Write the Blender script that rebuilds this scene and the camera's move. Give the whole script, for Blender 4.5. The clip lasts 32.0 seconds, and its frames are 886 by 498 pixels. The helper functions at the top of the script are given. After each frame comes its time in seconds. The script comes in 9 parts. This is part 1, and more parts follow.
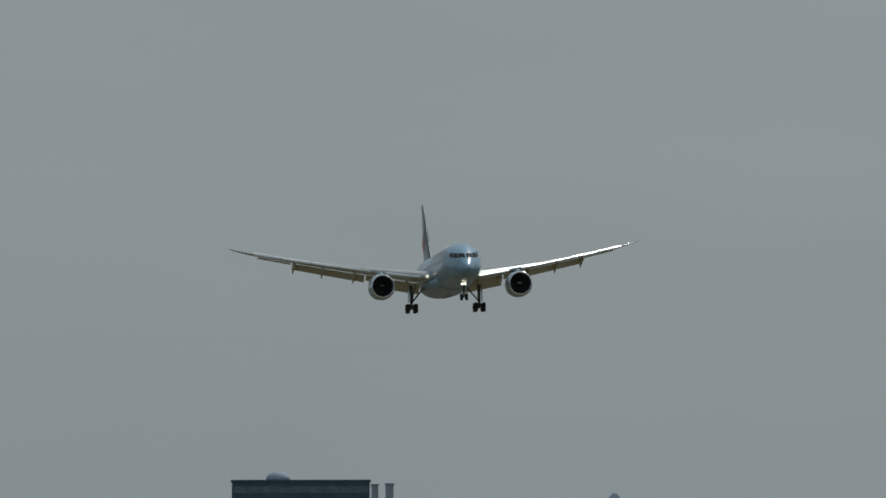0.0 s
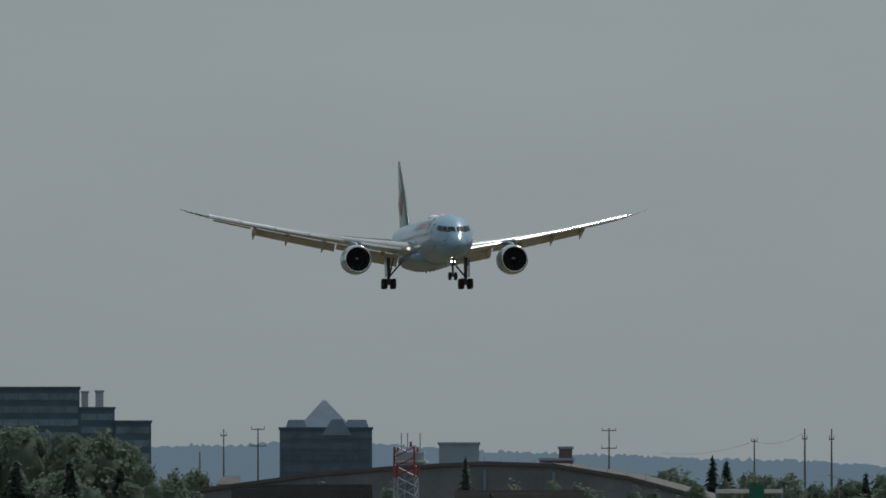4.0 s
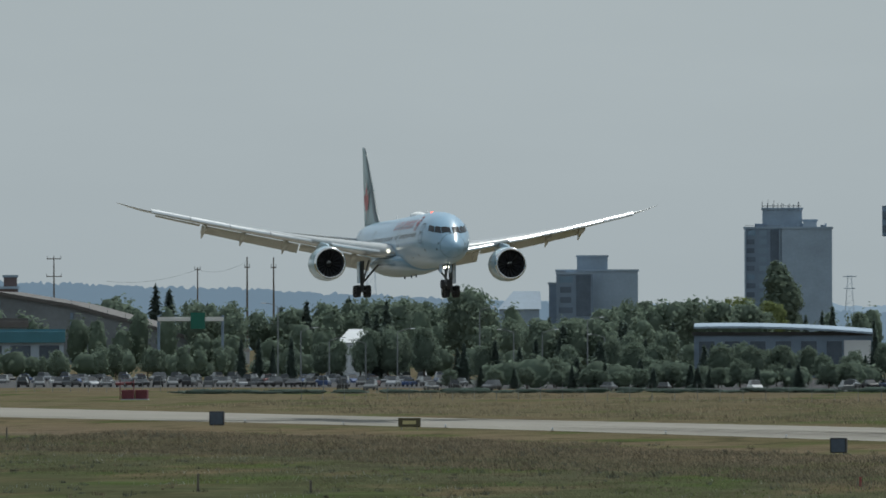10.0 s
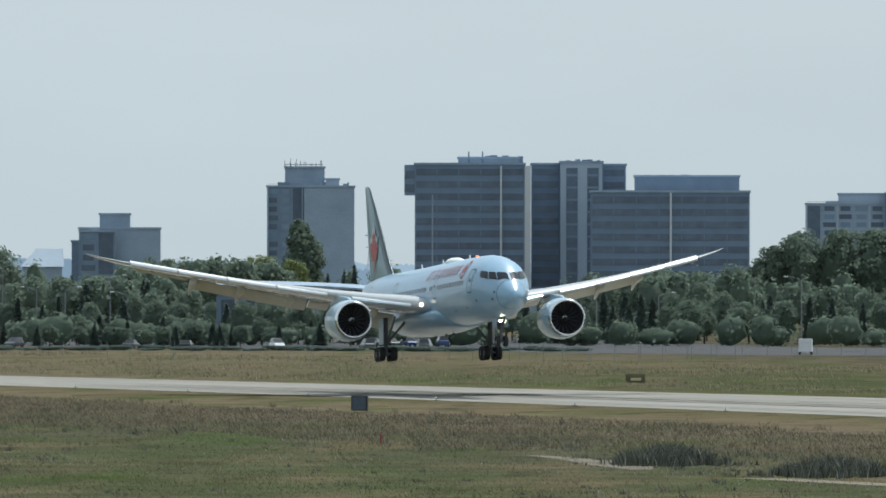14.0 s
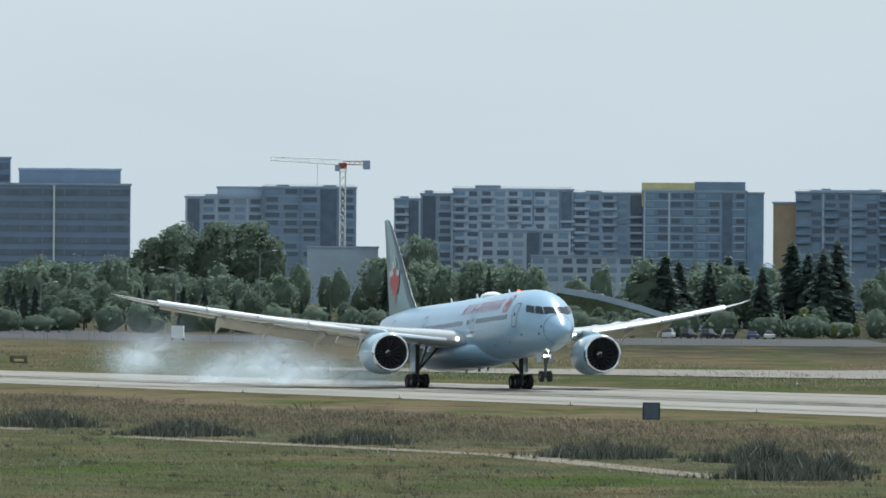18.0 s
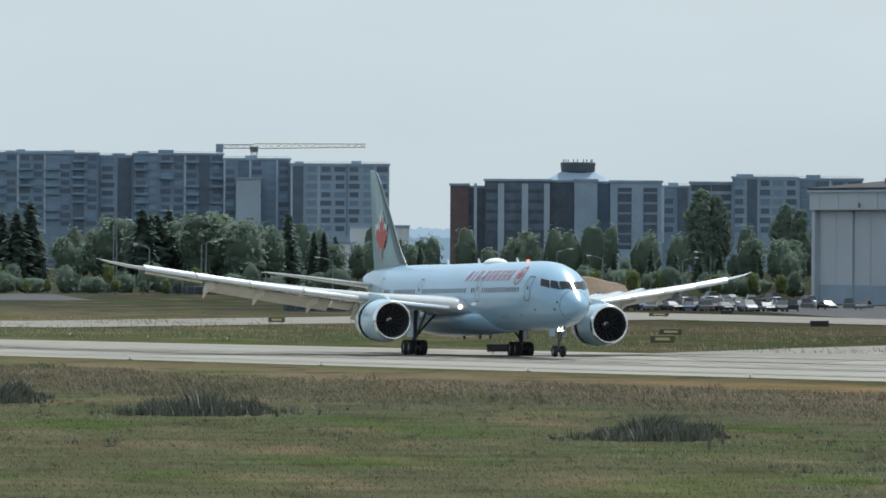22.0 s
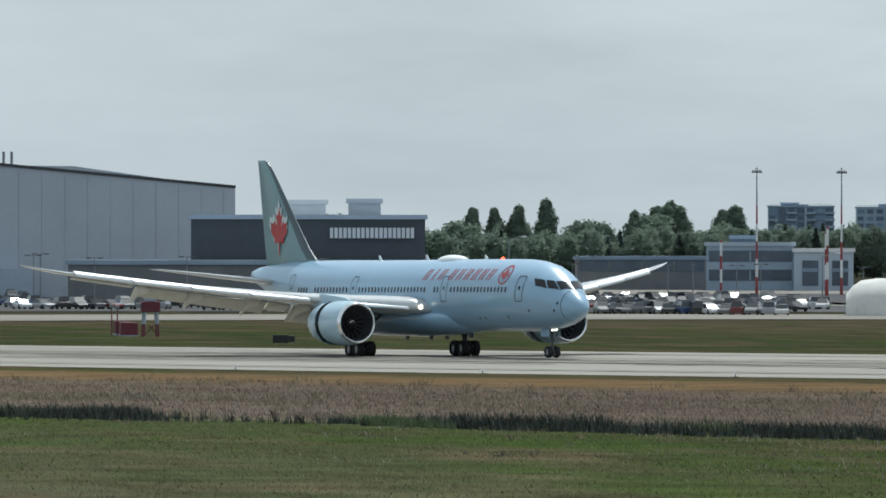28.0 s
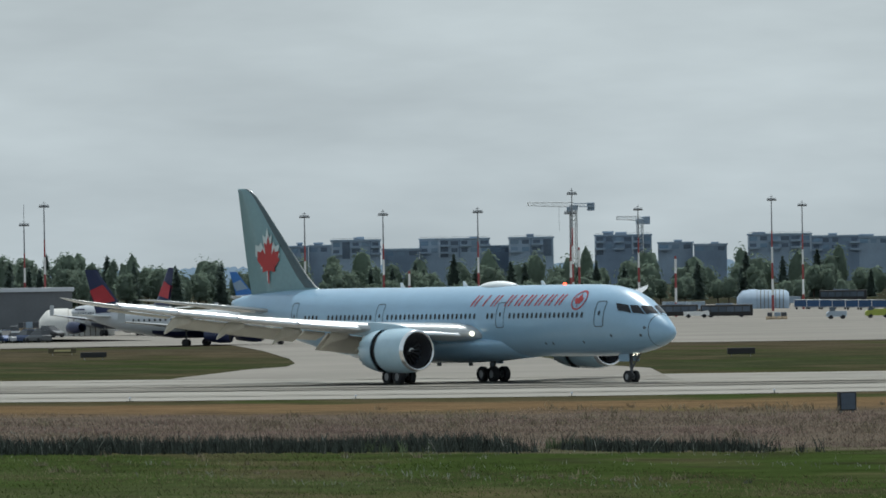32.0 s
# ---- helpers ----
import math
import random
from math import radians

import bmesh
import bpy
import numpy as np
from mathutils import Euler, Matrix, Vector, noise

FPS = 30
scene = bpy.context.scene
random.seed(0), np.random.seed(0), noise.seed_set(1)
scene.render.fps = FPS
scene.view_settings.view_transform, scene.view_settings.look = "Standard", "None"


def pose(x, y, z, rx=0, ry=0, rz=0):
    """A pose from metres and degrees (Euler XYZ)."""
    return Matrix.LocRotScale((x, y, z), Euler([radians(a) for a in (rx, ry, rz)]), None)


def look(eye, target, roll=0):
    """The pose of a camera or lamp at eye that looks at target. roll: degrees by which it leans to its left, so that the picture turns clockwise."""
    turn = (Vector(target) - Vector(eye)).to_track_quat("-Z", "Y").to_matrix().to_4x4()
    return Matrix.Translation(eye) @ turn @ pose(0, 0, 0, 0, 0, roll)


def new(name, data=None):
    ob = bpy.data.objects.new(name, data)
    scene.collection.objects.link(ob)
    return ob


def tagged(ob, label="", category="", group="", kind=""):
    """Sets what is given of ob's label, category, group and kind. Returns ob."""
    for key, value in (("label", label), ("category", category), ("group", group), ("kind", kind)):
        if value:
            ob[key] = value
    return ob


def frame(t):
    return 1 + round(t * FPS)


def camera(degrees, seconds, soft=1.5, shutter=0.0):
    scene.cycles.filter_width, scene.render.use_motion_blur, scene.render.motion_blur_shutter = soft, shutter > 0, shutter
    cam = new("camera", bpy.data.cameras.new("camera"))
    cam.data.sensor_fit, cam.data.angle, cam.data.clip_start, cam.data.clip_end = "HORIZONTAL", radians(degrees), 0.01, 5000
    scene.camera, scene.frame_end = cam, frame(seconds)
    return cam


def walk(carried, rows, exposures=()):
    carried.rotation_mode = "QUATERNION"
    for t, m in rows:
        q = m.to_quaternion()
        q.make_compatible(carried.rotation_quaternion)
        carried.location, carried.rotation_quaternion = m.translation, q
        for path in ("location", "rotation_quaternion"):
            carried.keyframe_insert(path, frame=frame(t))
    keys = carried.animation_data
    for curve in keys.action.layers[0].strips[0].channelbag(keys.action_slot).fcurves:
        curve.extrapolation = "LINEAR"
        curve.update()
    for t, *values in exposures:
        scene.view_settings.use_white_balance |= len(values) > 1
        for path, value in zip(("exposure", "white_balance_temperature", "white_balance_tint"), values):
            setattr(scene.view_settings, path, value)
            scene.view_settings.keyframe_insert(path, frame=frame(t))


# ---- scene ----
H = 10.0          # height of the camera's stand over the field
# ---- camera ----
cam = camera(4.987, 32.0, soft=1.7)
# seconds, place east and north, bearing to the right, tilt up, lean
CAMERA_ROWS = (
    (0, -12.6, 175.8, -11.327, 1.944, -0.12),
    (0.5, -12.6, 176.0, -11.168, 1.998, -0.13),
    (1, -12.7, 176.3, -11.096, 1.949, -0.13),
    (1.5, -12.7, 176.6, -11.017, 1.757, -0.11),
    (2, -12.8, 176.9, -10.826, 1.572, -0.05),
    (2.5, -12.8, 177.1, -10.578, 1.580, -0.04),
    (3, -12.8, 177.0, -10.312, 1.724, -0.06),
    (3.5, -12.7, 176.2, -10.014, 1.565, -0.05),
    (4, -12.2, 173.9, -9.696, 1.419, -0.06),
    (4.5, -11.5, 169.8, -9.445, 1.325, -0.05),
    (6.5, -6.9, 143.8, -8.887, 0.996, 0.05),
    (7, -6.3, 139.9, -8.467, 0.939, 0.07),
    (7.5, -5.9, 137.7, -8.181, 0.934, 0.00),
    (8, -5.8, 136.9, -8.082, 0.870, -0.01),
    (8.5, -5.8, 136.7, -7.897, 0.741, 0.05),
    (9, -5.8, 136.9, -7.287, 0.601, 0.15),
    (9.5, -5.9, 137.2, -6.867, 0.491, 0.01),
    (10, -5.9, 137.7, -6.582, 0.444, -0.12),
    (10.5, -6.0, 138.2, -6.337, 0.396, -0.14),
    (11, -6.0, 138.6, -6.052, 0.383, -0.14),
    (11.5, -6.1, 138.9, -5.757, 0.360, -0.38),
    (12, -6.1, 139.0, -5.453, 0.265, -0.50),
    (12.5, -6.1, 138.8, -5.080, 0.158, -0.30),
    (13, -6.0, 138.1, -4.726, 0.163, -0.04),
    (13.5, -5.8, 136.1, -4.335, 0.204, -0.01),
    (14, -5.4, 131.8, -3.893, 0.207, 0.09),
    (14.5, -4.9, 124.2, -3.509, 0.182, 0.39),
    (16.5, -1.6, 68.3, -1.907, 0.069, 0.67),
    (17, -1.0, 53.6, -1.545, 0.086, 0.21),
    (17.5, -0.5, 39.8, -0.998, 0.134, 0.69),
    (18, -0.2, 26.7, -0.426, 0.168, 0.44),
    (18.5, -0.1, 13.5, 0.126, 0.144, 0.47),
    (19, 0.0, 0.0, 0.634, 0.097, 0.55),
    (19.5, -0.1, -13.8, 1.212, 0.078, 0.43),
    (20, -0.3, -27.6, 1.820, 0.125, 0.34),
    (20.5, -0.7, -41.2, 2.379, 0.160, 0.38),
    (21, -1.2, -55.0, 2.904, 0.158, 0.47),
    (21.5, -1.8, -69.1, 3.488, 0.048, 0.35),
    (22, -2.6, -83.2, 4.094, -0.040, 0.29),
    (22.5, -3.5, -97.0, 4.710, -0.061, 0.25),
    (23, -4.6, -110.5, 5.351, 0.001, 0.25),
    (23.5, -5.7, -123.4, 5.973, 0.040, 0.00),
    (24, -6.8, -134.7, 6.551, 0.005, -0.19),
    (24.5, -7.8, -143.2, 7.077, -0.072, -0.25),
    (26.5, -10.1, -159.9, 9.952, 0.046, -0.30),
    (27, -11.6, -168.7, 10.739, -0.011, -0.26),
    (27.5, -13.9, -181.0, 11.518, -0.045, -0.12),
    (28, -16.9, -195.6, 12.230, -0.064, 0.06),
    (28.5, -20.1, -210.8, 12.905, -0.010, -0.13),
    (29, -23.1, -224.3, 13.610, 0.070, -0.29),
    (29.5, -25.5, -234.5, 14.442, 0.111, -0.45),
    (30, -27.1, -240.8, 15.174, 0.119, -0.60),
    (30.5, -28.1, -244.6, 15.854, 0.071, -0.56),
    (31, -29.1, -248.0, 16.615, 0.053, -0.48),
    (31.5, -30.4, -252.4, 17.427, 0.062, -0.69),
    (32, -32.0, -257.5, 18.259, 0.086, -0.93),
)


def eye_pose(x, y, bearing, tilt, lean):
    return pose(x, y, H, 90 + tilt, 0, -bearing) @ pose(0, 0, 0, 0, 0, lean)


walk(cam, [(t, eye_pose(*r)) for t, *r in CAMERA_ROWS],
     exposures=[(t, e, k, 4) for t, e, k in ((0, -0.88, 6110), (4, -0.80, 6110), (6.5, -0.62, 6100), (9, -0.42, 6060), (11, -0.05, 5990), (13, 0.19, 5930), (16.5, 0.52, 5840), (17.3, 0.53, 5840), (18, 0.42, 5840), (19, 0.39, 5840), (23, 0.38, 5900), (26.5, 0.26, 5900), (29, 0.21, 5940), (30.2, 0.06, 5960), (32, 0.02, 5960))])

# ---- light ----
SUN_UP, SUN_BEARING = 56.0, 28.0
world = bpy.data.worlds.new("sky")
scene.world = world
world.use_nodes = True


def sky():
    nt = world.node_tree
    n, l = nt.nodes, nt.links
    n.clear()
    out = n.new("ShaderNodeOutputWorld")
    bg = n.new("ShaderNodeBackground")
    tex = n.new("ShaderNodeTexSky")
    tex.sky_type, tex.sun_disc = "NISHITA", False
    tex.sun_elevation, tex.sun_rotation = radians(SUN_UP), radians(SUN_BEARING)
    tex.dust_density = 3.0
    co = n.new("ShaderNodeTexCoord")
    mp = n.new("ShaderNodeMapping")
    mp.inputs["Scale"].default_value = (16, 16, 66)
    big = n.new("ShaderNodeTexNoise")
    big.inputs["Scale"].default_value, big.inputs["Detail"].default_value, big.inputs["Roughness"].default_value = 1.0, 5.0, 0.55
    ramp = n.new("ShaderNodeValToRGB")
    ramp.color_ramp.elements[0].position, ramp.color_ramp.elements[0].color = 0.30, (4.45, 4.85, 5.1, 1)
    ramp.color_ramp.elements[1].position, ramp.color_ramp.elements[1].color = 0.70, (7.2, 7.65, 7.8, 1)
    mix = n.new("ShaderNodeMixRGB")
    mix.inputs[0].default_value = 0.82
    l.new(co.outputs["Generated"], mp.inputs["Vector"])
    l.new(mp.outputs[0], big.inputs["Vector"])
    sep = n.new("ShaderNodeSeparateXYZ")
    l.new(co.outputs["Generated"], sep.inputs[0])
    soft = n.new("ShaderNodeMapRange")     # the cloud breaks up towards the east
    soft.inputs["From Min"].default_value, soft.inputs["From Max"].default_value = 0.08, 0.32
    soft.inputs["To Min"].default_value, soft.inputs["To Max"].default_value = 0.12, 1.0
    l.new(sep.outputs["X"], soft.inputs["Value"])
    cen = n.new("ShaderNodeMath")
    cen.operation = "SUBTRACT"
    cen.inputs[1].default_value = 0.52
    l.new(big.outputs["Fac"], cen.inputs[0])
    amp = n.new("ShaderNodeMath")
    amp.operation = "MULTIPLY_ADD"
    amp.inputs[2].default_value = 0.52
    l.new(cen.outputs[0], amp.inputs[0])
    l.new(soft.outputs[0], amp.inputs[1])
    l.new(amp.outputs[0], ramp.inputs[0])
    l.new(tex.outputs[0], mix.inputs[1])
    l.new(ramp.outputs[0], mix.inputs[2])
    l.new(mix.outputs[0], bg.inputs[0])
    bg.inputs[1].default_value = 0.09
    l.new(bg.outputs[0], out.inputs[0])


sky()
sun = new("sun", bpy.data.lights.new("sun", "SUN"))
sun.data.energy, sun.data.angle, sun.data.color = 3.4, radians(0.6), (1.0, 0.95, 0.87)
sun.matrix_basis = look((0, 0, 0), (-math.sin(radians(SUN_BEARING)) * math.cos(radians(SUN_UP)),
                                    -math.cos(radians(SUN_BEARING)) * math.cos(radians(SUN_UP)), -math.sin(radians(SUN_UP))))


# ---- materials ----
def mat(name, color, rough=0.7, metal=0.0, vary=0.12, scale=1.0, fine=0.0, bump=0.0, coat=0.0, island=0.0, glow=0.0, spec=0.5, stretch=(1, 1, 1), thin=0.0, other=None, patch=0.12):
    """Colour varied at two scales by noise in the thing's own space, with fine relief."""
    m = bpy.data.materials.new(name)
    m.use_nodes = True
    nt = m.node_tree
    n, l = nt.nodes, nt.links
    b = n["Principled BSDF"]
    b.inputs["Base Color"].default_value = (*color, 1)
    b.inputs["Roughness"].default_value, b.inputs["Metallic"].default_value = rough, metal
    b.inputs["Coat Weight"].default_value = coat
    b.inputs["Coat Roughness"].default_value = 0.08
    b.inputs["Specular IOR Level"].default_value = spec
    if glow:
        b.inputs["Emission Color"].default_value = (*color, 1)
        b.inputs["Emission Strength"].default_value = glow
    if vary or bump:
        co = n.new("ShaderNodeTexCoord")
        mp = n.new("ShaderNodeMapping")
        mp.inputs["Scale"].default_value = stretch
        l.new(co.outputs["Object"], mp.inputs[0])
        a = n.new("ShaderNodeTexNoise")
        a.inputs["Scale"].default_value, a.inputs["Detail"].default_value = scale, 4.0
        c = n.new("ShaderNodeTexNoise")
        c.inputs["Scale"].default_value, c.inputs["Detail"].default_value = scale * 9.0, 3.0
        l.new(mp.outputs[0], a.inputs["Vector"])
        l.new(mp.outputs[0], c.inputs["Vector"])
        add = n.new("ShaderNodeMath")
        add.operation = "MULTIPLY_ADD"
        add.inputs[1].default_value = 0.45
        l.new(c.outputs["Fac"], add.inputs[0])
        l.new(a.outputs["Fac"], add.inputs[2])
        val = n.new("ShaderNodeMapRange")
        val.inputs["From Min"].default_value, val.inputs["From Max"].default_value = 0.45, 1.0
        val.inputs["To Min"].default_value, val.inputs["To Max"].default_value = 1 - vary, 1 + vary
        l.new(add.outputs[0], val.inputs["Value"])
        src = val.outputs[0]
        if island:
            g = n.new("ShaderNodeNewGeometry")
            r = n.new("ShaderNodeMapRange")
            r.inputs["To Min"].default_value, r.inputs["To Max"].default_value = 1 - island, 1 + island
            l.new(g.outputs["Random Per Island"], r.inputs["Value"])
            mu = n.new("ShaderNodeMath")
            mu.operation = "MULTIPLY"
            l.new(src, mu.inputs[0])
            l.new(r.outputs[0], mu.inputs[1])
            src = mu.outputs[0]
        oi = n.new("ShaderNodeObjectInfo")
        orr = n.new("ShaderNodeMapRange")
        orr.inputs["To Min"].default_value, orr.inputs["To Max"].default_value = 1 - vary * 0.5, 1 + vary * 0.5
        l.new(oi.outputs["Random"], orr.inputs["Value"])
        m2 = n.new("ShaderNodeMath")
        m2.operation = "MULTIPLY"
        l.new(src, m2.inputs[0])
        l.new(orr.outputs[0], m2.inputs[1])
        hsv = n.new("ShaderNodeHueSaturation")
        hsv.inputs["Color"].default_value = (*color, 1)
        l.new(m2.outputs[0], hsv.inputs["Value"])
        if other:         # patches of a second colour
            pn, pr, px = n.new("ShaderNodeTexNoise"), n.new("ShaderNodeMapRange"), n.new("ShaderNodeMixRGB")
            pn.inputs["Scale"].default_value, pn.inputs["Detail"].default_value = patch, 3.0
            l.new(mp.outputs[0], pn.inputs["Vector"])
            pr.inputs["From Min"].default_value, pr.inputs["From Max"].default_value = 0.43, 0.60
            l.new(pn.outputs["Fac"], pr.inputs["Value"])
            l.new(pr.outputs[0], px.inputs[0])
            px.inputs[1].default_value, px.inputs[2].default_value = (*color, 1), (*other, 1)
            l.new(px.outputs[0], hsv.inputs["Color"])
        l.new(hsv.outputs[0], b.inputs["Base Color"])
        if thin:          # leaves and blades let light through
            tl, mx = n.new("ShaderNodeBsdfTranslucent"), n.new("ShaderNodeMixShader")
            mx.inputs[0].default_value = thin
            l.new(hsv.outputs[0], tl.inputs[0])
            l.new(b.outputs[0], mx.inputs[1])
            l.new(tl.outputs[0], mx.inputs[2])
            l.new(mx.outputs[0], n["Material Output"].inputs[0])
        if bump:
            bp = n.new("ShaderNodeBump")
            bp.inputs["Strength"].default_value, bp.inputs["Distance"].default_value = min(1.0, bump), 0.1
            l.new(c.outputs["Fac"], bp.inputs["Height"])
            l.new(bp.outputs[0], b.inputs["Normal"])
    return m


PAINT = mat("ice_blue_paint", (0.265, 0.415, 0.555), 0.30, vary=0.05, scale=0.5, coat=0.35)
FINPAINT = mat("grey_green_fin_paint", (0.16, 0.275, 0.30), 0.35, vary=0.08, scale=3.0, coat=0.2)
FINDARK = mat("dark_fin_edge_paint", (0.045, 0.075, 0.085), 0.35, vary=0.12, scale=3.0, coat=0.2)
FINPALE = mat("pale_fin_leaf_paint", (0.52, 0.60, 0.60), 0.4, vary=0.06, scale=2.0)
RED = mat("red_paint", (0.36, 0.016, 0.018), 0.35, vary=0.06)
WINGGREY = mat("wing_grey_paint", (0.52, 0.53, 0.53), 0.22, vary=0.10, scale=0.7, coat=0.6)
FLAPGREY = mat("flap_pale_grey", (0.62, 0.60, 0.53), 0.45, vary=0.10, scale=0.8)
SLATMETAL = mat("bare_metal_slat", (0.74, 0.75, 0.76), 0.42, metal=1.0, vary=0.05)
CHROME = mat("bare_metal_lip", (0.78, 0.79, 0.80), 0.16, metal=1.0, vary=0.05)
NACELLE = mat("nacelle_white", (0.40, 0.55, 0.64), 0.25, vary=0.06, scale=0.8, coat=0.4)
BLACK = mat("black_opening", (0.012, 0.012, 0.014), 0.6, vary=0.0)
FANBLADE = mat("fan_blade_grey", (0.07, 0.075, 0.085), 0.4, metal=0.3, vary=0.1)
WHITE = mat("white_paint", (0.78, 0.80, 0.80), 0.4, vary=0.05)
TYRE = mat("tyre_rubber", (0.018, 0.018, 0.02), 0.75, vary=0.2, scale=4)
RIM = mat("wheel_rim_grey", (0.32, 0.33, 0.34), 0.4, metal=0.3, vary=0.1)
STRUT = mat("gear_strut_grey", (0.10, 0.105, 0.11), 0.55, metal=0.0, vary=0.15)
GLASS = mat("dark_cabin_glass", (0.01, 0.012, 0.015), 0.12, vary=0.0, spec=0.35)
SEAM = mat("panel_seam_grey", (0.055, 0.08, 0.10), 0.5, vary=0.0)
LAMP = mat("landing_light", (1.0, 0.90, 0.70), 0.3, vary=0.0, glow=1.6)
NOSELAMP = mat("nose_landing_light", (1.0, 0.86, 0.62), 0.3, vary=0.0, glow=60.0)
BEACON = mat("red_beacon", (1.0, 0.08, 0.03), 0.3, vary=0.0, glow=4.0)
ASPHALT = mat("runway_concrete", (0.25, 0.235, 0.205), 0.85, vary=0.13, scale=0.03, bump=0.15, spec=0.16)
TAXI = mat("taxiway_concrete", (0.215, 0.20, 0.178), 0.95, vary=0.16, scale=0.03, spec=0.03)
RUBBER = mat("tyre_rubber_marks", (0.222, 0.208, 0.182), 0.9, vary=0.3, scale=0.15, spec=0.05)
GLAZE = mat("blue_black_window", (0.078, 0.10, 0.132), 0.2, vary=0.25, scale=0.3, spec=0.35)
GLAZE2 = mat("blue_glass_wall", (0.17, 0.26, 0.36), 0.2, vary=0.22, scale=0.2, spec=0.6)
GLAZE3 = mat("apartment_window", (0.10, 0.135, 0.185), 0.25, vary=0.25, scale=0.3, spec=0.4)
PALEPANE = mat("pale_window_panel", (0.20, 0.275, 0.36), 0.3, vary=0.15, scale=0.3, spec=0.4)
# CONC, CONCD and SLATE carry distance haze as a blue tint in their colour
CONC = mat("haze_blue_pale_concrete", (0.37, 0.43, 0.50), 0.85, vary=0.10, scale=0.12, spec=0.2)
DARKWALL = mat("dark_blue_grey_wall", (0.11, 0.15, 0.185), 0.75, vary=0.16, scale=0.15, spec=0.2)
CONCD = mat("haze_blue_mid_concrete", (0.295, 0.365, 0.45), 0.85, vary=0.14, scale=0.12, spec=0.2)
SLATE = mat("haze_blue_dark_cladding", (0.19, 0.247, 0.325), 0.7, vary=0.16, scale=0.15, spec=0.3)
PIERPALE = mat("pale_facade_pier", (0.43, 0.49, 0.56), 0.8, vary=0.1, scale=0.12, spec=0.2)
WHITEW = mat("white_wall_panel", (0.60, 0.62, 0.64), 0.7, vary=0.07, scale=0.1)
WORN = mat("worn_white_line", (0.252, 0.24, 0.212), 0.9, vary=0.3, scale=0.2, spec=0.02)
OCHRE = mat("ochre_sheathing", (0.34, 0.265, 0.18), 0.85, vary=0.12, scale=0.3, spec=0.2)
PATH = mat("worn_gravel", (0.21, 0.185, 0.15), 0.95, vary=0.3, scale=0.3, spec=0.0)
YELLOW = mat("yellow_sheathing", (0.56, 0.49, 0.25), 0.8, vary=0.15, scale=0.3)
BRICK = mat("brown_brick_wall", (0.145, 0.108, 0.108), 0.85, vary=0.15, scale=0.4)
HALLWALL = mat("grey_hall_wall", (0.185, 0.20, 0.215), 0.85, vary=0.22, scale=0.1, spec=0.1)
TEAL = mat("teal_metal_roof", (0.05, 0.17, 0.22), 0.45, vary=0.15, scale=0.2)
DARKROOF = mat("dark_roof", (0.075, 0.075, 0.078), 0.9, vary=0.2, scale=0.2, spec=0.05)
BROWNROOF = mat("brown_shingle_roof", (0.115, 0.108, 0.105), 0.8, vary=0.2, scale=0.3)
SIGNBROWN = mat("grey_metal_wall", (0.165, 0.172, 0.18), 0.8, vary=0.12, scale=0.2, spec=0.2)
BLUEHANG = mat("dark_corrugated_wall", (0.05, 0.058, 0.07), 0.55, vary=0.12, scale=0.5)
BAYSHADE = mat("painted_bay_shade", (0.022, 0.028, 0.034), 0.9, vary=0.12, scale=0.2, spec=0.05)
ROOFBROWN = mat("brown_grey_roof_felt", (0.080, 0.081, 0.083), 0.9, vary=0.25, scale=0.08, spec=0.05)
HANGWALL = mat("hangar_white_metal", (0.415, 0.455, 0.505), 0.6, vary=0.06, scale=0.15)
REDPAINT = mat("red_steel", (0.26, 0.045, 0.045), 0.5, vary=0.12)
WHITESTEEL = mat("white_steel", (0.70, 0.70, 0.69), 0.5, vary=0.1)
STEEL = mat("grey_steel", (0.22, 0.23, 0.24), 0.5, metal=0.3, vary=0.12)
WOODPOLE = mat("weathered_pole", (0.14, 0.12, 0.10), 0.85, vary=0.2)
BARK = mat("bark", (0.07, 0.055, 0.04), 0.9, vary=0.25, scale=2)
# foliage colours paled, mostly towards blue, to stand in for distance haze
LEAF = mat("haze_paled_broadleaf", (0.175, 0.220, 0.172), 0.95, vary=0.22, scale=0.12, island=0.07, spec=0.0, thin=0.5)
LEAFY = mat("haze_paled_yellow_leaf", (0.200, 0.235, 0.105), 0.95, vary=0.24, scale=0.12, island=0.07, spec=0.0, thin=0.5)
NEEDLE = mat("haze_paled_needle", (0.134, 0.172, 0.150), 0.95, vary=0.22, scale=0.15, island=0.08, spec=0.0, thin=0.65)
# haze over the far ridges is put into their blue colour and glow
FARHILL = mat("haze_painted_blue_hill", (0.150, 0.198, 0.250), 0.9, vary=0.10, scale=0.004, glow=1.0)
FARHILL2 = mat("haze_painted_pale_hill", (0.195, 0.245, 0.295), 0.9, vary=0.08, scale=0.004, glow=1.2)
SIGNBLACK = mat("black_sign_face", (0.015, 0.015, 0.016), 0.6, vary=0.1)
SIGNBACK = mat("sign_back_brown", (0.10, 0.085, 0.045), 0.7, vary=0.2)


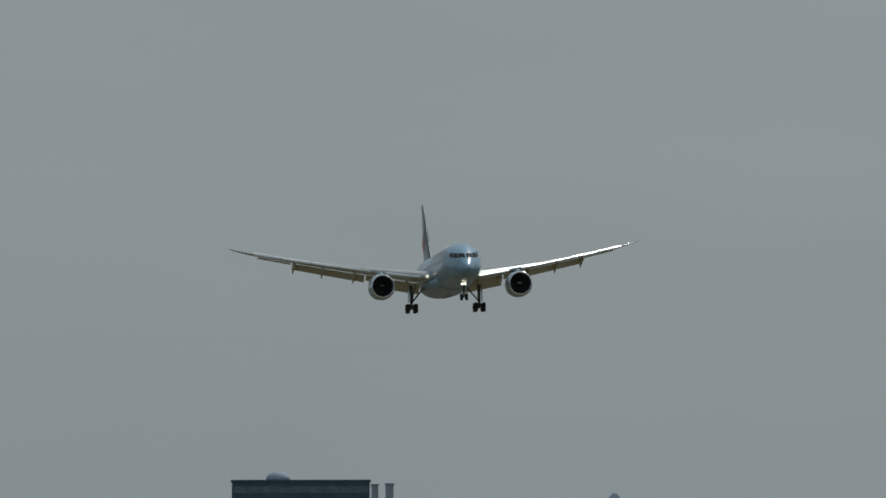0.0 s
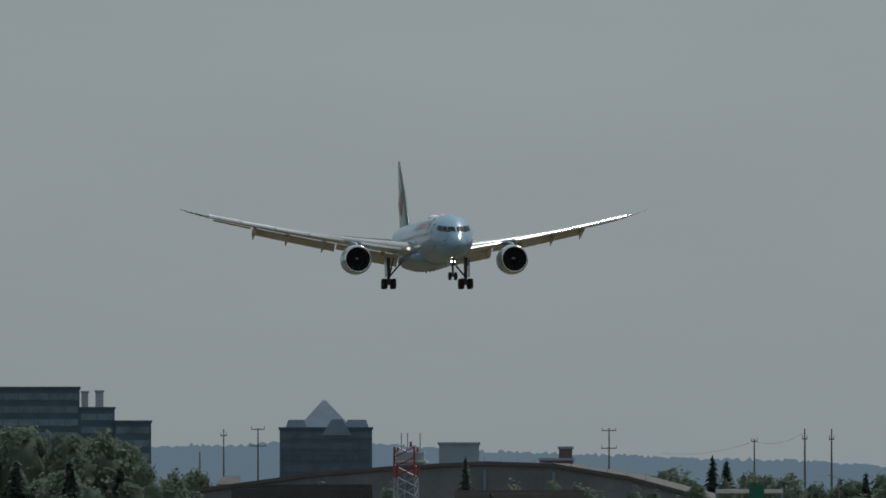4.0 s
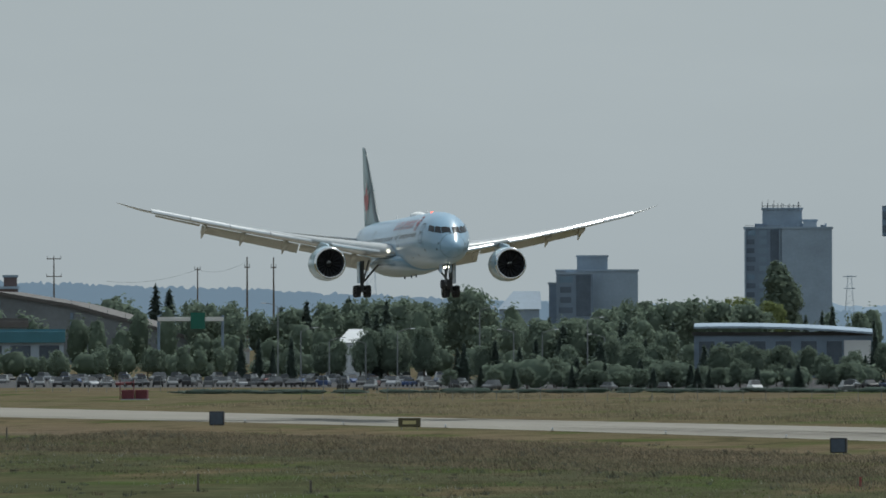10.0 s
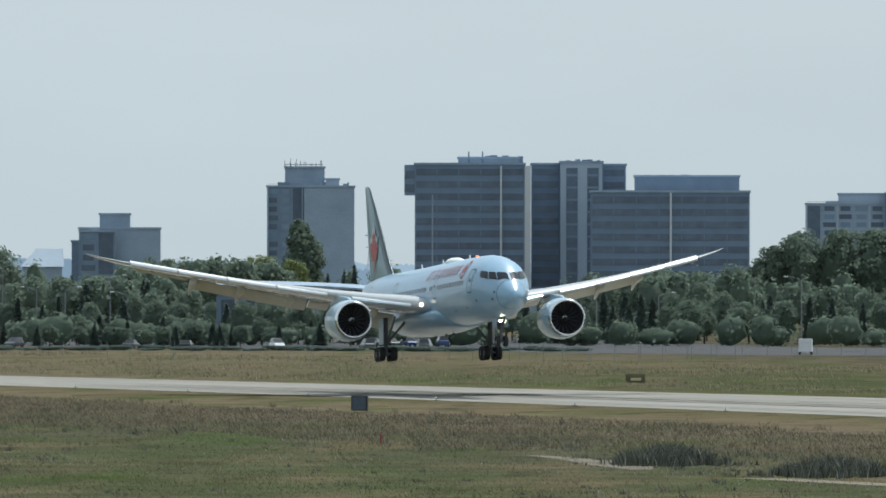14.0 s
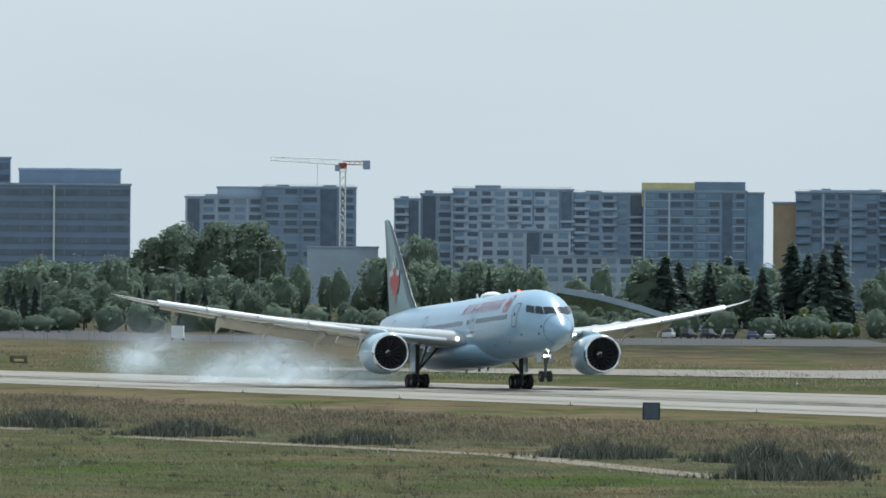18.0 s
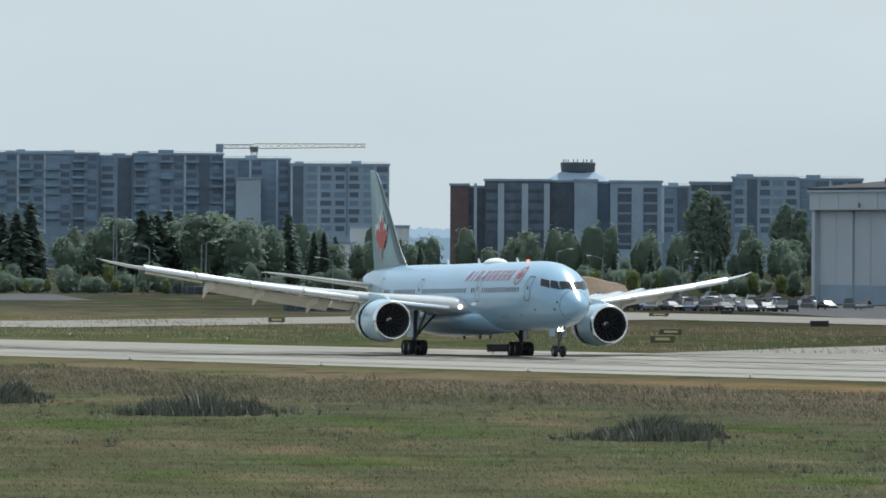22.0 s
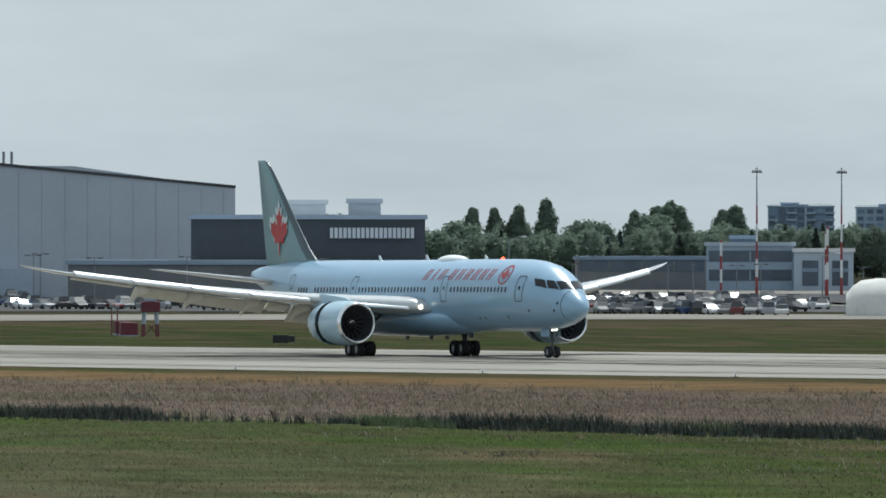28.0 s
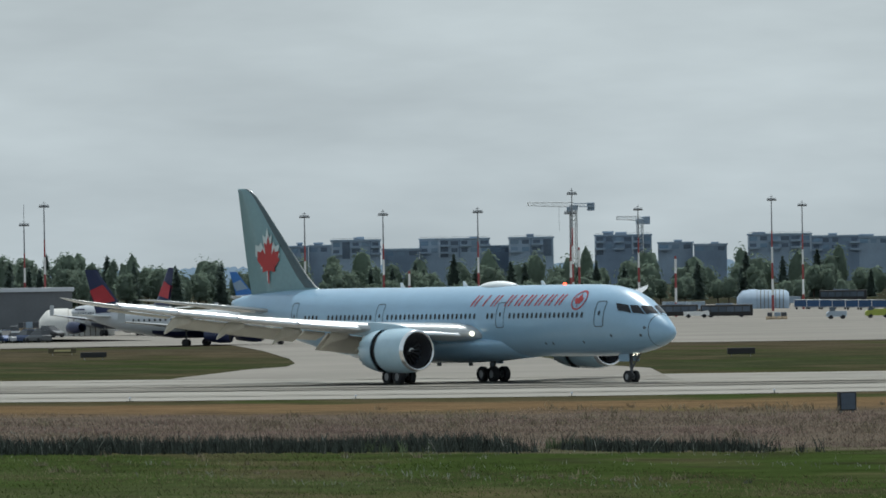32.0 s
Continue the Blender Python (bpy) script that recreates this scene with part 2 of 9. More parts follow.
def ground_mat():
    """Field colours in bands along the runway, broken up by noise."""
    m = bpy.data.materials.new("field_grass")
    m.use_nodes = True
    nt = m.node_tree
    n, l = nt.nodes, nt.links
    b = n["Principled BSDF"]
    b.inputs["Roughness"].default_value = 0.95
    b.inputs["Specular IOR Level"].default_value = 0.0
    uv = n.new("ShaderNodeUVMap")
    sep = n.new("ShaderNodeSeparateXYZ")
    l.new(uv.outputs[0], sep.inputs[0])
    co = n.new("ShaderNodeTexCoord")

    def noise_at(scale, detail=4.0, stretch=(1, 1, 1)):
        mp = n.new("ShaderNodeMapping")
        mp.inputs["Scale"].default_value = stretch
        t = n.new("ShaderNodeTexNoise")
        t.inputs["Scale"].default_value, t.inputs["Detail"].default_value = scale, detail
        l.new(co.outputs["Object"], mp.inputs[0])
        l.new(mp.outputs[0], t.inputs["Vector"])
        return t.outputs["Fac"]

    big, mid, fine = noise_at(0.03, 5), noise_at(0.16, 5), noise_at(1.6, 4)
    off = n.new("ShaderNodeMath")
    off.operation = "MULTIPLY_ADD"
    off.inputs[1].default_value = 0.06
    l.new(mid, off.inputs[0])
    l.new(sep.outputs["Y"], off.inputs[2])
    off2 = n.new("ShaderNodeMath")
    off2.operation = "MULTIPLY_ADD"
    off2.inputs[1].default_value = 0.05
    l.new(big, off2.inputs[0])
    l.new(off.outputs[0], off2.inputs[2])
    ramp = n.new("ShaderNodeValToRGB")
    cr = ramp.color_ramp
    # band coordinate: 0.5 is the runway, 0.001 a metre; below it towards the camera
    stops = ((0.10, (0.073, 0.073, 0.035)), (0.27, (0.066, 0.073, 0.031)), (0.335, (0.070, 0.072, 0.038)), (0.375, (0.070, 0.072, 0.038)),
             (0.40, (0.066, 0.066, 0.031)), (0.43, (0.118, 0.092, 0.058)), (0.47, (0.132, 0.098, 0.058)), (0.515, (0.118, 0.092, 0.046)),
             (0.545, (0.090, 0.080, 0.031)), (0.60, (0.056, 0.070, 0.024)), (0.72, (0.063, 0.070, 0.027)), (0.80, (0.104, 0.083, 0.043)), (0.92, (0.080, 0.070, 0.042)), (1.0, (0.049, 0.050, 0.035)))
    while len(cr.elements) < len(stops):
        cr.elements.new(0.5)
    for e, (p, c) in zip(cr.elements, stops):
        e.position, e.color = p, (*c, 1)
    l.new(off2.outputs[0], ramp.inputs[0])
    k = n.new("ShaderNodeMath")
    k.operation = "MULTIPLY_ADD"
    k.inputs[1].default_value = 0.9
    l.new(fine, k.inputs[0])
    l.new(mid, k.inputs[2])
    mr = n.new("ShaderNodeMapRange")
    mr.inputs["From Min"].default_value, mr.inputs["From Max"].default_value = 0.6, 1.3
    mr.inputs["To Min"].default_value, mr.inputs["To Max"].default_value = 0.55, 1.45
    l.new(k.outputs[0], mr.inputs["Value"])
    hsv = n.new("ShaderNodeHueSaturation")
    hsv.inputs["Saturation"].default_value = 0.78
    l.new(ramp.outputs[0], hsv.inputs["Color"])
    l.new(mr.outputs[0], hsv.inputs["Value"])
    # bleached straw-coloured grass towards the runway's western end, greener to the east
    tone = hsv.outputs[0]
    for lo, hi, top, color in ((-0.04, -0.13, 0.75, (0.135, 0.112, 0.075)), (0.05, 0.12, 0.8, (0.050, 0.080, 0.018))):
        dry = n.new("ShaderNodeMapRange")
        dry.inputs["From Min"].default_value, dry.inputs["From Max"].default_value = lo, hi
        dry.inputs["To Max"].default_value = top
        jit = n.new("ShaderNodeMath")
        jit.operation = "MULTIPLY_ADD"
        jit.inputs[1].default_value = 0.08
        l.new(big, jit.inputs[0])
        l.new(sep.outputs["X"], jit.inputs[2])
        sub = n.new("ShaderNodeMath")
        sub.operation = "SUBTRACT"
        sub.inputs[1].default_value = 0.04
        l.new(jit.outputs[0], sub.inputs[0])
        l.new(sub.outputs[0], dry.inputs["Value"])
        far = n.new("ShaderNodeMapRange")       # the straw tone lies beyond the runway, the green before it
        far.inputs["From Min"].default_value, far.inputs["From Max"].default_value = (0.42, 0.50) if hi < 0 else (0.255, 0.215)
        l.new(sep.outputs["Y"], far.inputs["Value"])
        both = n.new("ShaderNodeMath")
        both.operation = "MULTIPLY"
        l.new(dry.outputs[0], both.inputs[0])
        l.new(far.outputs[0], both.inputs[1])
        shade = n.new("ShaderNodeHueSaturation")
        shade.inputs["Color"].default_value = (*color, 1)
        l.new(mr.outputs[0], shade.inputs["Value"])
        mx = n.new("ShaderNodeMixRGB")
        l.new(both.outputs[0], mx.inputs[0])
        l.new(tone, mx.inputs[1])
        l.new(shade.outputs[0], mx.inputs[2])
        tone = mx.outputs[0]
    # long drifts of brown and of fresh green
    for scale, seed, lo, hi, top, color in (((0.10, 0.028, 1), 3.0, 0.50, 0.66, 0.75, (0.125, 0.098, 0.062)), ((0.07, 0.022, 1), 9.0, 0.54, 0.68, 0.8, (0.050, 0.078, 0.022)), ((0.22, 0.05, 1), 15.0, 0.55, 0.66, 0.6, (0.045, 0.045, 0.026))):
        mp, tx, rg, sh, mx = n.new("ShaderNodeMapping"), n.new("ShaderNodeTexNoise"), n.new("ShaderNodeMapRange"), n.new("ShaderNodeHueSaturation"), n.new("ShaderNodeMixRGB")
        mp.inputs["Scale"].default_value, mp.inputs["Location"].default_value = scale, (seed, seed, 0)
        tx.inputs["Scale"].default_value, tx.inputs["Detail"].default_value = 1.0, 4.0
        rg.inputs["From Min"].default_value, rg.inputs["From Max"].default_value, rg.inputs["To Max"].default_value = lo, hi, top
        sh.inputs["Color"].default_value = (*color, 1)
        l.new(co.outputs["Object"], mp.inputs[0])
        l.new(mp.outputs[0], tx.inputs["Vector"])
        l.new(tx.outputs["Fac"], rg.inputs["Value"])
        l.new(mr.outputs[0], sh.inputs["Value"])
        l.new(rg.outputs[0], mx.inputs[0])
        l.new(tone, mx.inputs[1])
        l.new(sh.outputs[0], mx.inputs[2])
        tone = mx.outputs[0]
    # purple-brown seed grass and the dry ochre verge along the runway's eastern half
    for a0, a1, a2, a3, color in ((0.235, 0.262, 0.415, 0.45, (0.172, 0.138, 0.112)), (0.425, 0.465, 0.496, 0.506, (0.22, 0.146, 0.08))):
        ve, vx, vm, vs, vc = n.new("ShaderNodeValToRGB"), n.new("ShaderNodeMapRange"), n.new("ShaderNodeMath"), n.new("ShaderNodeHueSaturation"), n.new("ShaderNodeMixRGB")
        for p in (a1, a2):
            ve.color_ramp.elements.new(p).color = (1, 1, 1, 1)
        el = ve.color_ramp.elements
        el[0].position, el[0].color, el[3].position, el[3].color = a0, (0, 0, 0, 1), a3, (0, 0, 0, 1)
        l.new(off.outputs[0], ve.inputs[0])
        vx.inputs["From Min"].default_value, vx.inputs["From Max"].default_value = 0.055, 0.085
        vx.inputs["To Max"].default_value = 0.85
        l.new(sep.outputs["X"], vx.inputs["Value"])
        vm.operation = "MULTIPLY"
        l.new(ve.outputs[0], vm.inputs[0])
        l.new(vx.outputs[0], vm.inputs[1])
        vs.inputs["Color"].default_value = (*color, 1)
        l.new(mr.outputs[0], vs.inputs["Value"])
        l.new(vm.outputs[0], vc.inputs[0])
        l.new(tone, vc.inputs[1])
        l.new(vs.outputs[0], vc.inputs[2])
        tone = vc.outputs[0]
    # sward made darker towards the runway's eastern half
    east_value = n.new("ShaderNodeMapRange")
    east_value.inputs["From Min"].default_value, east_value.inputs["From Max"].default_value = 0.04, 0.12
    east_value.inputs["To Min"].default_value, east_value.inputs["To Max"].default_value = 1.0, 0.62
    l.new(sep.outputs["X"], east_value.inputs["Value"])
    deep = n.new("ShaderNodeHueSaturation")
    l.new(east_value.outputs[0], deep.inputs["Value"])
    l.new(tone, deep.inputs["Color"])
    l.new(deep.outputs[0], b.inputs["Base Color"])
    bp = n.new("ShaderNodeBump")
    bp.inputs["Strength"].default_value, bp.inputs["Distance"].default_value = 0.8, 0.35
    l.new(fine, bp.inputs["Height"])
    l.new(bp.outputs[0], b.inputs["Normal"])
    return m


FIELD = ground_mat()


# ---- building helpers ----
def mesh_of(name, verts, faces, material, smooth=False):
    me = bpy.data.meshes.new(name)
    me.from_pydata([tuple(v) for v in verts], [], [tuple(f) for f in faces])
    me.materials.append(material)
    if smooth:
        me.shade_smooth()
    me.update()
    return me


def part(name, bm, material, parent=None, label="", smooth=False):
    me = bpy.data.meshes.new(name)
    bm.normal_update()
    bm.to_mesh(me)
    bm.free()
    me.materials.append(material)
    if smooth:
        me.shade_smooth()
    ob = new(name, me)
    ob.parent = parent
    return tagged(ob, label)


def piece(name, me, parent, m=None, label=""):
    """One more object on a shared mesh, under a thing or part."""
    ob = new(name, me)
    ob.parent = parent
    if m is not None:
        ob.matrix_basis = m
    return tagged(ob, label)


def add_box(bm, x0, x1, y0, y1, z0, z1, bevel=0.0):
    vs = [bm.verts.new(p) for p in ((x0, y0, z0), (x1, y0, z0), (x1, y1, z0), (x0, y1, z0), (x0, y0, z1), (x1, y0, z1), (x1, y1, z1), (x0, y1, z1))]
    fs = [bm.faces.new([vs[i] for i in f]) for f in ((3, 2, 1, 0), (4, 5, 6, 7), (0, 1, 5, 4), (1, 2, 6, 5), (2, 3, 7, 6), (3, 0, 4, 7))]
    if bevel:
        bmesh.ops.bevel(bm, geom=list({e for f in fs for e in f.edges}), offset=bevel, segments=1, affect="EDGES")
    return vs


def box(x0, x1, y0, y1, z0, z1, bevel=0.0):
    bm = bmesh.new()
    add_box(bm, x0, x1, y0, y1, z0, z1, bevel)
    return bm


def add_tube(bm, a, b, r0, r1=None, n=8, caps=True):
    """A tapered round bar from a to b."""
    a, b = Vector(a), Vector(b)
    r1 = r0 if r1 is None else r1
    q = (b - a).to_track_quat("Z", "Y").to_matrix()
    rings = []
    for c, r in ((a, r0), (b, r1)):
        rings.append([bm.verts.new(c + q @ Vector((r * math.cos(2 * math.pi * i / n), r * math.sin(2 * math.pi * i / n), 0))) for i in range(n)])
    for i in range(n):
        bm.faces.new((rings[0][i], rings[0][(i + 1) % n], rings[1][(i + 1) % n], rings[1][i]))
    if caps:
        bm.faces.new(rings[0][::-1])
        bm.faces.new(rings[1])


def tube(a, b, r0, r1=None, n=8):
    bm = bmesh.new()
    add_tube(bm, a, b, r0, r1, n)
    return bm


def loft(rings, close=True, caps=True, bm=None):
    """Skin over rings of points."""
    bm = bm or bmesh.new()
    vs = [[bm.verts.new(p) for p in r] for r in rings]
    k = len(rings[0])
    for r, s in zip(vs, vs[1:]):
        for i in range(k if close else k - 1):
            bm.faces.new((r[i], r[(i + 1) % k], s[(i + 1) % k], s[i]))
    if caps and close:
        bm.faces.new(vs[0][::-1])
        bm.faces.new(vs[-1])
    return bm


def lathe(profile, center=(0, 0, 0), n=36, bm=None):
    """Turn (x, radius) pairs about the x axis through center."""
    cx, cy, cz = center
    return loft([[(cx + x, cy + r * math.cos(2 * math.pi * i / n), cz + r * math.sin(2 * math.pi * i / n)) for i in range(n)] for x, r in profile], caps=False, bm=bm)


def empty(name, m, label, category, group=""):
    ob = new(name)
    ob.matrix_basis = m
    return tagged(ob, label, category, group)


# ---- the field ----
def near_edge(x):
    u = min(max(x, -165.0), 232.0) / 100
    y = 12.27 * u**3 + 7.8 * u**2 - 254.22 * u + 847.38
    return y - 1.80 * min(x + 165.0, 0) - 0.22 * max(x - 232.0, 0)


def far_edge(x):
    u = min(max(x, -250.0), 280.0) / 100
    y = 3.97 * u**3 + 7.64 * u**2 - 197.28 * u + 985.67
    return y - 1.60 * min(x + 250.0, 0) - 0.60 * max(x - 280.0, 0)


def build_ground():
    xs = [-2600, -2000, -1500, -1100, -850] + list(range(-700, 1001, 20)) + [1200, 1500, 2000, 2700, 3400]
    rows = [("n", o) for o in (3500, 2000, 1200, 800, 600, 500, 400, 330, 270, 220, 180, 140, 110, 80, 50, 25, 0)] + [("m", 0.5)]
    rows += [("f", o) for o in (0, 25, 60, 110, 170, 240, 330, 430, 550, 700, 900, 1200, 1700, 2400, 3400, 6500)]
    verts, uv = [], []
    for kind, o in rows:
        for x in xs:
            if kind == "n":
                y, v = near_edge(x) - o, 0.5 - 0.001 * min(o, 480)
            elif kind == "f":
                y, v = far_edge(x) + o, 0.5 + 0.0008 * min(o, 600)
            else:
                y, v = 0.5 * (near_edge(x) + far_edge(x)), 0.5
            verts.append((x, y, 0))
            uv.append((x / 1000, v))
    w = len(xs)
    faces = [(r * w + i, r * w + i + 1, (r + 1) * w + i + 1, (r + 1) * w + i) for r in range(len(rows) - 1) for i in range(w - 1)]
    me = mesh_of("ground", verts, faces, FIELD)
    lay = me.uv_layers.new(name="band")
    for lp in me.loops:
        lay.data[lp.index].uv = uv[lp.vertex_index]
    tagged(new("ground", me), "flat airfield of dry brown and green mown grass", "ground", kind="structure")


build_ground()


def strip(name, line, z, material, label, category, kind="structure"):
    """A flat paved band: line holds (x, y of one side, y of the other)."""
    verts = [p for x, a, b in line for p in ((x, a, z), (x, b, z))]
    faces = [(2 * i, 2 * i + 2, 2 * i + 3, 2 * i + 1) for i in range(len(line) - 1)]
    return tagged(new(name, mesh_of(name, verts, faces, material)), label, category, kind=kind)


RUNWAY = strip("runway", [(x, near_edge(x), far_edge(x) + 0.25 * max(0, -x - 150)) for x in range(-225, 700, 10)], 0.03, ASPHALT, "long pale grey concrete runway with dark tyre marks", "runway")
_mid = lambda x, k: near_edge(x) + k * (far_edge(x) - near_edge(x))


def rubber_marks():
    rnd = random.Random(77)
    for i in range(60):
        x0, n, k, w = rnd.uniform(-120, 400), rnd.randint(4, 14), rnd.gauss(0.5, 0.12), rnd.uniform(0.008, 0.032)
        verts = []
        for j in range(n + 1):
            ww = w * math.sin(math.pi * (0.04 + 0.92 * j / n)) ** 0.5
            x = x0 + 10 * j
            verts += [(x, _mid(x, k - ww), 0.05 + 0.001 * i), (x, _mid(x, k + ww), 0.05 + 0.001 * i)]
        faces = [(2 * j, 2 * j + 2, 2 * j + 3, 2 * j + 1) for j in range(n)]
        piece("rubber_mark", mesh_of("rubber_mark", verts, faces, RUBBER), RUNWAY)


rubber_marks()
strip("runway_edge_line", [(x, _mid(x, 0.13), _mid(x, 0.15)) for x in range(-190, 600, 10)], 0.12, WORN, "white painted runway edge line", "runway marking")
strip("runway_edge_line", [(x, _mid(x, 0.86), _mid(x, 0.88)) for x in range(-190, 600, 10)], 0.12, WORN, "white painted runway edge line", "runway marking")


# ---- the airliner: x ahead, y to its left, z up, on the ground under its main wheels ----
FUS = ((31.60, 4.02, 0.03, 0.03), (31.45, 4.04, 0.36, 0.34), (31.0, 4.10, 0.74, 0.70), (30.2, 4.22, 1.18, 1.15), (29.0, 4.45, 1.68, 1.70), (27.5, 4.75, 2.18, 2.28),
       (25.5, 5.0, 2.62, 2.72), (23.0, 5.12, 2.84, 2.93), (20.0, 5.15, 2.885, 2.97), (5.0, 5.15, 2.885, 2.97), (-10.0, 5.15, 2.885, 2.97), (-14.0, 5.28, 2.78, 2.84),
       (-18.0, 5.58, 2.45, 2.52), (-22.0, 5.98, 1.95, 2.06), (-26.0, 6.40, 1.32, 1.45), (-29.5, 6.75, 0.70, 0.82), (-31.1, 6.90, 0.28, 0.35))


def fus(x):
    """Centre height, half width and half height of the fuselage at x, smoothly between its stations."""
    s = FUS
    i = max(0, min(len(s) - 2, sum(1 for r in s if r[0] > x) - 1))
    a, b = s[i], s[i + 1]
    p, q = s[max(0, i - 1)], s[min(len(s) - 1, i + 2)]
    h = b[0] - a[0]
    t = (x - a[0]) / h
    out = []
    for k in (1, 2, 3):
        d = (b[k] - a[k]) / h
        ma = d if i == 0 else 0.5 * (d + (a[k] - p[k]) / (a[0] - p[0]))
        mb = d if i == len(s) - 2 else 0.5 * (d + (q[k] - b[k]) / (q[0] - b[0]))
        if k > 1 and abs(d) < 1e-6:
            ma = mb = 0
        out.append((2 * t**3 - 3 * t**2 + 1) * a[k] + (t**3 - 2 * t**2 + t) * h * ma + (3 * t**2 - 2 * t**3) * b[k] + (t**3 - t**2) * h * mb)
    return out


def skin(x, a, off=0.0):
    """A point of the fuselage's skin at x, a radians from its top towards its left."""
    zc, ry, rz = fus(x)
    return Vector((x, (ry + off) * math.sin(a), zc + (rz + off) * math.cos(a)))


def skin_z(x, z, side, off=0.0):
    zc, ry, rz = fus(x)
    return skin(x, side * math.acos(max(-1, min(1, (z - zc) / rz))), off)


def poly_part(name, pts, material, parent, label="", lift=None):
    bm = bmesh.new()
    f = bm.faces.new([bm.verts.new(p) for p in pts])
    bmesh.ops.triangulate(bm, faces=[f])
    return part(name, bm, material, parent, label)


def ring_part(name, outer, inner, material, parent, label=""):
    bm = bmesh.new()
    o, i = [bm.verts.new(p) for p in outer], [bm.verts.new(p) for p in inner]
    k = len(o)
    for j in range(k):
        bm.faces.new((o[j], o[(j + 1) % k], i[(j + 1) % k], i[j]))
    return part(name, bm, material, parent, label)


_half = ((0, 1.0), (0.15, 0.62), (0.36, 0.74), (0.26, 0.20), (0.50, 0.46), (0.58, 0.30), (0.92, 0.36), (0.80, 0.08), (0.95, -0.02), (0.48, -0.38), (0.53, -0.54), (0.06, -0.46), (0.06, -1.0))
LEAFSHAPE = [p for p in _half] + [(-x, y) for x, y in _half[:0:-1]]


def rounded(x0, x1, z0, z1, r, n=3):
    pts = []
    for cx, cz, a0 in ((x1 - r, z1 - r, 0), (x0 + r, z1 - r, 90), (x0 + r, z0 + r, 180), (x1 - r, z0 + r, 270)):
        for i in range(n + 1):
            a = radians(a0 + 90 * i / n)
            pts.append((cx + r * math.cos(a), cz + r * math.sin(a)))
    return pts


def wheel_mesh(name, r, w, material, inner):
    prof = [(-w / 2, inner), (-w / 2, r * 0.88), (-w * 0.36, r * 0.98), (0, r), (w * 0.36, r * 0.98), (w / 2, r * 0.88), (w / 2, inner), (-w / 2, inner)]
    bm = bmesh.new()
    n = 22
    loft([[(rr * math.cos(2 * math.pi * i / n), x, rr * math.sin(2 * math.pi * i / n)) for i in range(n)] for x, rr in prof], caps=False, bm=bm)
    bm.normal_update()
    me = bpy.data.meshes.new(name)
    bm.to_mesh(me)
    bm.free()
    me.materials.append(material)
    return me


def disc_mesh(name, r, w, material):
    bm = bmesh.new()
    add_tube(bm, (0, -w / 2, 0), (0, w / 2, 0), r, r, 18)
    me = bpy.data.meshes.new(name)
    bm.normal_update()
    bm.to_mesh(me)
    bm.free()
    me.materials.append(material)
    return me


AIRFOIL = ((0, 0), (0.02, 0.032), (0.08, 0.062), (0.22, 0.083), (0.42, 0.082), (0.65, 0.055), (0.85, 0.024), (1, 0.003), (1, -0.003), (0.80, -0.012), (0.60, -0.030), (0.38, -0.046), (0.18, -0.044), (0.06, -0.030), (0.015, -0.016))
# half span, leading edge, chord, thickness
WING = ((2.0, 9.4, 13.6, 1.0), (4.0, 7.8, 12.2, 1.0), (7.0, 5.6, 10.2, 0.95), (9.9, 3.5, 8.4, 0.9), (13.5, 0.9, 6.9, 0.85), (17.5, -2.0, 5.7, 0.8), (21.5, -4.9, 4.6, 0.78), (25.0, -7.5, 3.6, 0.75), (27.4, -9.4, 2.7, 0.7), (29.0, -10.8, 1.7, 0.65), (29.9, -11.7, 0.8, 0.6), (30.25, -12.2, 0.25, 0.6))


def wing_z(y):
    return 4.1 + 0.165 * (y - 2.9) + 0.0016 * max(0, y - 2.9) ** 2 + 0.022 * max(0, y - 27) ** 2


def wing_at(y):
    i = max(0, min(len(WING) - 2, sum(1 for r in WING if r[0] <= y) - 1))
    a, b = WING[i], WING[i + 1]
    t = (y - a[0]) / (b[0] - a[0])
    return [p + t * (q - p) for p, q in zip(a[1:], b[1:])]


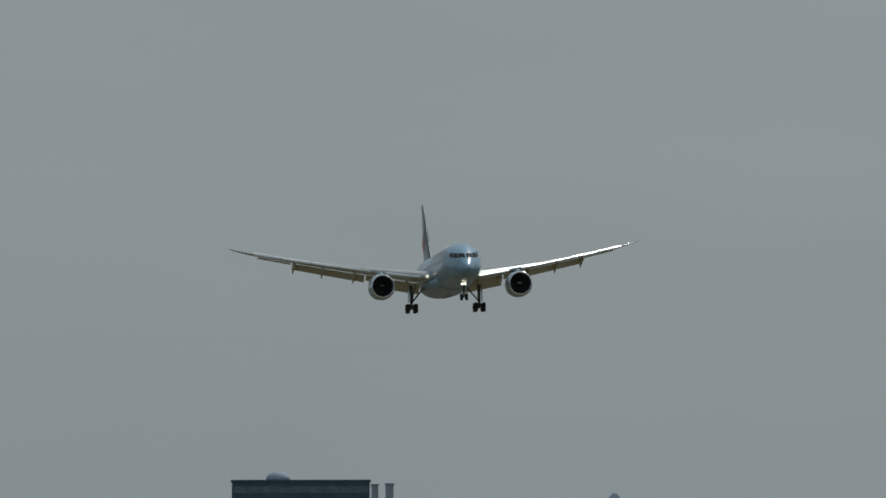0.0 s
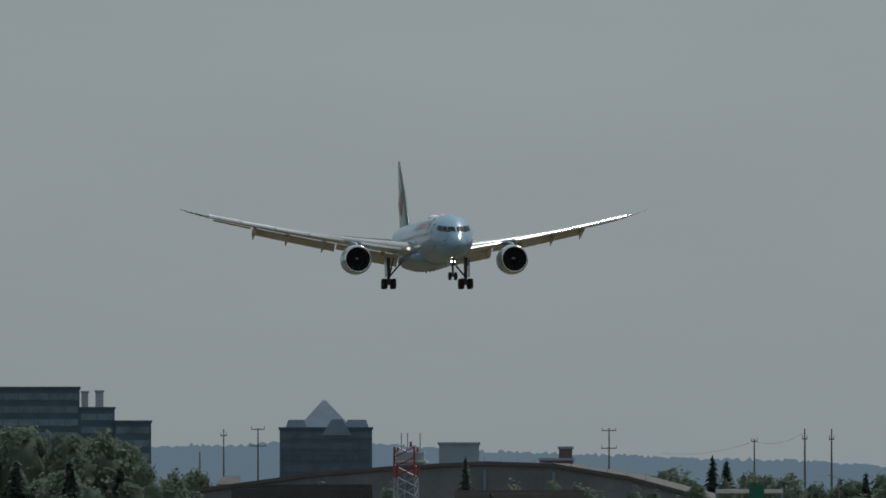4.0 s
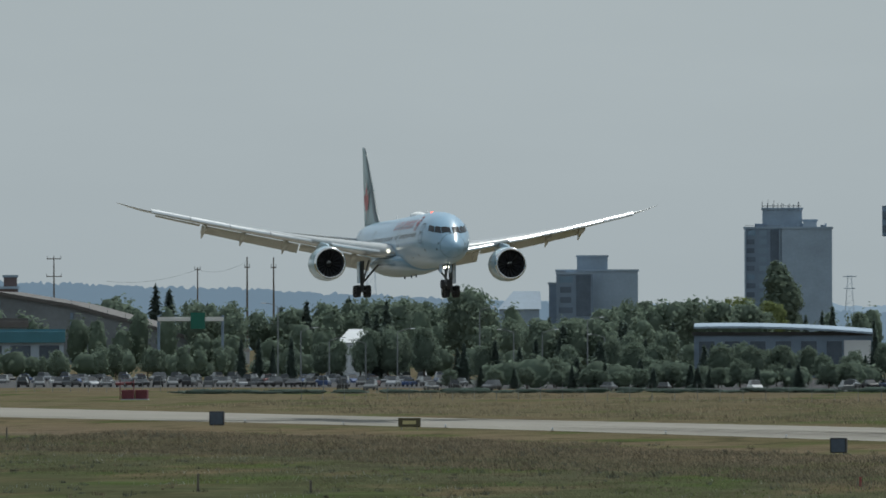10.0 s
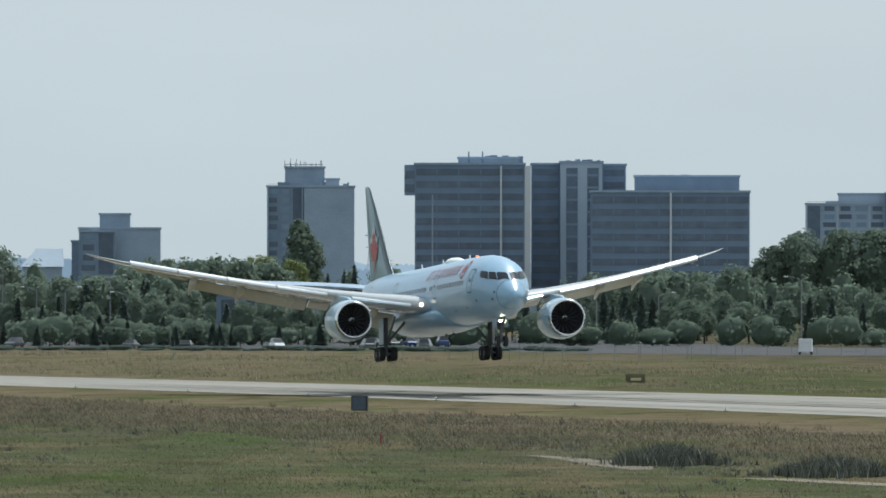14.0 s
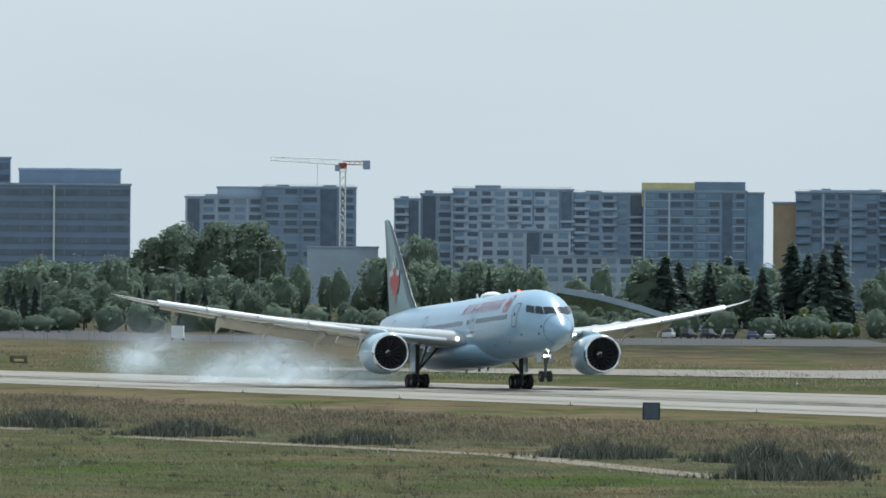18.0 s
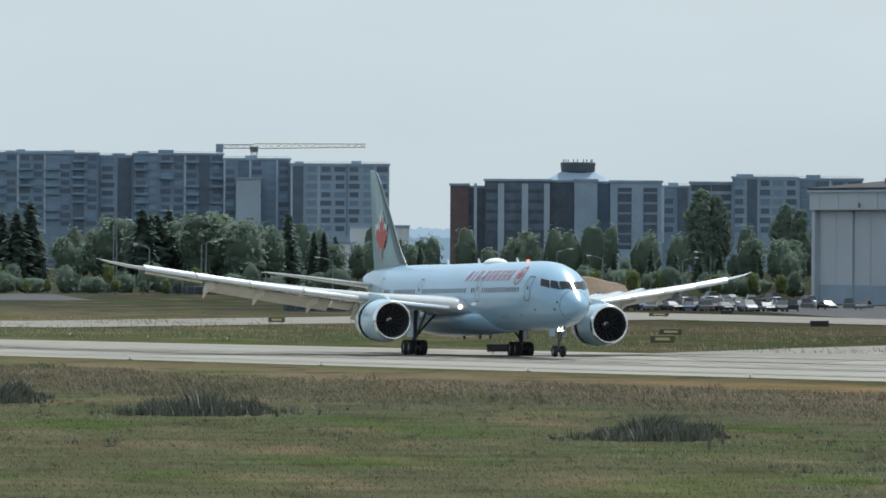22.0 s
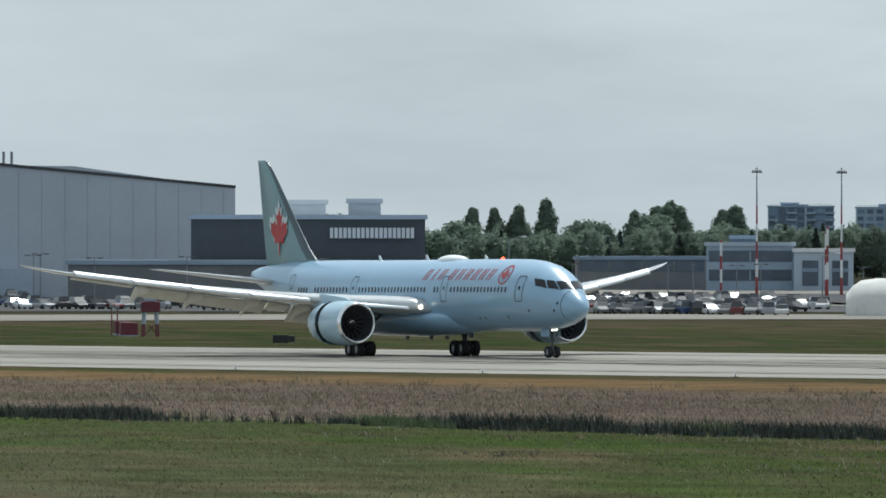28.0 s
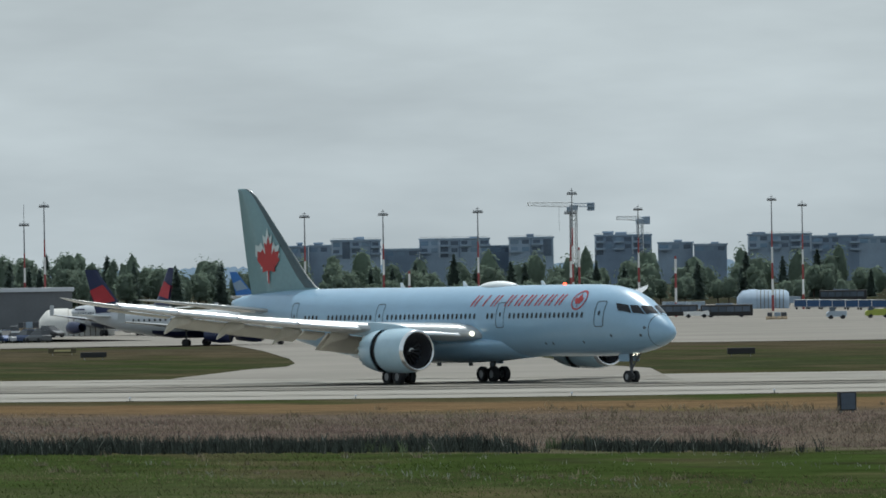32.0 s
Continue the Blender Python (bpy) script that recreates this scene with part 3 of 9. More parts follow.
def build_wing(plane, side):
    o = Vector((0, side * 2.5, 4.1))

    def P(x, y, z):
        return Vector((x, side * y, z)) - o

    def order(ring):
        return ring if side > 0 else ring[::-1]

    rings = []
    for y, le, ch, th in WING:
        rings.append(order([P(le - c * ch, y, wing_z(y) + h * ch * th - 0.012 * c * ch) for c, h in AIRFOIL]))
    wing = part("wing", loft(rings), WINGGREY, plane, smooth=True)
    wing.location = o
    # bright leading-edge slats, lowered
    for y0, y1 in ((4.2, 8.9), (10.9, 14.9), (15.0, 18.9), (19.0, 22.9), (23.0, 26.8)):
        rr = []
        for y in (y0, 0.5 * (y0 + y1), y1):
            le, ch, th = wing_at(y)
            k = 0.14 * ch + 0.30
            rr.append(order([P(le + 0.34 - c * k, y, wing_z(y) - 0.20 + h * 0.62 + 0.28 * c) for c, h in ((0, 0), (0.12, 0.30), (0.4, 0.44), (1.0, 0.36), (1.0, 0.30), (0.45, 0.22), (0.15, -0.12))]))
        part("slat", loft(rr, caps=False), SLATMETAL, wing, "bright bare-metal leading-edge slat", smooth=True)
    # lowered flaps in two spans, with a drooped aileron between
    for y0, y1, k, drop in ((3.2, 8.9, 2.5, 33), (9.1, 10.9, 1.7, 20), (11.1, 21.2, 1.75, 31), (21.4, 26.0, 0.9, 10)):
        rr = []
        for y in (y0, 0.5 * (y0 + y1), y1):
            le, ch, th = wing_at(y)
            kk = k * (1.0 if y < 10 else 0.65 + 0.35 * ch / 7.5)
            cs, sn = math.cos(radians(drop)), math.sin(radians(drop))
            x0, z0 = le - ch + 0.25, wing_z(y) - 0.02 * ch - 0.10
            rr.append(order([P(x0 - c * kk * cs + h * kk * sn, y, z0 - c * kk * sn + h * kk * cs) for c, h in ((0, 0), (0.1, 0.09), (0.4, 0.10), (1, 0.0), (0.4, -0.05), (0.1, -0.06))]))
        part("flap", loft(rr), FLAPGREY, wing, "lowered pale grey trailing-edge flap")
    for y in (5.2, 8.4, 12.6, 17.0, 21.0):
        le, ch, th = wing_at(y)
        bm = bmesh.new()
        rr = []
        for t in (0, 0.08, 0.3, 0.6, 0.85, 1.0):
            r = 0.36 * math.sin(math.pi * min(0.98, 0.06 + 0.90 * t)) ** 0.7
            x = le - ch + 2.6 - 4.3 * t
            z = wing_z(y) - 0.42 - (0.0 if t < 0.5 else (t - 0.5) ** 1.3 * 2.6)
            rr.append(order([P(x, y + r * 0.7 * math.cos(a), z + r * 1.25 * math.sin(a)) for a in (2 * math.pi * i / 10 for i in range(10))]))
        part("flap_fairing", loft(rr, bm=bm), FLAPGREY, wing, smooth=True)
    # spoiler panels, hinged ahead of the flaps
    spoilers = []
    for y0, y1 in ((4.6, 6.4), (6.6, 8.6), (11.4, 13.6), (13.8, 16.0), (16.2, 18.4)):
        ya = 0.5 * (y0 + y1)
        le, ch, th = wing_at(ya)
        le0, ch0, _ = wing_at(y0)
        le1, ch1, _ = wing_at(y1)
        hinge = P(le - 0.74 * ch, ya, wing_z(ya) + 0.045 * ch)
        dx0, dx1 = le0 - 0.74 * ch0 - (le - 0.74 * ch), le1 - 0.74 * ch1 - (le - 0.74 * ch)
        dz0, dz1 = wing_z(y0) - wing_z(ya), wing_z(y1) - wing_z(ya)
        d = 0.20 * ch + 0.3
        bm = bmesh.new()
        top = [(dx0, side * (y0 - ya), dz0), (dx1, side * (y1 - ya), dz1), (dx1 - d, side * (y1 - ya), dz1 - 0.05 * ch), (dx0 - d, side * (y0 - ya), dz0 - 0.05 * ch)]
        loft([order([Vector(p) for p in top]), order([Vector(p) + Vector((0, 0, -0.06)) for p in top])], bm=bm)
        sp = part("spoiler", bm, WINGGREY, wing)
        sp.location = hinge
        spoilers.append((sp, hinge))
    bm = bmesh.new()
    bmesh.ops.create_uvsphere(bm, u_segments=8, v_segments=6, radius=0.22)
    lp = part("root_light", bm, LAMP, wing, "lit white wing-root landing light")
    lp.location = P(8.35, 3.35, 4.25)
    return wing, spoilers, o


def build_engine(plane, side):
    cy, cz = side * 9.9, 2.9
    eng = part("engine", lathe(((9.40, 1.735), (9.0, 1.80), (8.2, 1.87), (7.2, 1.885), (6.2, 1.84), (5.98, 1.82), (5.98, 1.70), (7.5, 1.6)), (0, cy, cz)), NACELLE, plane, "pale blue jet engine with bare-metal lip", smooth=True)
    part("intake_lip", lathe(((9.40, 1.735), (9.62, 1.70), (9.74, 1.62), (9.76, 1.56), (9.68, 1.49), (9.45, 1.45)), (0, cy, cz)), CHROME, eng, "polished metal intake lip", smooth=True)
    part("intake_duct", lathe(((9.45, 1.45), (8.9, 1.42), (8.1, 1.43)), (0, cy, cz)), FANBLADE, eng, smooth=True)
    bm = bmesh.new()
    add_tube(bm, (8.0, cy, cz), (7.9, cy, cz), 1.44, 1.44, 30)
    part("fan_back", bm, BLACK, eng)
    verts, faces = [], []
    for k, (r, tw) in enumerate(((0.34, 0.10), (0.62, 0.14), (0.9, 0.18), (1.17, 0.22), (1.41, 0.26))):
        verts += [(8.28, r, 0), (8.18, r * math.cos(tw * 0.55), r * math.sin(tw * 0.55)), (8.08, r * math.cos(tw), r * math.sin(tw))]
        if k:
            faces += [(3 * k - 3, 3 * k - 2, 3 * k + 1, 3 * k), (3 * k - 2, 3 * k - 1, 3 * k + 2, 3 * k + 1)]
    blade = mesh_of("fan_blade", verts, faces, FANBLADE, True)
    for i in range(18):
        piece("fan_blade", blade, eng, Matrix.Translation((0, cy, cz)) @ Matrix.Rotation(2 * math.pi * i / 18, 4, "X"))
    part("spinner", lathe(((8.95, 0.01), (8.85, 0.13), (8.6, 0.27), (8.25, 0.38)), (0, cy, cz), 16), FANBLADE, eng, smooth=True)
    bm = bmesh.new()
    vs = []
    for i in range(7):
        a = 0.6 + i * 0.45
        for r in (0.10 + 0.018 * i, 0.17 + 0.018 * i):
            x = 8.95 - 0.9 * r * 0.75 + 0.06
            vs.append(bm.verts.new((x, cy + r * math.cos(a), cz + r * math.sin(a))))
    for i in range(6):
        bm.faces.new((vs[2 * i], vs[2 * i + 1], vs[2 * i + 3], vs[2 * i + 2]))
    part("spinner_swirl", bm, WHITE, eng, "white swirl painted on the spinner")
    part("cascade_ring", lathe(((6.1, 1.68), (4.6, 1.60), (4.4, 1.35)), (0, cy, cz)), BLACK, eng, "black thrust-reverser cascade", smooth=True)
    n = 36
    prof = ((5.96, 1.82), (5.4, 1.79), (4.7, 1.68), (4.05, 1.50))
    rr = [[(x, cy + r * math.cos(2 * math.pi * i / n), cz + r * math.sin(2 * math.pi * i / n)) for i in range(n)] for x, r in prof]
    rr.append([(3.80 - (0.16 if i % 2 else -0.10), cy + 1.44 * math.cos(2 * math.pi * i / n), cz + 1.44 * math.sin(2 * math.pi * i / n)) for i in range(n)])
    rr.append([(x + 0.05, cy + (y - cy) * 0.95, cz + (z - cz) * 0.95) for x, y, z in rr[-1]])
    rr.append([(5.9, cy + 1.66 * math.cos(2 * math.pi * i / n), cz + 1.66 * math.sin(2 * math.pi * i / n)) for i in range(n)])
    sleeve = part("reverser_sleeve", loft(rr, caps=False), NACELLE, eng, "pale blue sliding reverser sleeve with scalloped edge", smooth=True)
    part("core_nozzle", lathe(((5.2, 1.1), (4.2, 1.02), (3.2, 0.78), (2.6, 0.55), (1.9, 0.12), (1.8, 0.01)), (0, cy, cz), 20), STEEL, eng, smooth=True)
    rr = []
    for x, w, zt, zb in ((8.6, 0.05, 4.72, 4.60), (7.6, 0.22, 4.98, 4.45), (5.5, 0.30, 5.15, 4.2), (3.4, 0.30, 5.3, 4.1), (1.0, 0.22, 5.0, 4.4), (-0.8, 0.05, 4.8, 4.6)):
        rr.append([(x, cy - w, zb), (x, cy + w, zb), (x, cy + w * 0.7, zt), (x, cy - w * 0.7, zt)])
    part("pylon", loft(rr), NACELLE, eng)
    return eng, sleeve


def build_gear(plane, name, x, y, r, w, wheels, top, label):
    """Strut with its wheels; wheels holds (ahead, aside) from the strut's foot."""
    g = part(name, tube((0, 0, r * 1.05), (0, 0, top), 0.20 if r > 0.6 else 0.13, 0.24 if r > 0.6 else 0.16, 12), STRUT, plane, label)
    g.location = (x, y, 0)
    tyre, rim = wheel_mesh("tyre", r, w, TYRE, r * 0.52), disc_mesh("rim", r * 0.53, w * 0.7, RIM)
    for dx, dy in wheels:
        m = Matrix.Translation((dx, dy, r))
        piece("tyre", tyre, g, m, "black rubber tyre")
        piece("rim", rim, g, m, "grey metal rim")
    for dx in sorted({a for a, b in wheels}):
        part("axle", tube((dx, -max(b for a, b in wheels), r), (dx, max(b for a, b in wheels), r), 0.10, n=8), STRUT, g)
    if len(wheels) > 2:
        part("bogie_beam", tube((-0.8, 0, r + 0.02), (0.8, 0, r + 0.02), 0.17, n=8), STRUT, g)
        s = -1 if y > 0 else 1
        part("side_brace", tube((0, 0, 1.5), (0.3, s * 2.2, top + 0.1), 0.11, n=8), STRUT, g)
        part("drag_brace", tube((0, 0, 1.3), (2.3, s * 0.4, top), 0.10, n=8), STRUT, g)
        part("torque_link", tube((-0.28, 0, 0.95), (-0.45, 0, 1.5), 0.06, n=6), STRUT, g)
        part("gear_door", box(-0.9, 0.9, -s * 0.36, -s * 0.42, 1.55, top - 0.1, 0.02), PAINT, g)
    else:
        part("drag_brace", tube((0, 0, 1.1), (1.5, 0, top), 0.07, n=8), STRUT, g)
        for s in (-1, 1):
            part("gear_door", box(-1.0, 0.4, s * 0.50, s * 0.54, 1.75, top - 0.05, 0.01), PAINT, g)
            part("light_housing", tube((0.06, s * 0.18, 2.3), (0.26, s * 0.18, 2.3), 0.15, n=12), STRUT, g)
            bm = bmesh.new()
            add_tube(bm, (0.26, s * 0.18, 2.3), (0.62, s * 0.18, 2.3), 0.14, n=12, caps=False)
            part("light_hood", bm, STRUT, g)
            part("taxi_light", tube((0.265, s * 0.18, 2.3), (0.275, s * 0.18, 2.3), 0.095, n=12), NOSELAMP, g, "lit landing light on the nose gear")
    return g


def dense(pts, ref):
    """The closed outline pts with its long sides cut into short steps, by the sides of ref."""
    out = []
    for i in range(len(pts)):
        a, b = pts[i], pts[(i + 1) % len(pts)]
        n = max(1, round(math.dist(ref[i], ref[(i + 1) % len(ref)]) / 0.16))
        out += [(a[0] + (b[0] - a[0]) * k / n, a[1] + (b[1] - a[1]) * k / n) for k in range(n)]
    return out


def build_airliner():
    plane = empty("airliner", Matrix.Identity(4), "pale ice-blue jet airliner with a red leaf on its fin", "airplane")
    xs = [31.6, 31.53, 31.42, 31.2, 30.9, 30.5, 30.0, 29.5, 29.0, 28.3, 27.5, 26.5, 25.5, 24, 22.5, 20, 15, 10, 5, 0, -5, -10, -12, -14, -16, -18, -20, -22, -24, -26, -28, -29.5, -30.4, -31.1]
    n = 48
    body = part("fuselage", loft([[skin(x, 2 * math.pi * i / n) for i in range(n)][::-1] for x in xs]), PAINT, plane, smooth=True)
    # wing-to-body fairing
    rr = []
    for x, w, d in ((12.5, 1.6, 0.15), (11.0, 2.5, 0.30), (8.5, 3.05, 0.62), (4.0, 3.25, 0.92), (-2.0, 3.25, 0.98), (-6.0, 3.1, 0.85), (-9.5, 2.5, 0.5), (-12.5, 1.5, 0.12)):
        zb = 5.15 - 2.97 - d * 0.55
        rr.append([(x, w * math.cos(a), 3.35 + (3.35 - zb) * 0.98 * math.sin(a) if math.sin(a) < 0 else 3.35 + 0.7 * math.sin(a)) for a in (2 * math.pi * i / 28 for i in range(28))])
    part("belly_fairing", loft(rr), PAINT, body, smooth=True)
    me_w = {}
    for side in (-1, 1):
        pts = rounded(-0.135, 0.135, -0.235, 0.235, 0.12)
        bm = bmesh.new()
        a0 = math.acos((5.62 - 5.15) / 2.97)
        tilt = Matrix.Rotation(0, 3, "X")
        up = Vector((0, -side * math.cos(a0), math.sin(a0)))
        f = bm.faces.new([bm.verts.new(Vector((px, 0, 0)) + up * pz) for px, pz in (pts if side < 0 else pts[::-1])])
        bmesh.ops.triangulate(bm, faces=[f])
        me = bpy.data.meshes.new("cabin_window")
        bm.to_mesh(me)
        bm.free()
        me.materials.append(GLASS)
        me_w[side] = me
    doors = (25.0, 11.6, -5.6, -18.7)
    for side in (-1, 1):
        x = 22.9
        while x > -17.0:
            if all(abs(x - d) > 0.95 for d in doors) and not 8.3 < x < 9.3 and not -14.5 < x < -13.6:
                zc, ry, rz = fus(x)
                p = skin(x, side * math.acos((5.62 - zc) / rz), 0.022)
                piece("cabin_window", me_w[side], body, Matrix.Translation(p))
            x -= 0.62
        for d in doors:
            hi, lo, w = (6.75, 4.62, 0.56) if d != -18.7 else (6.95, 5.1, 0.5)
            ro, ri = rounded(-w, w, lo, hi, 0.22), rounded(-w + 0.075, w - 0.075, lo + 0.075, hi - 0.075, 0.17)
            ro, ri = (dense(q, ro) for q in (ro, ri))
            out = [skin_z(d + a, min(z, fus(d)[0] + fus(d)[2] * 0.97), side, 0.02) for a, z in ro]
            inn = [skin_z(d + a, min(z, fus(d)[0] + fus(d)[2] * 0.97), side, 0.02) for a, z in ri]
            ring_part("door_outline", out, inn, SEAM, body, "thin grey cabin door outline")
            poly_part("door_window", [skin_z(d + a, 5.75 + z, side, 0.023) for a, z in rounded(-0.11, 0.11, -0.17, 0.17, 0.1)], GLASS, body)
        # airline title as plain slanted bars, and a round emblem
        xs_t = [7.7 + i * 1.4 + (0.55 if i > 2 else 0) for i in range(9)]
        for i, x0 in enumerate(xs_t):
            x0 = x0 if side < 0 else 7.7 + 19.5 - x0
            sl = 0.22
            for dx, lean in ((0, sl),) if i == 1 else ((-0.26, sl), (0.26, sl)):
                w = 0.105
                pts = [(x0 + dx - w - lean, 6.42), (x0 + dx + w - lean, 6.42), (x0 + dx + w + lean, 7.32), (x0 + dx - w + lean, 7.32)]
                mid = [(0.5 * (a[0] + b[0]), 6.87) for a, b in ((pts[0], pts[3]), (pts[1], pts[2]))]
                bm = bmesh.new()
                g = [[bm.verts.new(skin_z(px, pz, side, 0.025)) for px, pz in row] for row in ((pts[0], pts[1]), mid, (pts[3], pts[2]))]
                for r, q in zip(g, g[1:]):
                    bm.faces.new((r[0], r[1], q[1], q[0]))
                part("title_bar", bm, RED, body, "red bar of the airline title")
        cx = 22.0 if side < 0 else 4.9
        circ = [(math.cos(2 * math.pi * i / 28), math.sin(2 * math.pi * i / 28)) for i in range(28)]
        ring_part("emblem_ring", [skin_z(cx + 0.92 * a, 6.82 + 0.80 * b, side, 0.024) for a, b in circ], [skin_z(cx + 0.78 * a, 6.82 + 0.67 * b, side, 0.024) for a, b in circ], RED, body)
        poly_part("emblem_leaf", [skin_z(cx + 0.62 * a, 6.82 + 0.58 * b, side, 0.03) for a, b in LEAFSHAPE], RED, body)
        # flight deck windows
        for quad in (((29.86, 4), (28.90, 4), (28.42, 29), (29.34, 40)), ((29.28, 42), (28.34, 31), (27.70, 42), (28.30, 56)), ((28.20, 58), (27.60, 44), (26.45, 50.5), (26.95, 63.5))):
            q = [(x, radians(a)) for x, a in quad]
            bm = bmesh.new()
            k = 6
            g = []
            for i in range(k + 1):
                row = []
                for j in range(k + 1):
                    u, v = i / k, j / k
                    x = (1 - u) * ((1 - v) * q[0][0] + v * q[1][0]) + u * ((1 - v) * q[3][0] + v * q[2][0])
                    a = (1 - u) * ((1 - v) * q[0][1] + v * q[1][1]) + u * ((1 - v) * q[3][1] + v * q[2][1])
                    row.append(bm.verts.new(skin(x, side * a, 0.03)))
                g.append(row)
            for i in range(k):
                for j in range(k):
                    bm.faces.new((g[i][j], g[i + 1][j], g[i + 1][j + 1], g[i][j + 1]))
            part("flight_deck_window", bm, GLASS, body, "dark glossy flight deck window", smooth=True)
        for px, pz in ((26.2, 3.9), (22.5, 3.4), (18.2, 3.3), (17.2, 3.3), (29.6, 4.5), (29.2, 3.9)):
            poly_part("sensor", [skin_z(px + 0.13 * a, pz + 0.13 * b, side, 0.025) for a, b in circ[::3]], SEAM, body)
    # nose cone seam
    k = 40
    ring_part("radome_seam", [skin(29.95, 2 * math.pi * i / k, 0.012) for i in range(k)], [skin(29.89, 2 * math.pi * i / k, 0.012) for i in range(k)], SEAM, body)
    # antenna dome, blade aerials and beacon on the back
    rr = []
    for t in range(9):
        x = 10.2 - 0.62 * t
        k = math.sin(math.pi * (0.06 + 0.88 * t / 8)) ** 0.6
        rr.append([(x, 0.85 * k * math.cos(a), 8.0 + 0.52 * k * max(math.sin(a), -0.1)) for a in (2 * math.pi * i / 16 for i in range(16))])
    part("antenna_dome", loft(rr), WHITE, body, "white antenna dome", smooth=True)
    for x, h in ((3.0, 0.45), (14.0, 0.40), (-6.0, 0.42)):
        part("blade_aerial", loft([[(x + 0.3, -0.03, 8.08), (x - 0.3, -0.03, 8.08), (x - 0.3, 0.03, 8.08), (x + 0.3, 0.03, 8.08)], [(x - 0.1, -0.015, 8.1 + h), (x - 0.4, -0.015, 8.1 + h), (x - 0.4, 0.015, 8.1 + h), (x - 0.1, 0.015, 8.1 + h)]]), WHITE, body)
    part("beacon", lathe(((0.1, 0.01), (0.0, 0.12), (-0.2, 0.12)), (17.0, 0, 8.18), 10), BEACON, body, "lit red beacon")
    for x in (6.5, 3.5, -1.0):
        part("belly_aerial", box(x - 0.25, x + 0.25, -0.05, 0.05, 1.45, 1.75), SEAM, body)
    # tail fin and tailplanes
    fin_rows = ((7.3, -16.2, -29.0, 0.26), (8.2, -19.2, -29.2, 0.30), (9.2, -20.6, -29.45, 0.30), (12.0, -23.6, -30.0, 0.24), (14.85, -26.6, -30.5, 0.16), (16.2, -28.1, -30.75, 0.11), (16.66, -28.9, -30.85, 0.07), (16.85, -29.6, -30.9, 0.03))
    rr = []
    for z, le, te, h in fin_rows:
        le, te = le + 0.7, te + 0.7
        ch = le - te
        rr.append([(le - c * ch, s * h, z) for c, s in ((0, 0), (0.05, 0.55), (0.25, 1), (0.6, 0.75), (1, 0.05), (1, -0.05), (0.6, -0.75), (0.25, -1), (0.05, -0.55))])
    fin = part("tail_fin", loft(rr), FINPAINT, plane, "grey-green tail fin with a red leaf", smooth=True)
    rr = []
    for z, le, te, h in fin_rows[1:]:
        le, te = le + 0.71, te + 0.71
        rr.append([(le - c * (le - te), s * h + (0.008 if s > 0 else -0.008 if s < 0 else 0), z) for c, s in ((0.15, 0.775), (0.05, 0.55), (0, 0), (0.05, -0.55), (0.15, -0.775))])
    part("fin_leading_edge", loft(rr, close=False), FINDARK, fin, "dark grey-green leading edge of the fin", smooth=True)
    for side in (-1, 1):
        poly_part("pale_leaf", [(-25.45 + 1.95 * a, side * 0.315, 11.15 + 2.3 * b) for a, b in LEAFSHAPE], FINPALE, fin, "pale leaf behind the red one")
        poly_part("red_leaf", [(-25.3 + 1.75 * a, side * 0.335, 10.7 + 2.05 * b) for a, b in LEAFSHAPE], RED, fin, "large red leaf")
        rr = []
        for y, le, te, h in ((0.6, -22.6, -29.2, 0.30), (4.0, -25.2, -30.0, 0.22), (8.0, -28.2, -31.0, 0.13), (9.4, -29.4, -31.4, 0.08), (9.9, -30.2, -31.6, 0.03)):
            ch = le - te
            z = 6.1 + 0.135 * y
            ring = [(le - c * ch, side * y, z + s * h) for c, s in ((0, 0), (0.06, 0.6), (0.3, 1), (0.65, 0.7), (1, 0.03), (1, -0.03), (0.6, -0.6), (0.25, -0.9), (0.05, -0.5))]
            rr.append(ring if side > 0 else ring[::-1])
        part("tailplane", loft(rr), WINGGREY, plane, smooth=True)
    wings = [build_wing(plane, s) for s in (-1, 1)]
    engines = [build_engine(plane, s) for s in (-1, 1)]
    mains = [build_gear(plane, "main_gear", 0, s * 4.9, 0.67, 0.52, [(dx, dy) for dx in (-0.74, 0.74) for dy in (-0.56, 0.56)], 4.0, "four-wheel main landing gear") for s in (-1, 1)]
    nose = build_gear(plane, "nose_gear", 25.83, 0, 0.50, 0.36, [(0, -0.36), (0, 0.36)], 2.6, "two-wheel nose landing gear")
    return plane, wings, engines, mains, nose


AIRLINER = build_airliner()
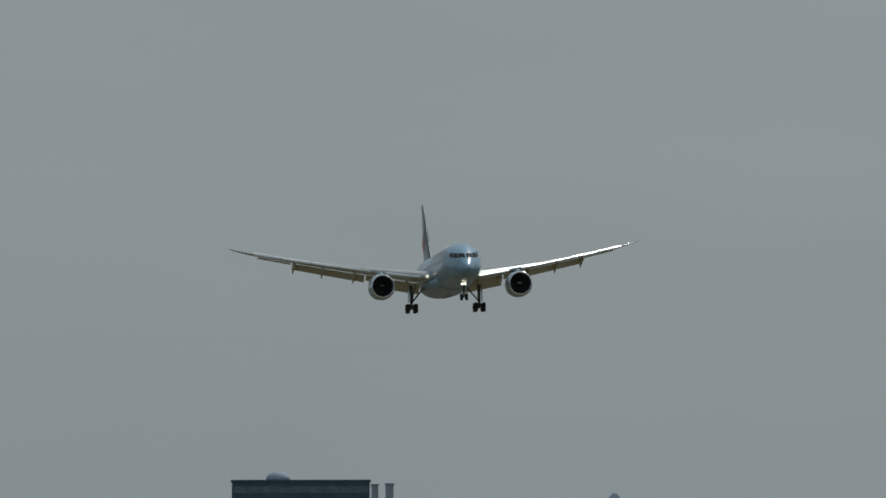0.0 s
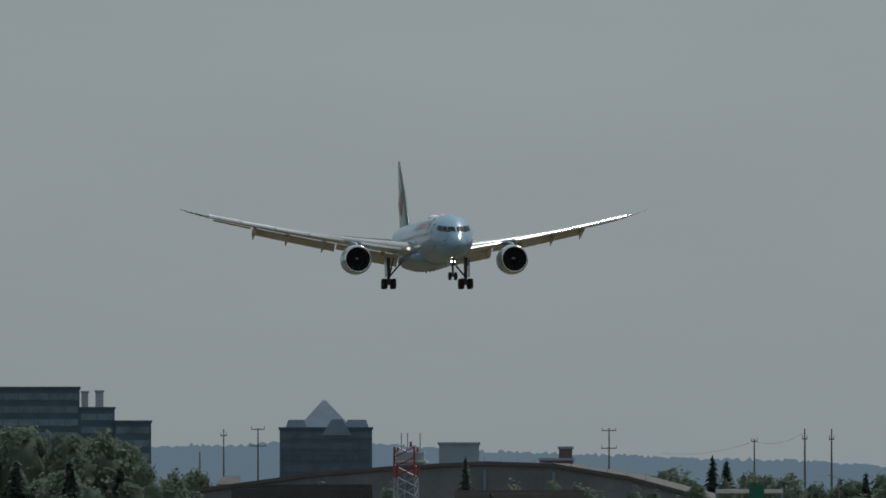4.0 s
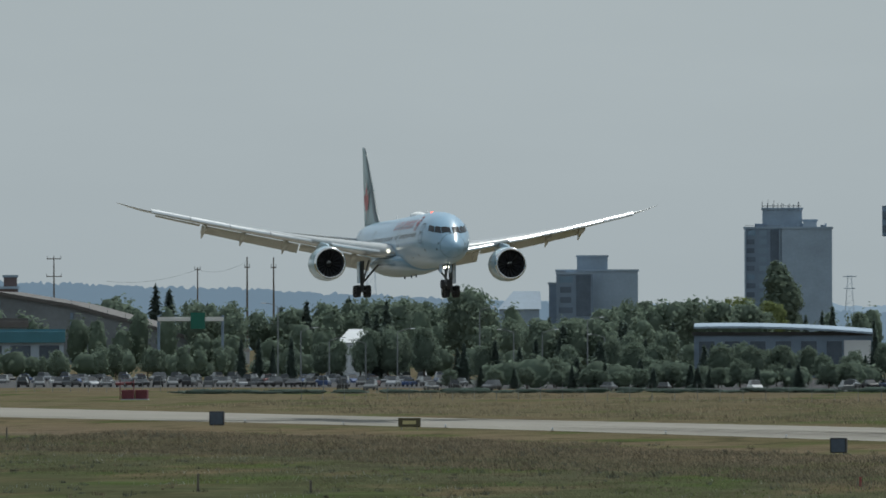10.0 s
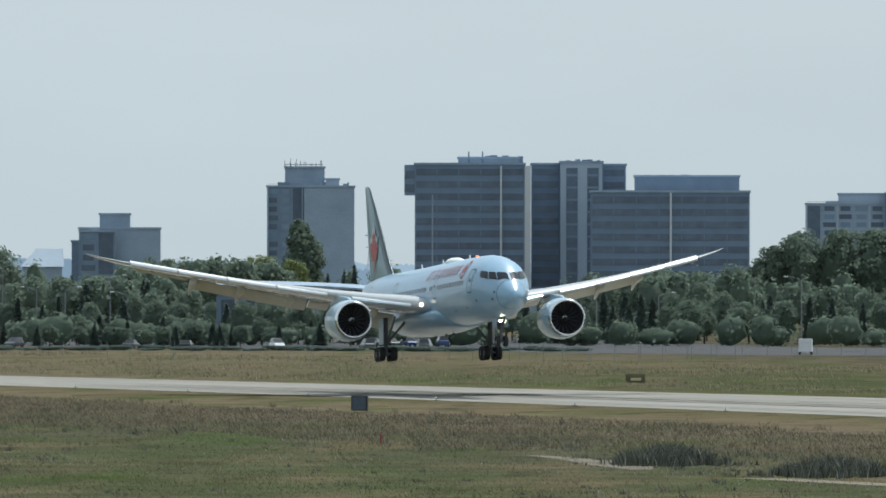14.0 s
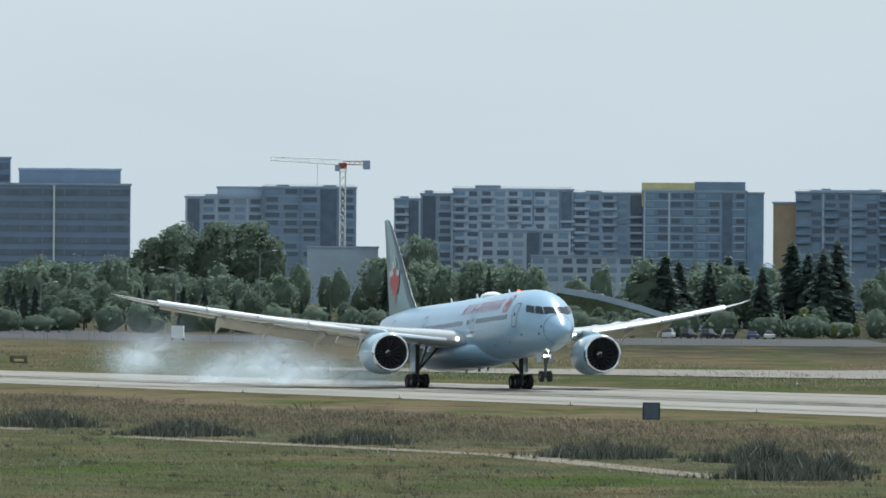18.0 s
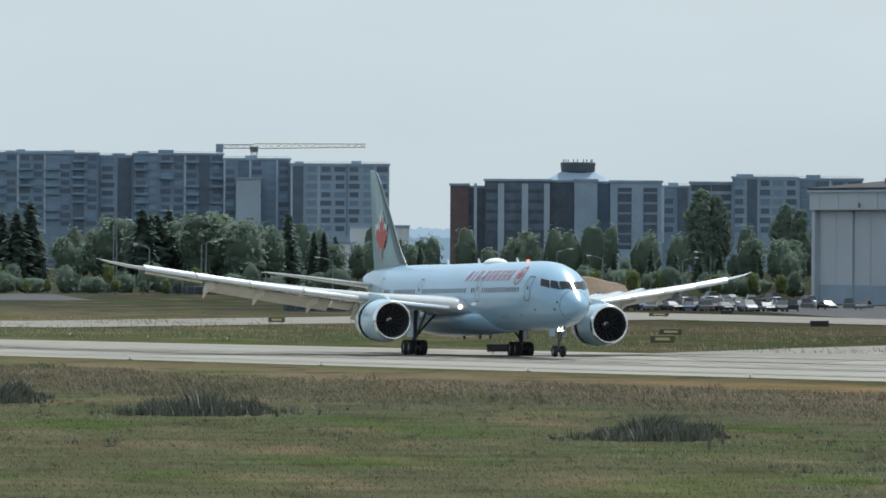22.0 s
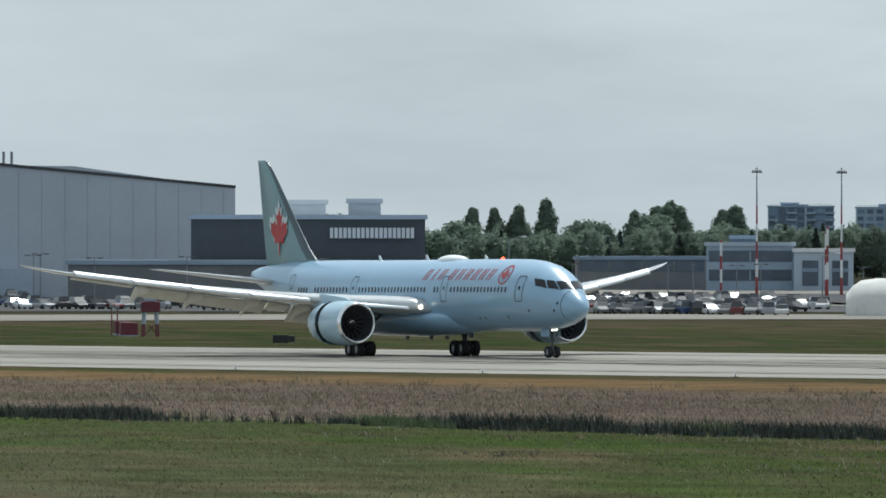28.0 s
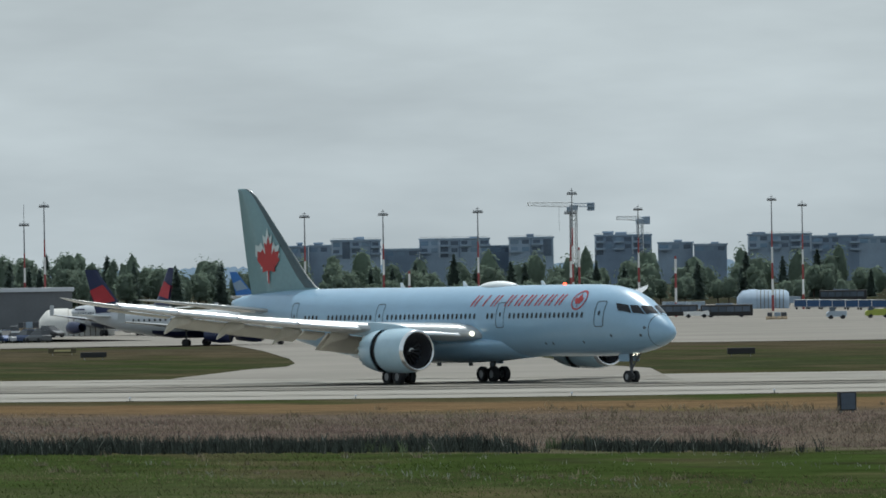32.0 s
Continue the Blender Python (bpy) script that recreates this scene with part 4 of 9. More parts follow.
# seconds, place, heading, pitch, bank
FLIGHT_ROWS = (
    (0, -300.2, 1613.3, 51.17, 17.19, 1.49, 1.35),
    (0.5, -291.0, 1589.6, 49.02, 16.99, 1.19, 0.84),
    (1, -281.4, 1562.5, 47.71, 16.81, 0.82, 0.37),
    (1.5, -271.9, 1535.5, 45.99, 16.69, 0.48, 0.05),
    (2, -263.0, 1513.6, 44.58, 16.60, 0.26, -0.09),
    (2.5, -254.7, 1495.1, 42.84, 16.57, 0.17, -0.15),
    (3, -247.0, 1478.4, 40.97, 16.62, 0.19, -0.12),
    (3.5, -239.1, 1460.5, 39.37, 16.73, 0.32, 0.04),
    (4, -230.8, 1441.4, 37.38, 16.84, 0.51, 0.19),
    (4.5, -222.3, 1420.9, 35.41, 16.86, 0.72, 0.25),
    (6.5, -196.7, 1388.0, 26.86, 16.46, 1.45, -0.47),
    (7, -188.2, 1368.4, 24.61, 16.40, 1.54, -0.47),
    (7.5, -179.5, 1345.9, 22.47, 16.38, 1.54, -0.41),
    (8, -171.0, 1325.0, 20.54, 16.38, 1.49, -0.24),
    (8.5, -162.6, 1304.5, 18.64, 16.36, 1.43, -0.02),
    (9, -154.0, 1283.8, 16.95, 16.32, 1.36, 0.14),
    (9.5, -145.4, 1261.1, 15.49, 16.26, 1.23, -0.06),
    (10, -137.0, 1239.0, 13.90, 16.17, 1.08, -0.25),
    (10.5, -128.6, 1218.3, 12.18, 16.10, 0.98, -0.25),
    (11, -120.2, 1197.6, 10.72, 16.08, 0.99, -0.12),
    (11.5, -111.9, 1177.3, 9.30, 16.12, 1.11, -0.23),
    (12, -103.6, 1157.3, 7.98, 16.21, 1.35, -0.15),
    (12.5, -95.2, 1136.5, 6.56, 16.29, 1.66, 0.29),
    (13, -86.4, 1113.5, 5.46, 16.35, 1.96, 0.67),
    (13.5, -77.6, 1086.0, 4.66, 16.46, 2.21, 0.67),
    (14, -69.0, 1060.3, 3.72, 16.52, 2.43, 0.66),
    (14.5, -61.1, 1041.1, 3.22, 16.51, 2.62, 0.80),
    (16.5, -29.9, 992.5, 0.38, 16.05, 4.40, 0.23),
    (17, -21.4, 978.0, 0.15, 15.87, 4.00, -0.33),
    (17.5, -13.2, 964.2, 0.00, 15.68, 3.30, 0.13),
    (18, -4.6, 952.7, 0.00, 15.45, 2.62, -0.12),
    (18.5, 4.1, 941.2, 0.00, 15.19, 2.50, -0.69),
    (19, 12.5, 929.6, 0.00, 14.90, 2.30, -0.76),
    (19.5, 21.4, 913.9, 0.00, 14.58, 2.15, -1.02),
    (20, 30.1, 896.9, 0.00, 14.26, 2.00, -1.04),
    (20.5, 38.7, 874.6, 0.00, 13.98, 1.80, -0.95),
    (21, 46.9, 851.8, 0.00, 13.74, 1.55, -0.74),
    (21.5, 55.1, 830.3, 0.00, 13.50, 1.15, -0.86),
    (22, 63.4, 808.1, 0.00, 13.32, 0.75, -0.92),
    (22.5, 70.7, 782.5, 0.00, 13.27, 0.50, -0.74),
    (23, 78.1, 759.1, 0.00, 13.29, 0.40, -0.48),
    (23.5, 86.2, 745.0, 0.00, 13.25, 0.45, -0.48),
    (24, 94.7, 735.1, 0.00, 13.23, 0.53, -0.44),
    (24.5, 103.2, 726.4, 0.00, 13.27, 0.64, -0.33),
    (26.5, 139.8, 699.2, 0.00, 13.35, 0.54, -0.14),
    (27, 147.9, 684.5, 0.00, 13.55, 0.47, -0.01),
    (27.5, 155.2, 664.3, 0.00, 13.88, 0.40, 0.10),
    (28, 162.0, 641.7, 0.00, 14.20, 0.34, 0.20),
    (28.5, 169.2, 620.7, 0.00, 14.32, 0.22, 0.22),
    (29, 177.8, 604.4, 0.00, 14.33, 0.17, 0.22),
    (29.5, 186.3, 591.7, 0.00, 14.54, 0.13, 0.29),
    (30, 195.2, 580.7, 0.00, 15.00, 0.08, 0.26),
    (30.5, 204.3, 574.8, 0.00, 15.60, 0.07, 0.32),
    (31, 215.4, 570.5, 0.00, 16.19, 0.10, 0.40),
    (31.5, 225.9, 563.2, 0.00, 16.92, 0.13, 0.25),
    (32, 235.9, 554.1, 0.00, 17.70, 0.12, 0.12),
)


# ---- buildings ----
PANES = {}


def pane_mesh(w, h, material):
    key = (round(w, 1), round(h, 1), material.name)
    if key not in PANES:
        bm = box(-w / 2, w / 2, -0.10, 0.05, 0, h)
        me = bpy.data.meshes.new("pane")
        bm.normal_update()
        bm.to_mesh(me)
        bm.free()
        me.materials.append(material)
        PANES[key] = me
    return PANES[key]


def volume(thing, x0, x1, y0, deep, top, wall, style="plain", glass=None, fh=3.3, low=7.0, bay=4.5, slab=None, roof=None, bottom=0.0):
    """One block of a building with its roof edge and its windows; x along the front, y away from it."""
    glass = glass or GLAZE
    w = part("wall", box(x0, x1, y0, y0 + deep, bottom, top), wall, thing)
    part("roof_edge", box(x0 - 0.35, x1 + 0.35, y0 - 0.35, y0 + deep + 0.35, top, top + 0.7), roof or CONCD, thing)
    nf = int((top - bottom - 0.6) / fh)
    rnd = random.Random(round(x0 * 7 + top * 13))
    for i in range(nf):
        z = top - (i + 1) * fh
        if z < low:
            break
        if style == "bands":
            part("window_band", box(x0 + 0.5, x1 - 0.5, y0 - 0.12, y0 + 0.05, z + 0.6, z + 2.7), glass, w)
            k = int((x1 - x0) / (bay * 1.5))
            for j in range(1, k):
                xx = x0 + (x1 - x0) * j / k
                part("mullion", box(xx - 0.12, xx + 0.12, y0 - 0.22, y0 + 0.02, z + 0.7, z + 2.55), wall, w)
        if style in ("grid", "balcony"):
            k = max(1, int((x1 - x0) / bay))
            step = (x1 - x0) / k
            for j in range(k):
                me = pane_mesh(step * (0.62 if (j + i) % 3 else 0.78), fh * 0.58, (PALEPANE if (j * 5 + k) % 4 == 0 else (GLAZE2 if (j * 7 + i * 3) % 5 == 0 else GLAZE3)) if glass is GLAZE else glass)
                piece("pane", me, w, Matrix.Translation((x0 + (j + 0.5) * step, y0, z + 0.7)))
            if style == "balcony":
                for j in range(0, k, 2):
                    if rnd.random() < 0.75:
                        a = x0 + j * step
                        part("balcony", box(a + 0.2, a + step * 1.1, y0 - 1.5, y0 + 0.02, z + 0.05, z + 0.95), slab or CONC, w)
            if slab and style == "grid":
                part("floor_slab", box(x0 - 0.05, x1 + 0.05, y0 - 0.16, y0 + 0.02, z + fh - 0.35, z + fh - 0.02), slab, w)
    if style in ("grid", "balcony") and x1 - x0 > 9 and top > 20:
        k = max(1, int((x1 - x0) / bay))
        step = (x1 - x0) / k
        for j in range(0, k + 1, 2):
            xx = min(max(x0 + j * step, x0 + 0.4), x1 - 0.4)
            part("pier", box(xx - 0.35, xx + 0.35, y0 - 0.30, y0 + 0.02, low, top), (PIERPALE, wall, SLATE)[rnd.randrange(3)], w)
        j = rnd.randrange(k)
        part("stair_strip", box(x0 + j * step + 0.5, x0 + (j + 1) * step - 0.5, y0 - 0.22, y0 + 0.02, low, top - 0.4), GLAZE3, w, "dark glazed stair strip")
        for _ in range(max(1, int((x1 - x0) / 16))):
            a, d = rnd.uniform(x0 + 1, x1 - 7), rnd.uniform(3.0, 6.0)
            part("penthouse", box(a, a + d, y0 + 4, y0 + 9, top, top + rnd.uniform(1.1, 1.9)), rnd.choice((SLATE, CONCD, wall)), w)
        part("roof_rail", box(x0 + 0.4, x1 - 0.4, y0 + 0.5, y0 + 0.56, top + 1.15, top + 1.25), STEEL, w)
    if style == "fins":
        k = max(2, int((x1 - x0) / bay))
        step = (x1 - x0) / k
        for j in range(k):
            part("window_strip", box(x0 + (j + 0.28) * step, x0 + (j + 0.82) * step, y0 - 0.12, y0 + 0.05, low, top - 1.6), glass, w)
            for i in range(nf):
                z = top - (i + 1) * fh
                if z > low:
                    part("spandrel", box(x0 + (j + 0.26) * step, x0 + (j + 0.84) * step, y0 - 0.16, y0 - 0.10, z - 0.35, z + 0.35), SLATE, w)
    return w


def building(name, label, category, vols):
    """vols: left front corner, right front corner (x, y, top), depth, wall, style and more."""
    (ax, ay, _), (bx, by, _) = vols[0][0], vols[0][1]
    m = Matrix.Translation((ax, ay, 0)) @ Matrix.Rotation(math.atan2(by - ay, bx - ax), 4, "Z")
    thing = empty(name, m, label, category)
    inv = m.inverted()
    for l, r, deep, wall, style, *more in vols:
        a, b = inv @ Vector(l), inv @ Vector(r)
        volume(thing, a.x, b.x, 0.5 * (a.y + b.y), deep, 0.5 * (l[2] + r[2]), wall, style, **(more[0] if more else {}))
    return thing, m


def roof_mast(thing, m, p, h, r=0.15):
    q = m.inverted() @ Vector(p)
    part("roof_mast", tube((q.x, q.y + 3, q.z - 0.5), (q.x, q.y + 3, q.z + h), r, r * 0.5, 5), STEEL, thing)


def rooftop(thing, m, l, r, deep, back, material, name="plant_room"):
    a, b = m.inverted() @ Vector(l), m.inverted() @ Vector(r)
    z = 0.5 * (a.z + b.z)
    part(name, box(a.x, b.x, a.y + back, a.y + back + deep, z - 9, z, 0.1), material, thing)


# early stretch: offices and low roofs beyond the car park
OFFTEAL = mat("dark_teal_office_wall", (0.090, 0.140, 0.180), 0.7, vary=0.16, scale=0.15, spec=0.25)
OFFPANE = mat("blue_grey_office_window", (0.16, 0.225, 0.285), 0.25, vary=0.3, scale=0.25, spec=0.4)
office, om = building("office_building", "grey stepped office block with dark ribbon windows", "office building", [
    ((-727.5, 3395.5, 46.5), (-683.8, 3404.8, 46.5), 22, OFFTEAL, "bands", dict(fh=4.2, low=8, bay=3.2, roof=OFFTEAL, glass=OFFPANE)),
    ((-683.8, 3404.8, 39.9), (-672.7, 3407.1, 39.9), 18, OFFTEAL, "bands", dict(fh=4.2, low=8, bay=3.2, roof=OFFTEAL, glass=OFFPANE)),
    ((-671.7, 3402.2, 35.5), (-660.1, 3404.6, 35.5), 16, OFFTEAL, "bands", dict(fh=4.2, low=8, bay=3.2, roof=OFFTEAL, glass=OFFPANE))])
_q = om.inverted() @ Vector((-713.5, 3401.6, 47.6))
_dome = loft([[(4.0 * math.cos(b) * math.cos(2 * math.pi * i / 16), 4.0 * math.cos(b) * math.sin(2 * math.pi * i / 16), 3.0 * math.sin(b)) for i in range(16)] for b in (0, 0.35, 0.7, 1.05, 1.4, 1.56)])
_dome = part("roof_dome", _dome, CONC, office, "pale roof dome", smooth=True)
_dome.location = (_q.x, 9.0, _q.z - 0.4)
building("far_tower", "pale hazy twin towers far behind the offices", "tower", [
    ((-886.6, 4384.1, 55.9), (-883.8, 4384.6, 55.9), 4, CONC, "plain"), ((-880.8, 4385.3, 56.2), (-877.5, 4385.9, 56.2), 4, CONC, "plain")])


def pyramid_building():
    l, r = (-620.2, 3417.4, 33.3), (-590.7, 3422.8, 33.3)
    th, m = building("pyramid_roof_building", "dark hotel block with a dark grey pyramid roof", "hotel", [(l, r, 26, OFFTEAL, "bands", dict(fh=3.6, low=8, bay=3.0, glass=GLAZE3, roof=OFFTEAL))])
    inv = m.inverted()
    w = (inv @ Vector(r)).x
    ap = inv @ Vector((-606.0, 3420.1, 42.8))
    sh = inv @ Vector((-606.0, 3420.1, 36.4))
    for a, b in ((0.06, 0.30), (0.70, 0.97)):
        part("corner_roof", loft([[(w * a, -0.3, l[2]), (w * b, -0.3, l[2]), (w * b, 20, l[2]), (w * a, 20, l[2])], [(w * a + 1, 1.5, sh.z), (w * b - 1, 1.5, sh.z), (w * b - 1, 18, sh.z), (w * a + 1, 18, sh.z)]]), SLATE, th)
    part("pyramid_roof", loft([[(w * 0.18, 0.5, l[2]), (w * 0.80, 0.5, l[2]), (w * 0.80, 22, l[2]), (w * 0.18, 22, l[2])], [(ap.x - 0.5, 10, ap.z), (ap.x + 0.5, 10, ap.z), (ap.x + 0.5, 11, ap.z), (ap.x - 0.5, 11, ap.z)]]), SLATE, th, "dark grey metal pyramid roof")
    part("entrance_gable", loft([[(w * 0.46, -0.6, l[2] - 2), (w * 0.78, -0.6, l[2] - 2), (w * 0.78, 2, l[2] - 2), (w * 0.46, 2, l[2] - 2)], [(w * 0.56, -0.3, l[2] + 3.2), (w * 0.68, -0.3, l[2] + 3.2), (w * 0.68, 2, l[2] + 3.2), (w * 0.56, 2, l[2] + 3.2)]]), SLATE, th)


pyramid_building()
rnd_b, _m = building("round_block", "plain dark concrete block with rounded corners", "building", [((-518.7, 3130.8, 26.6), (-507.0, 3132.8, 26.6), 12, CONCD, "plain")])
chim, _m = building("brick_block", "dark brown brick building with a stair tower", "building", [
    ((-473.5, 3037.0, 21.5), (-464.0, 3038.5, 21.5), 10, BRICK, "plain"), ((-468.4, 3039.8, 24.8), (-464.6, 3040.4, 24.8), 6, BRICK, "plain")])


def arched_hall():
    """A long hall under a curved roof that falls towards one end."""
    pts = ((-547.8, 2887.0, 12.0), (-511.2, 2894.0, 17.0), (-488.2, 2898.1, 18.9), (-466.8, 2901.7, 19.9), (-448.3, 2904.7, 19.3), (-428.4, 2907.9, 15.9), (-408.4, 2910.8, 10.5), (-385.3, 2914.1, 3.5))
    th = empty("arched_hall", Matrix.Translation((pts[3][0], pts[3][1], 0)), "long grey hall with a dark curved roof", "hall")
    o = Vector((pts[3][0], pts[3][1], 0))
    bm = bmesh.new()
    loft([[Vector((x, y, -0.5)) - o, Vector((x, y, z)) - o, Vector((x, y + 40, z)) - o, Vector((x, y + 40, -0.5)) - o] for x, y, z in pts], bm=bm)
    part("hall_wall", bm, HALLWALL, th)
    bm = bmesh.new()
    loft([[Vector((x, y - 0.8, z - 0.1)) - o, Vector((x, y - 0.8, z + 0.9)) - o, Vector((x, y + 41, z + 0.9)) - o, Vector((x, y + 41, z - 0.1)) - o] for x, y, z in pts], bm=bm)
    part("curved_roof", bm, BROWNROOF, th, "dark brown curved roof edge")
    for (xa, ya, za), (xb, yb, zb) in zip(pts[3:], pts[4:]):
        for k in range(4):
            t = k / 4
            p = Vector((xa + t * (xb - xa), ya - 0.9, za + t * (zb - za) + 0.9)) - o
            part("rail_post", box(p.x - 0.05, p.x + 0.05, p.y - 0.05, p.y + 0.05, p.z, p.z + 1.1), STEEL, th)
    for x, y, z in pts[1:6]:
        q = Vector((x, y, 0)) - o
        part("pilaster", box(q.x - 0.4, q.x + 0.4, q.y - 0.5, q.y + 0.3, 0, z - 1.5), SLATE, th)


arched_hall()


def low_store(name, label, l, r, h_roof, wall, roof, deep=18):
    th, m = building(name, label, "store", [(l, r, deep, wall, "plain", dict(roof=roof))])
    w = (m.inverted() @ Vector(r)).x
    part("roof_band", box(-0.4, w + 0.4, -1.2, 0.0, l[2] - h_roof, l[2], 0.05), roof, th)
    n = max(2, int(w / 6))
    for i in range(n):
        part("shop_window", box(w * (i + 0.15) / n, w * (i + 0.85) / n, -0.12, 0.05, 0.6, max(1.6, l[2] - h_roof - 0.6)), GLAZE, th)
    return th


low_store("teal_roof_store", "low store with a teal metal roof band", (-424.1, 2401.6, 9.1), (-403.4, 2405.3, 9.2), 2.6, CONCD, TEAL)
low_store("teal_roof_store", "low store with a teal metal roof band", (-393.3, 2407.1, 9.4), (-354.9, 2413.3, 9.0), 2.6, CONC, TEAL)
low_store("dark_roof_store", "low store with a dark roof", (-468.1, 2545.9, 13.1), (-436.0, 2551.9, 13.4), 2.4, CONCD, DARKROOF)
low_store("pale_roof_store", "low store with a pale roof", (-460.7, 2445.5, 8.7), (-433.9, 2450.6, 10.9), 2.2, CONCD, CONC)
low_store("brown_roof_store", "low store with a brown roof", (-424.3, 2604.7, 11.9), (-394.1, 2609.6, 11.9), 1.6, CONCD, BROWNROOF)


def tent_roof(name, l, r, z, material, label, category, wall=CONCD):
    """A small gabled house; l and r at its eaves, z of the ridge."""
    m = Matrix.Translation((l[0], l[1], 0)) @ Matrix.Rotation(math.atan2(r[1] - l[1], r[0] - l[0]), 4, "Z")
    th = empty(name, m, label, category)
    w = (m.inverted() @ Vector(r)).x
    part("wall", box(0, w, 0, 12, 0, l[2]), wall, th)
    part("roof", loft([[(-0.5, -0.6, l[2]), (w + 0.5, -0.6, l[2]), (w + 0.5, 12.6, l[2]), (-0.5, 12.6, l[2])], [(w * 0.35, 5.8, z), (w + 0.3, 5.8, z), (w + 0.3, 6.2, z), (w * 0.35, 6.2, z)]]), material, th)
    return th


tent_roof("chapel", (-300.4, 2820.7, 14.9), (-289.9, 2821.9, 14.9), 19.7, CONC, "house with a pale sunlit roof among trees", "house")
tent_roof("white_roof_house", (-249.5, 2074.6, 7.2), (-244.1, 2075.3, 7.2), 9.8, WHITEW, "house with a bright white roof", "house", WHITEW)
tent_roof("brown_roof_house", (-557.6, 2987.0, 14.8), (-551.3, 2988.2, 14.8), 17.2, BROWNROOF, "house with a brown roof", "house")

hotel, hm = building("stepped_hotel", "blue-grey stepped hotel block", "hotel", [
    ((-378.8, 3718.8, 29.9), (-350.0, 3721.6, 29.8), 20, CONCD, "plain"),
    ((-381.9, 3723.5, 25.3), (-377.1, 3724.0, 25.3), 14, SLATE, "plain"),
    ((-377.6, 3708.8, 28.8), (-364.9, 3710.1, 28.8), 6, SLATE, "grid", dict(fh=3.6, low=14, bay=5)),
    ((-371.7, 3721.5, 34.9), (-360.9, 3722.6, 34.9), 12, CONCD, "plain")])
tower, tm = building("slab_tower", "tall grey concrete tower with aerials on its roof", "tower block", [
    ((-321.0, 3824.7, 45.8), (-307.5, 3825.8, 45.8), 22, SLATE, "grid", dict(fh=3.2, low=14, bay=4.5)),
    ((-307.4, 3823.8, 45.8), (-289.1, 3825.3, 45.7), 22, CONCD, "plain"),
    ((-314.9, 3830.2, 52.8), (-300.5, 3831.4, 52.8), 12, CONCD, "plain"),
    ((-300.0, 3830.4, 48.5), (-295.1, 3830.8, 48.5), 8, CONC, "plain")])
for px_ in ((-312.6, 3827.4, 52.8), (-310.5, 3827.6, 52.8), (-307.7, 3827.8, 52.8), (-304.8, 3828.0, 52.8), (-301.7, 3828.3, 52.8)):
    roof_mast(tower, tm, px_, random.uniform(1.5, 4.0))


def tower_roof():
    """Aerial frames, dishes and plant on the tower's roof."""
    inv = tm.inverted()
    p, q = inv @ Vector((-321.0, 3824.7, 45.8)), inv @ Vector((-289.1, 3825.3, 45.7))
    rnd = random.Random(4)
    for _ in range(9):
        a = rnd.uniform(p.x + 19, q.x - 2)
        part("roof_plant", box(a, a + rnd.uniform(0.6, 2.2), 4, 7, 45.5, 46.6 + rnd.uniform(0.2, 1.6)), rnd.choice((SLATE, CONCD)), tower)
    for i in range(8):
        a = p.x + 6.5 + 1.9 * i
        part("aerial", tube((a, 5, 52.5), (a, 5, 54.2 + rnd.uniform(0, 1.8)), 0.13, n=5), STEEL, tower)
    part("aerial_rail", box(p.x + 6.2, p.x + 20.5, 4.6, 4.8, 54.0, 54.25), STEEL, tower)
    part("pale_joint", box(p.x + 22.0, p.x + 22.3, -1.0, -0.85, 14, 45.6), CONC, tower)
    for a in (0.3, 12.9, 31.4):
        part("corner_pier", box(p.x + a - 0.3, p.x + a + 0.3, -1.05, -0.2, 10, 45.8), CONCD, tower)


tower_roof()

# spandrel colour pushed to blue as painted distance haze
OFFSLAB = mat("haze_blue_spandrel", (0.185, 0.25, 0.345), 0.6, vary=0.12, scale=0.15, spec=0.3)
OFFGLASS = mat("office_ribbon_glass", (0.115, 0.15, 0.20), 0.2, vary=0.25, scale=0.3, spec=0.4)
ofc, ofm = building("glass_office_complex", "large grey office complex with dark ribbon windows and white stair cores", "office building", [
    ((-238.9, 3427.9, 49.3), (-203.3, 3430.2, 49.3), 26, OFFSLAB, "bands", dict(fh=4.0, low=9, glass=OFFGLASS)),
    ((-202.1, 3448.3, 49.5), (-192.9, 3448.8, 49.5), 26, OFFSLAB, "bands", dict(fh=4.0, low=9, glass=OFFGLASS)),
    ((-192.4, 3442.8, 50.1), (-178.7, 3443.6, 50.1), 22, CONC, "fins", dict(fh=4.0, low=9, bay=5.5, glass=OFFGLASS)),
    ((-179.1, 3451.6, 49.3), (-171.5, 3452.0, 49.3), 22, OFFSLAB, "bands", dict(fh=4.0, low=9, glass=OFFGLASS)),
    ((-180.1, 3399.6, 39.9), (-129.1, 3401.9, 40.3), 26, OFFSLAB, "bands", dict(fh=4.0, low=9, glass=OFFGLASS)),
    ((-166.9, 3420.3, 45.1), (-133.2, 3421.7, 45.4), 14, SLATE, "plain"),
    ((-225.7, 3440.8, 51.4), (-205.8, 3442.1, 51.4), 12, CONCD, "plain")])
